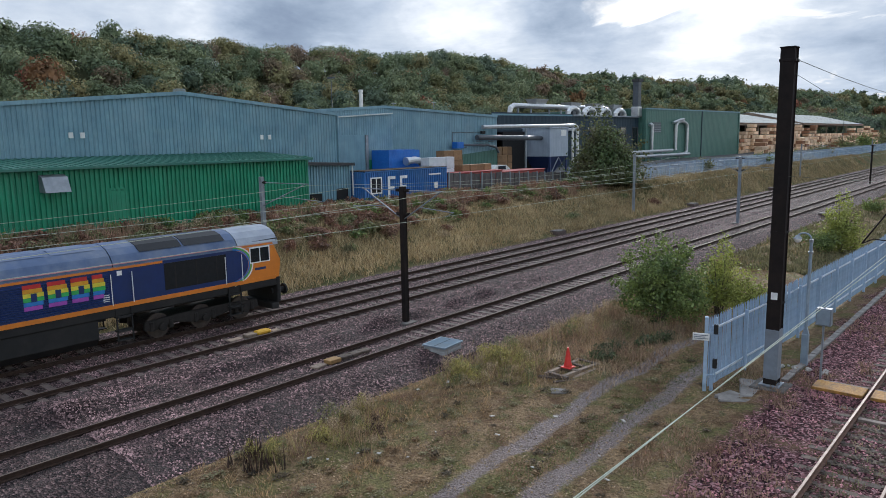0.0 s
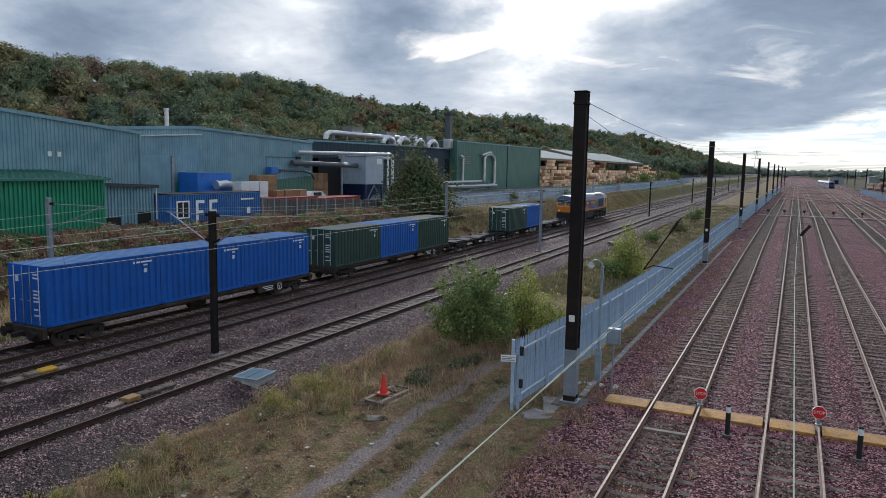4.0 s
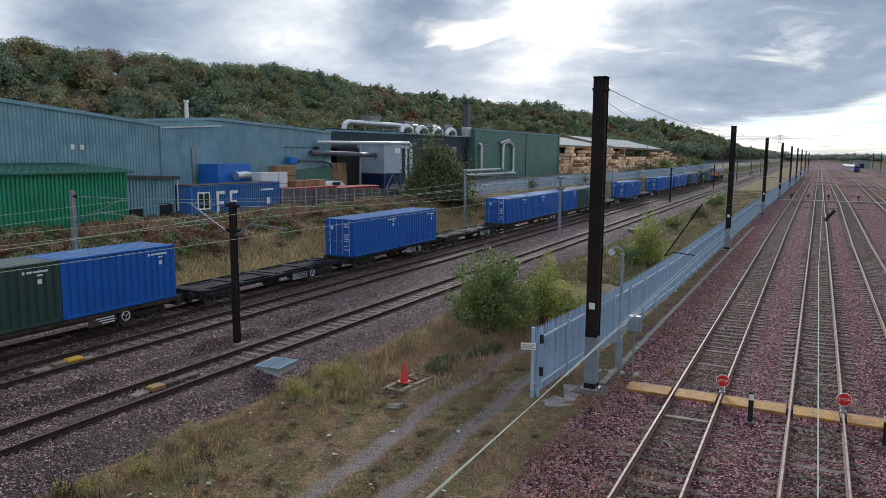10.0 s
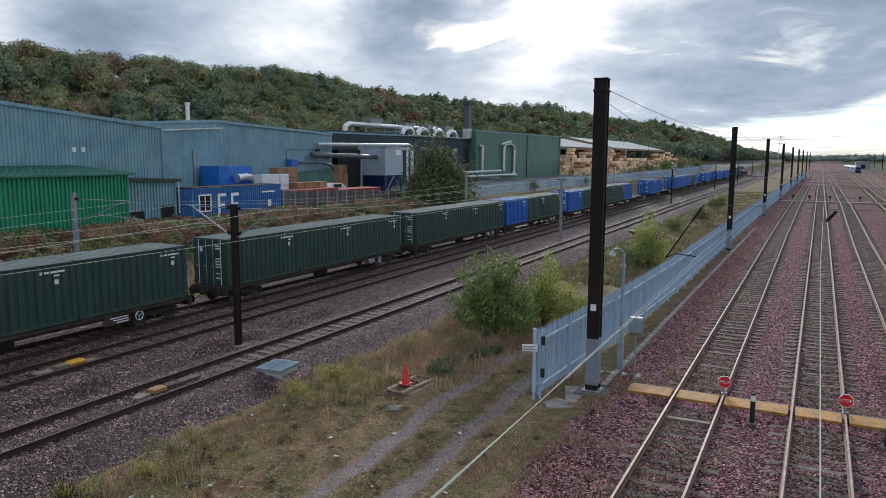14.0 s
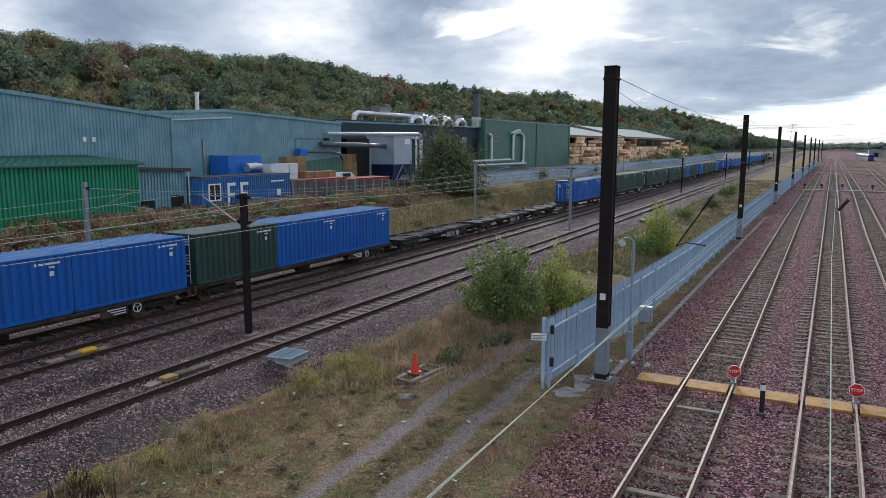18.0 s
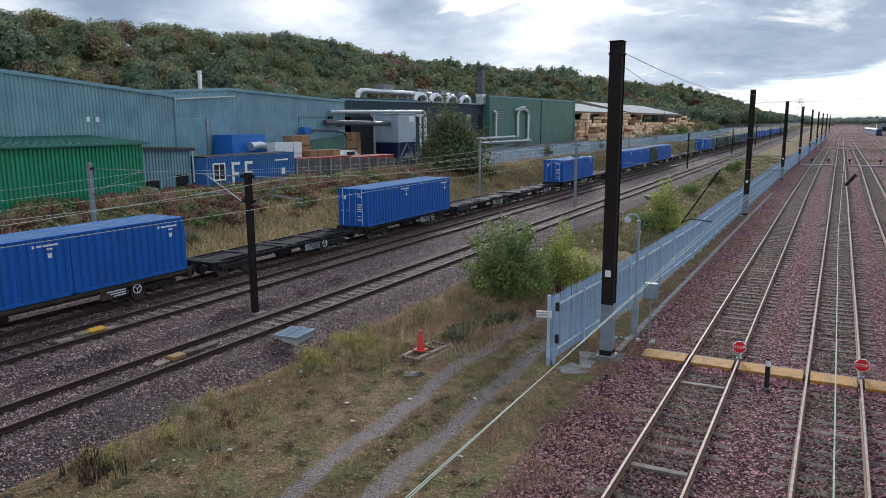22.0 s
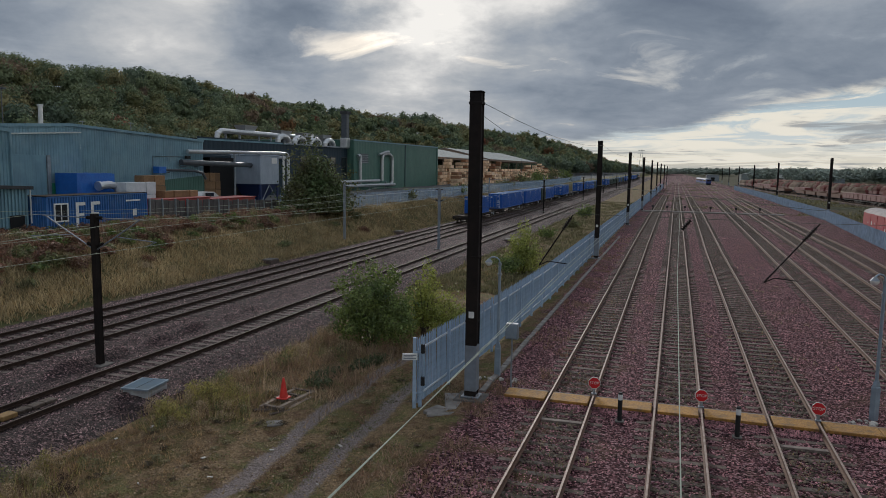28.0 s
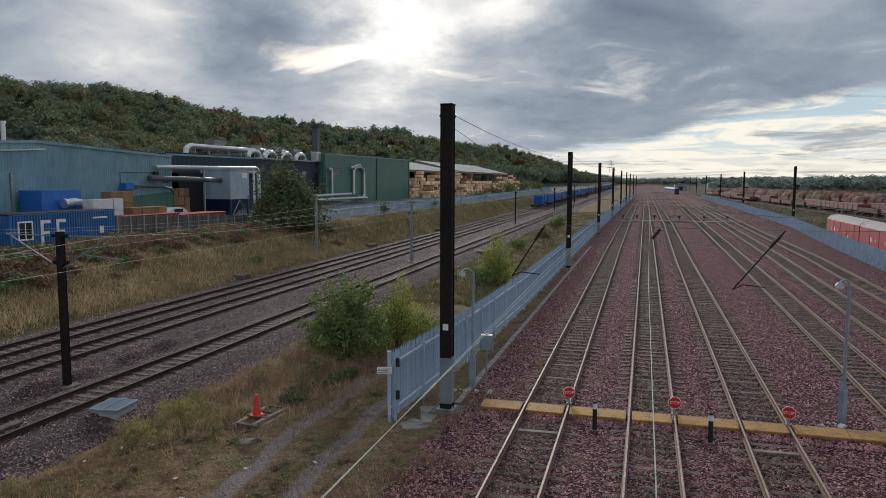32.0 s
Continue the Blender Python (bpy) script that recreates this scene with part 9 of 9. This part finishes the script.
def verge_litter():
    """Fallen leaves and bits lying on the short grass."""
    rng = np.random.default_rng(45)
    n = 9000
    x, y = rng.uniform(-16.2, -6.6, n), 7 + 33 * rng.uniform(0, 1, n) ** 1.4
    z = ground_z(x, y) + rng.uniform(0.02, 0.07, n)
    a = rng.uniform(0, 6.28, n)
    k = rng.uniform(0.012, 0.04, n)
    tilt = rng.normal(0, 0.35, (n, 2))
    off = [(np.cos(a + b) * k, np.sin(a + b) * k) for b in (0, 1.2, 3.14, 4.3)]
    v = np.stack([np.stack([x + u, y + w, z + u * tilt[:, 0] + w * tilt[:, 1]], 1) for u, w in off], 1).reshape(-1, 3)
    lit = mat("fallen_leaves", (0.30, 0.21, 0.12), (0.10, 0.06, 0.035), rough=0.8, scale=4, isle=0.7, coords="World")
    tagged(new("fallen_leaves", raw_mesh("fallen_leaves", v, np.arange(4 * n).reshape(-1, 4), lit)), "brown and pale leaf litter scattered over the verge", "leaves", kind="stuff")


bramble_bank()
verge_growth()
verge_litter()

# ---- loose stones lying on the ballast ----
def stones(name, label, material, x0, x1, y0, y1, n, height, seed, smin, smax):
    rng = np.random.default_rng(seed)
    x = rng.uniform(x0, x1, n)
    y = y0 + (y1 - y0) * rng.uniform(0, 1, n) ** 1.6
    z = height(x, y)
    oct_ = np.array([(1, 0, -0.4), (0, 1, -0.4), (-1, 0, -0.4), (0, -1, -0.4), (0, 0, 1)], float)
    v = oct_[None] * rng.uniform(0.55, 1.25, (n, 5, 1)) + rng.normal(0, 0.18, (n, 5, 3))
    s = rng.uniform(smin, smax, n)
    v = v * s[:, None, None] * np.array([1, 1, 0.75])
    a = rng.uniform(0, 6.28, n)
    c, d = np.cos(a)[:, None], np.sin(a)[:, None]
    v = np.stack([v[..., 0] * c - v[..., 1] * d, v[..., 0] * d + v[..., 1] * c, v[..., 2]], -1)
    v += np.stack([x, y, z + s * 0.25], -1)[:, None]
    f = np.array([(0, 1, 4), (1, 2, 4), (2, 3, 4), (3, 0, 4)])
    F = (f[None] + 5 * np.arange(n)[:, None, None]).reshape(-1, 3)
    tagged(new(name, raw_mesh(name, v.reshape(-1, 3), F, material)), label, "ballast stones", kind="stuff")


STONE_GREY = mat("loose_grey_stone", (0.37, 0.228, 0.222), (0.092, 0.055, 0.054), rough=0.9, scale=1.2, isle=0.85, coords="World")
STONE_PURPLE = mat("loose_purple_stone", (0.45, 0.21, 0.215), (0.115, 0.042, 0.048), rough=0.9, scale=1.2, isle=0.88, coords="World")
stones("ballast_stones", "loose grey stones on the main-line ballast", STONE_GREY, -24.4, -16.4, 8, 80, 40000, ballast_z, 41, 0.02, 0.046)
stones("ballast_stones", "loose grey stones between the further running lines", STONE_GREY, -32.6, -24.4, 10, 95, 26000, ballast_z, 42, 0.024, 0.05)
stones("ballast_stones", "loose purple stones covering the sidings", STONE_PURPLE, -6.2, 12.5, 10, 95, 62000, lambda x, y: np.full(len(x), -0.2), 43, 0.022, 0.048)
stones("ballast_stones", "purple stones heaped against the crossing boards", STONE_PURPLE, -5.4, 8.4, 23.85, 24.2, 4200, lambda x, y: -0.20 + 0.32 * (y - 23.85), 44, 0.022, 0.05)

# brown dust, chippings and weeds lodged between the yard rails
FILL = mat("brown_track_chippings", (0.145, 0.108, 0.073), (0.05, 0.036, 0.026), rough=0.95, scale=1.5, isle=0.7, coords="World")


def fill(seed):
    rng = np.random.default_rng(seed)
    xs, ys = [], []
    for k, (pts, y0, near_to) in enumerate(YARD[:5]):
        n = 5200
        y = max(10, y0) + 80 * rng.uniform(0, 1, n) ** 1.5
        keep = wiggle(y * 0.3 + 9 * k, y, 0.9, 0.4 * k) > -0.9
        x = np.interp(y, [p[1] for p in pts], [p[0] for p in pts]) + rng.uniform(-0.7, 0.7, n)
        xs.append(x[keep])
        ys.append(y[keep])
    return np.concatenate(xs), np.concatenate(ys)


def build_fill():
    x, y = fill(47)
    rng = np.random.default_rng(48)
    n = len(x)
    s = rng.uniform(0.025, 0.055, n)
    oct_ = np.array([(1, 0, -0.4), (0, 1, -0.4), (-1, 0, -0.4), (0, -1, -0.4), (0, 0, 1)], float)
    v = (oct_[None] * rng.uniform(0.6, 1.3, (n, 5, 1)) + rng.normal(0, 0.2, (n, 5, 3))) * s[:, None, None] * np.array([1.2, 1.2, 0.6])
    v += np.stack([x, y, np.full(n, -0.165)], -1)[:, None]
    f = np.array([(0, 1, 4), (1, 2, 4), (2, 3, 4), (3, 0, 4)])
    F = (f[None] + 5 * np.arange(n)[:, None, None]).reshape(-1, 3)
    tagged(new("track_chippings", raw_mesh("track_chippings", v.reshape(-1, 3), F, FILL)), "brown chippings lodged over the yard sleepers", "chippings", kind="stuff")


build_fill()


def motions():
    rows_t = [0, 2, 4, 6, 8, 10, 12, 14, 16, 18, 20, 22, 24, 26, 28, 30, 32]
    for ob, s in TRAIN:
        walk(ob, [(t, pose(TRAIN_X, lead(t) - s, 0)) for t in rows_t])


motions()
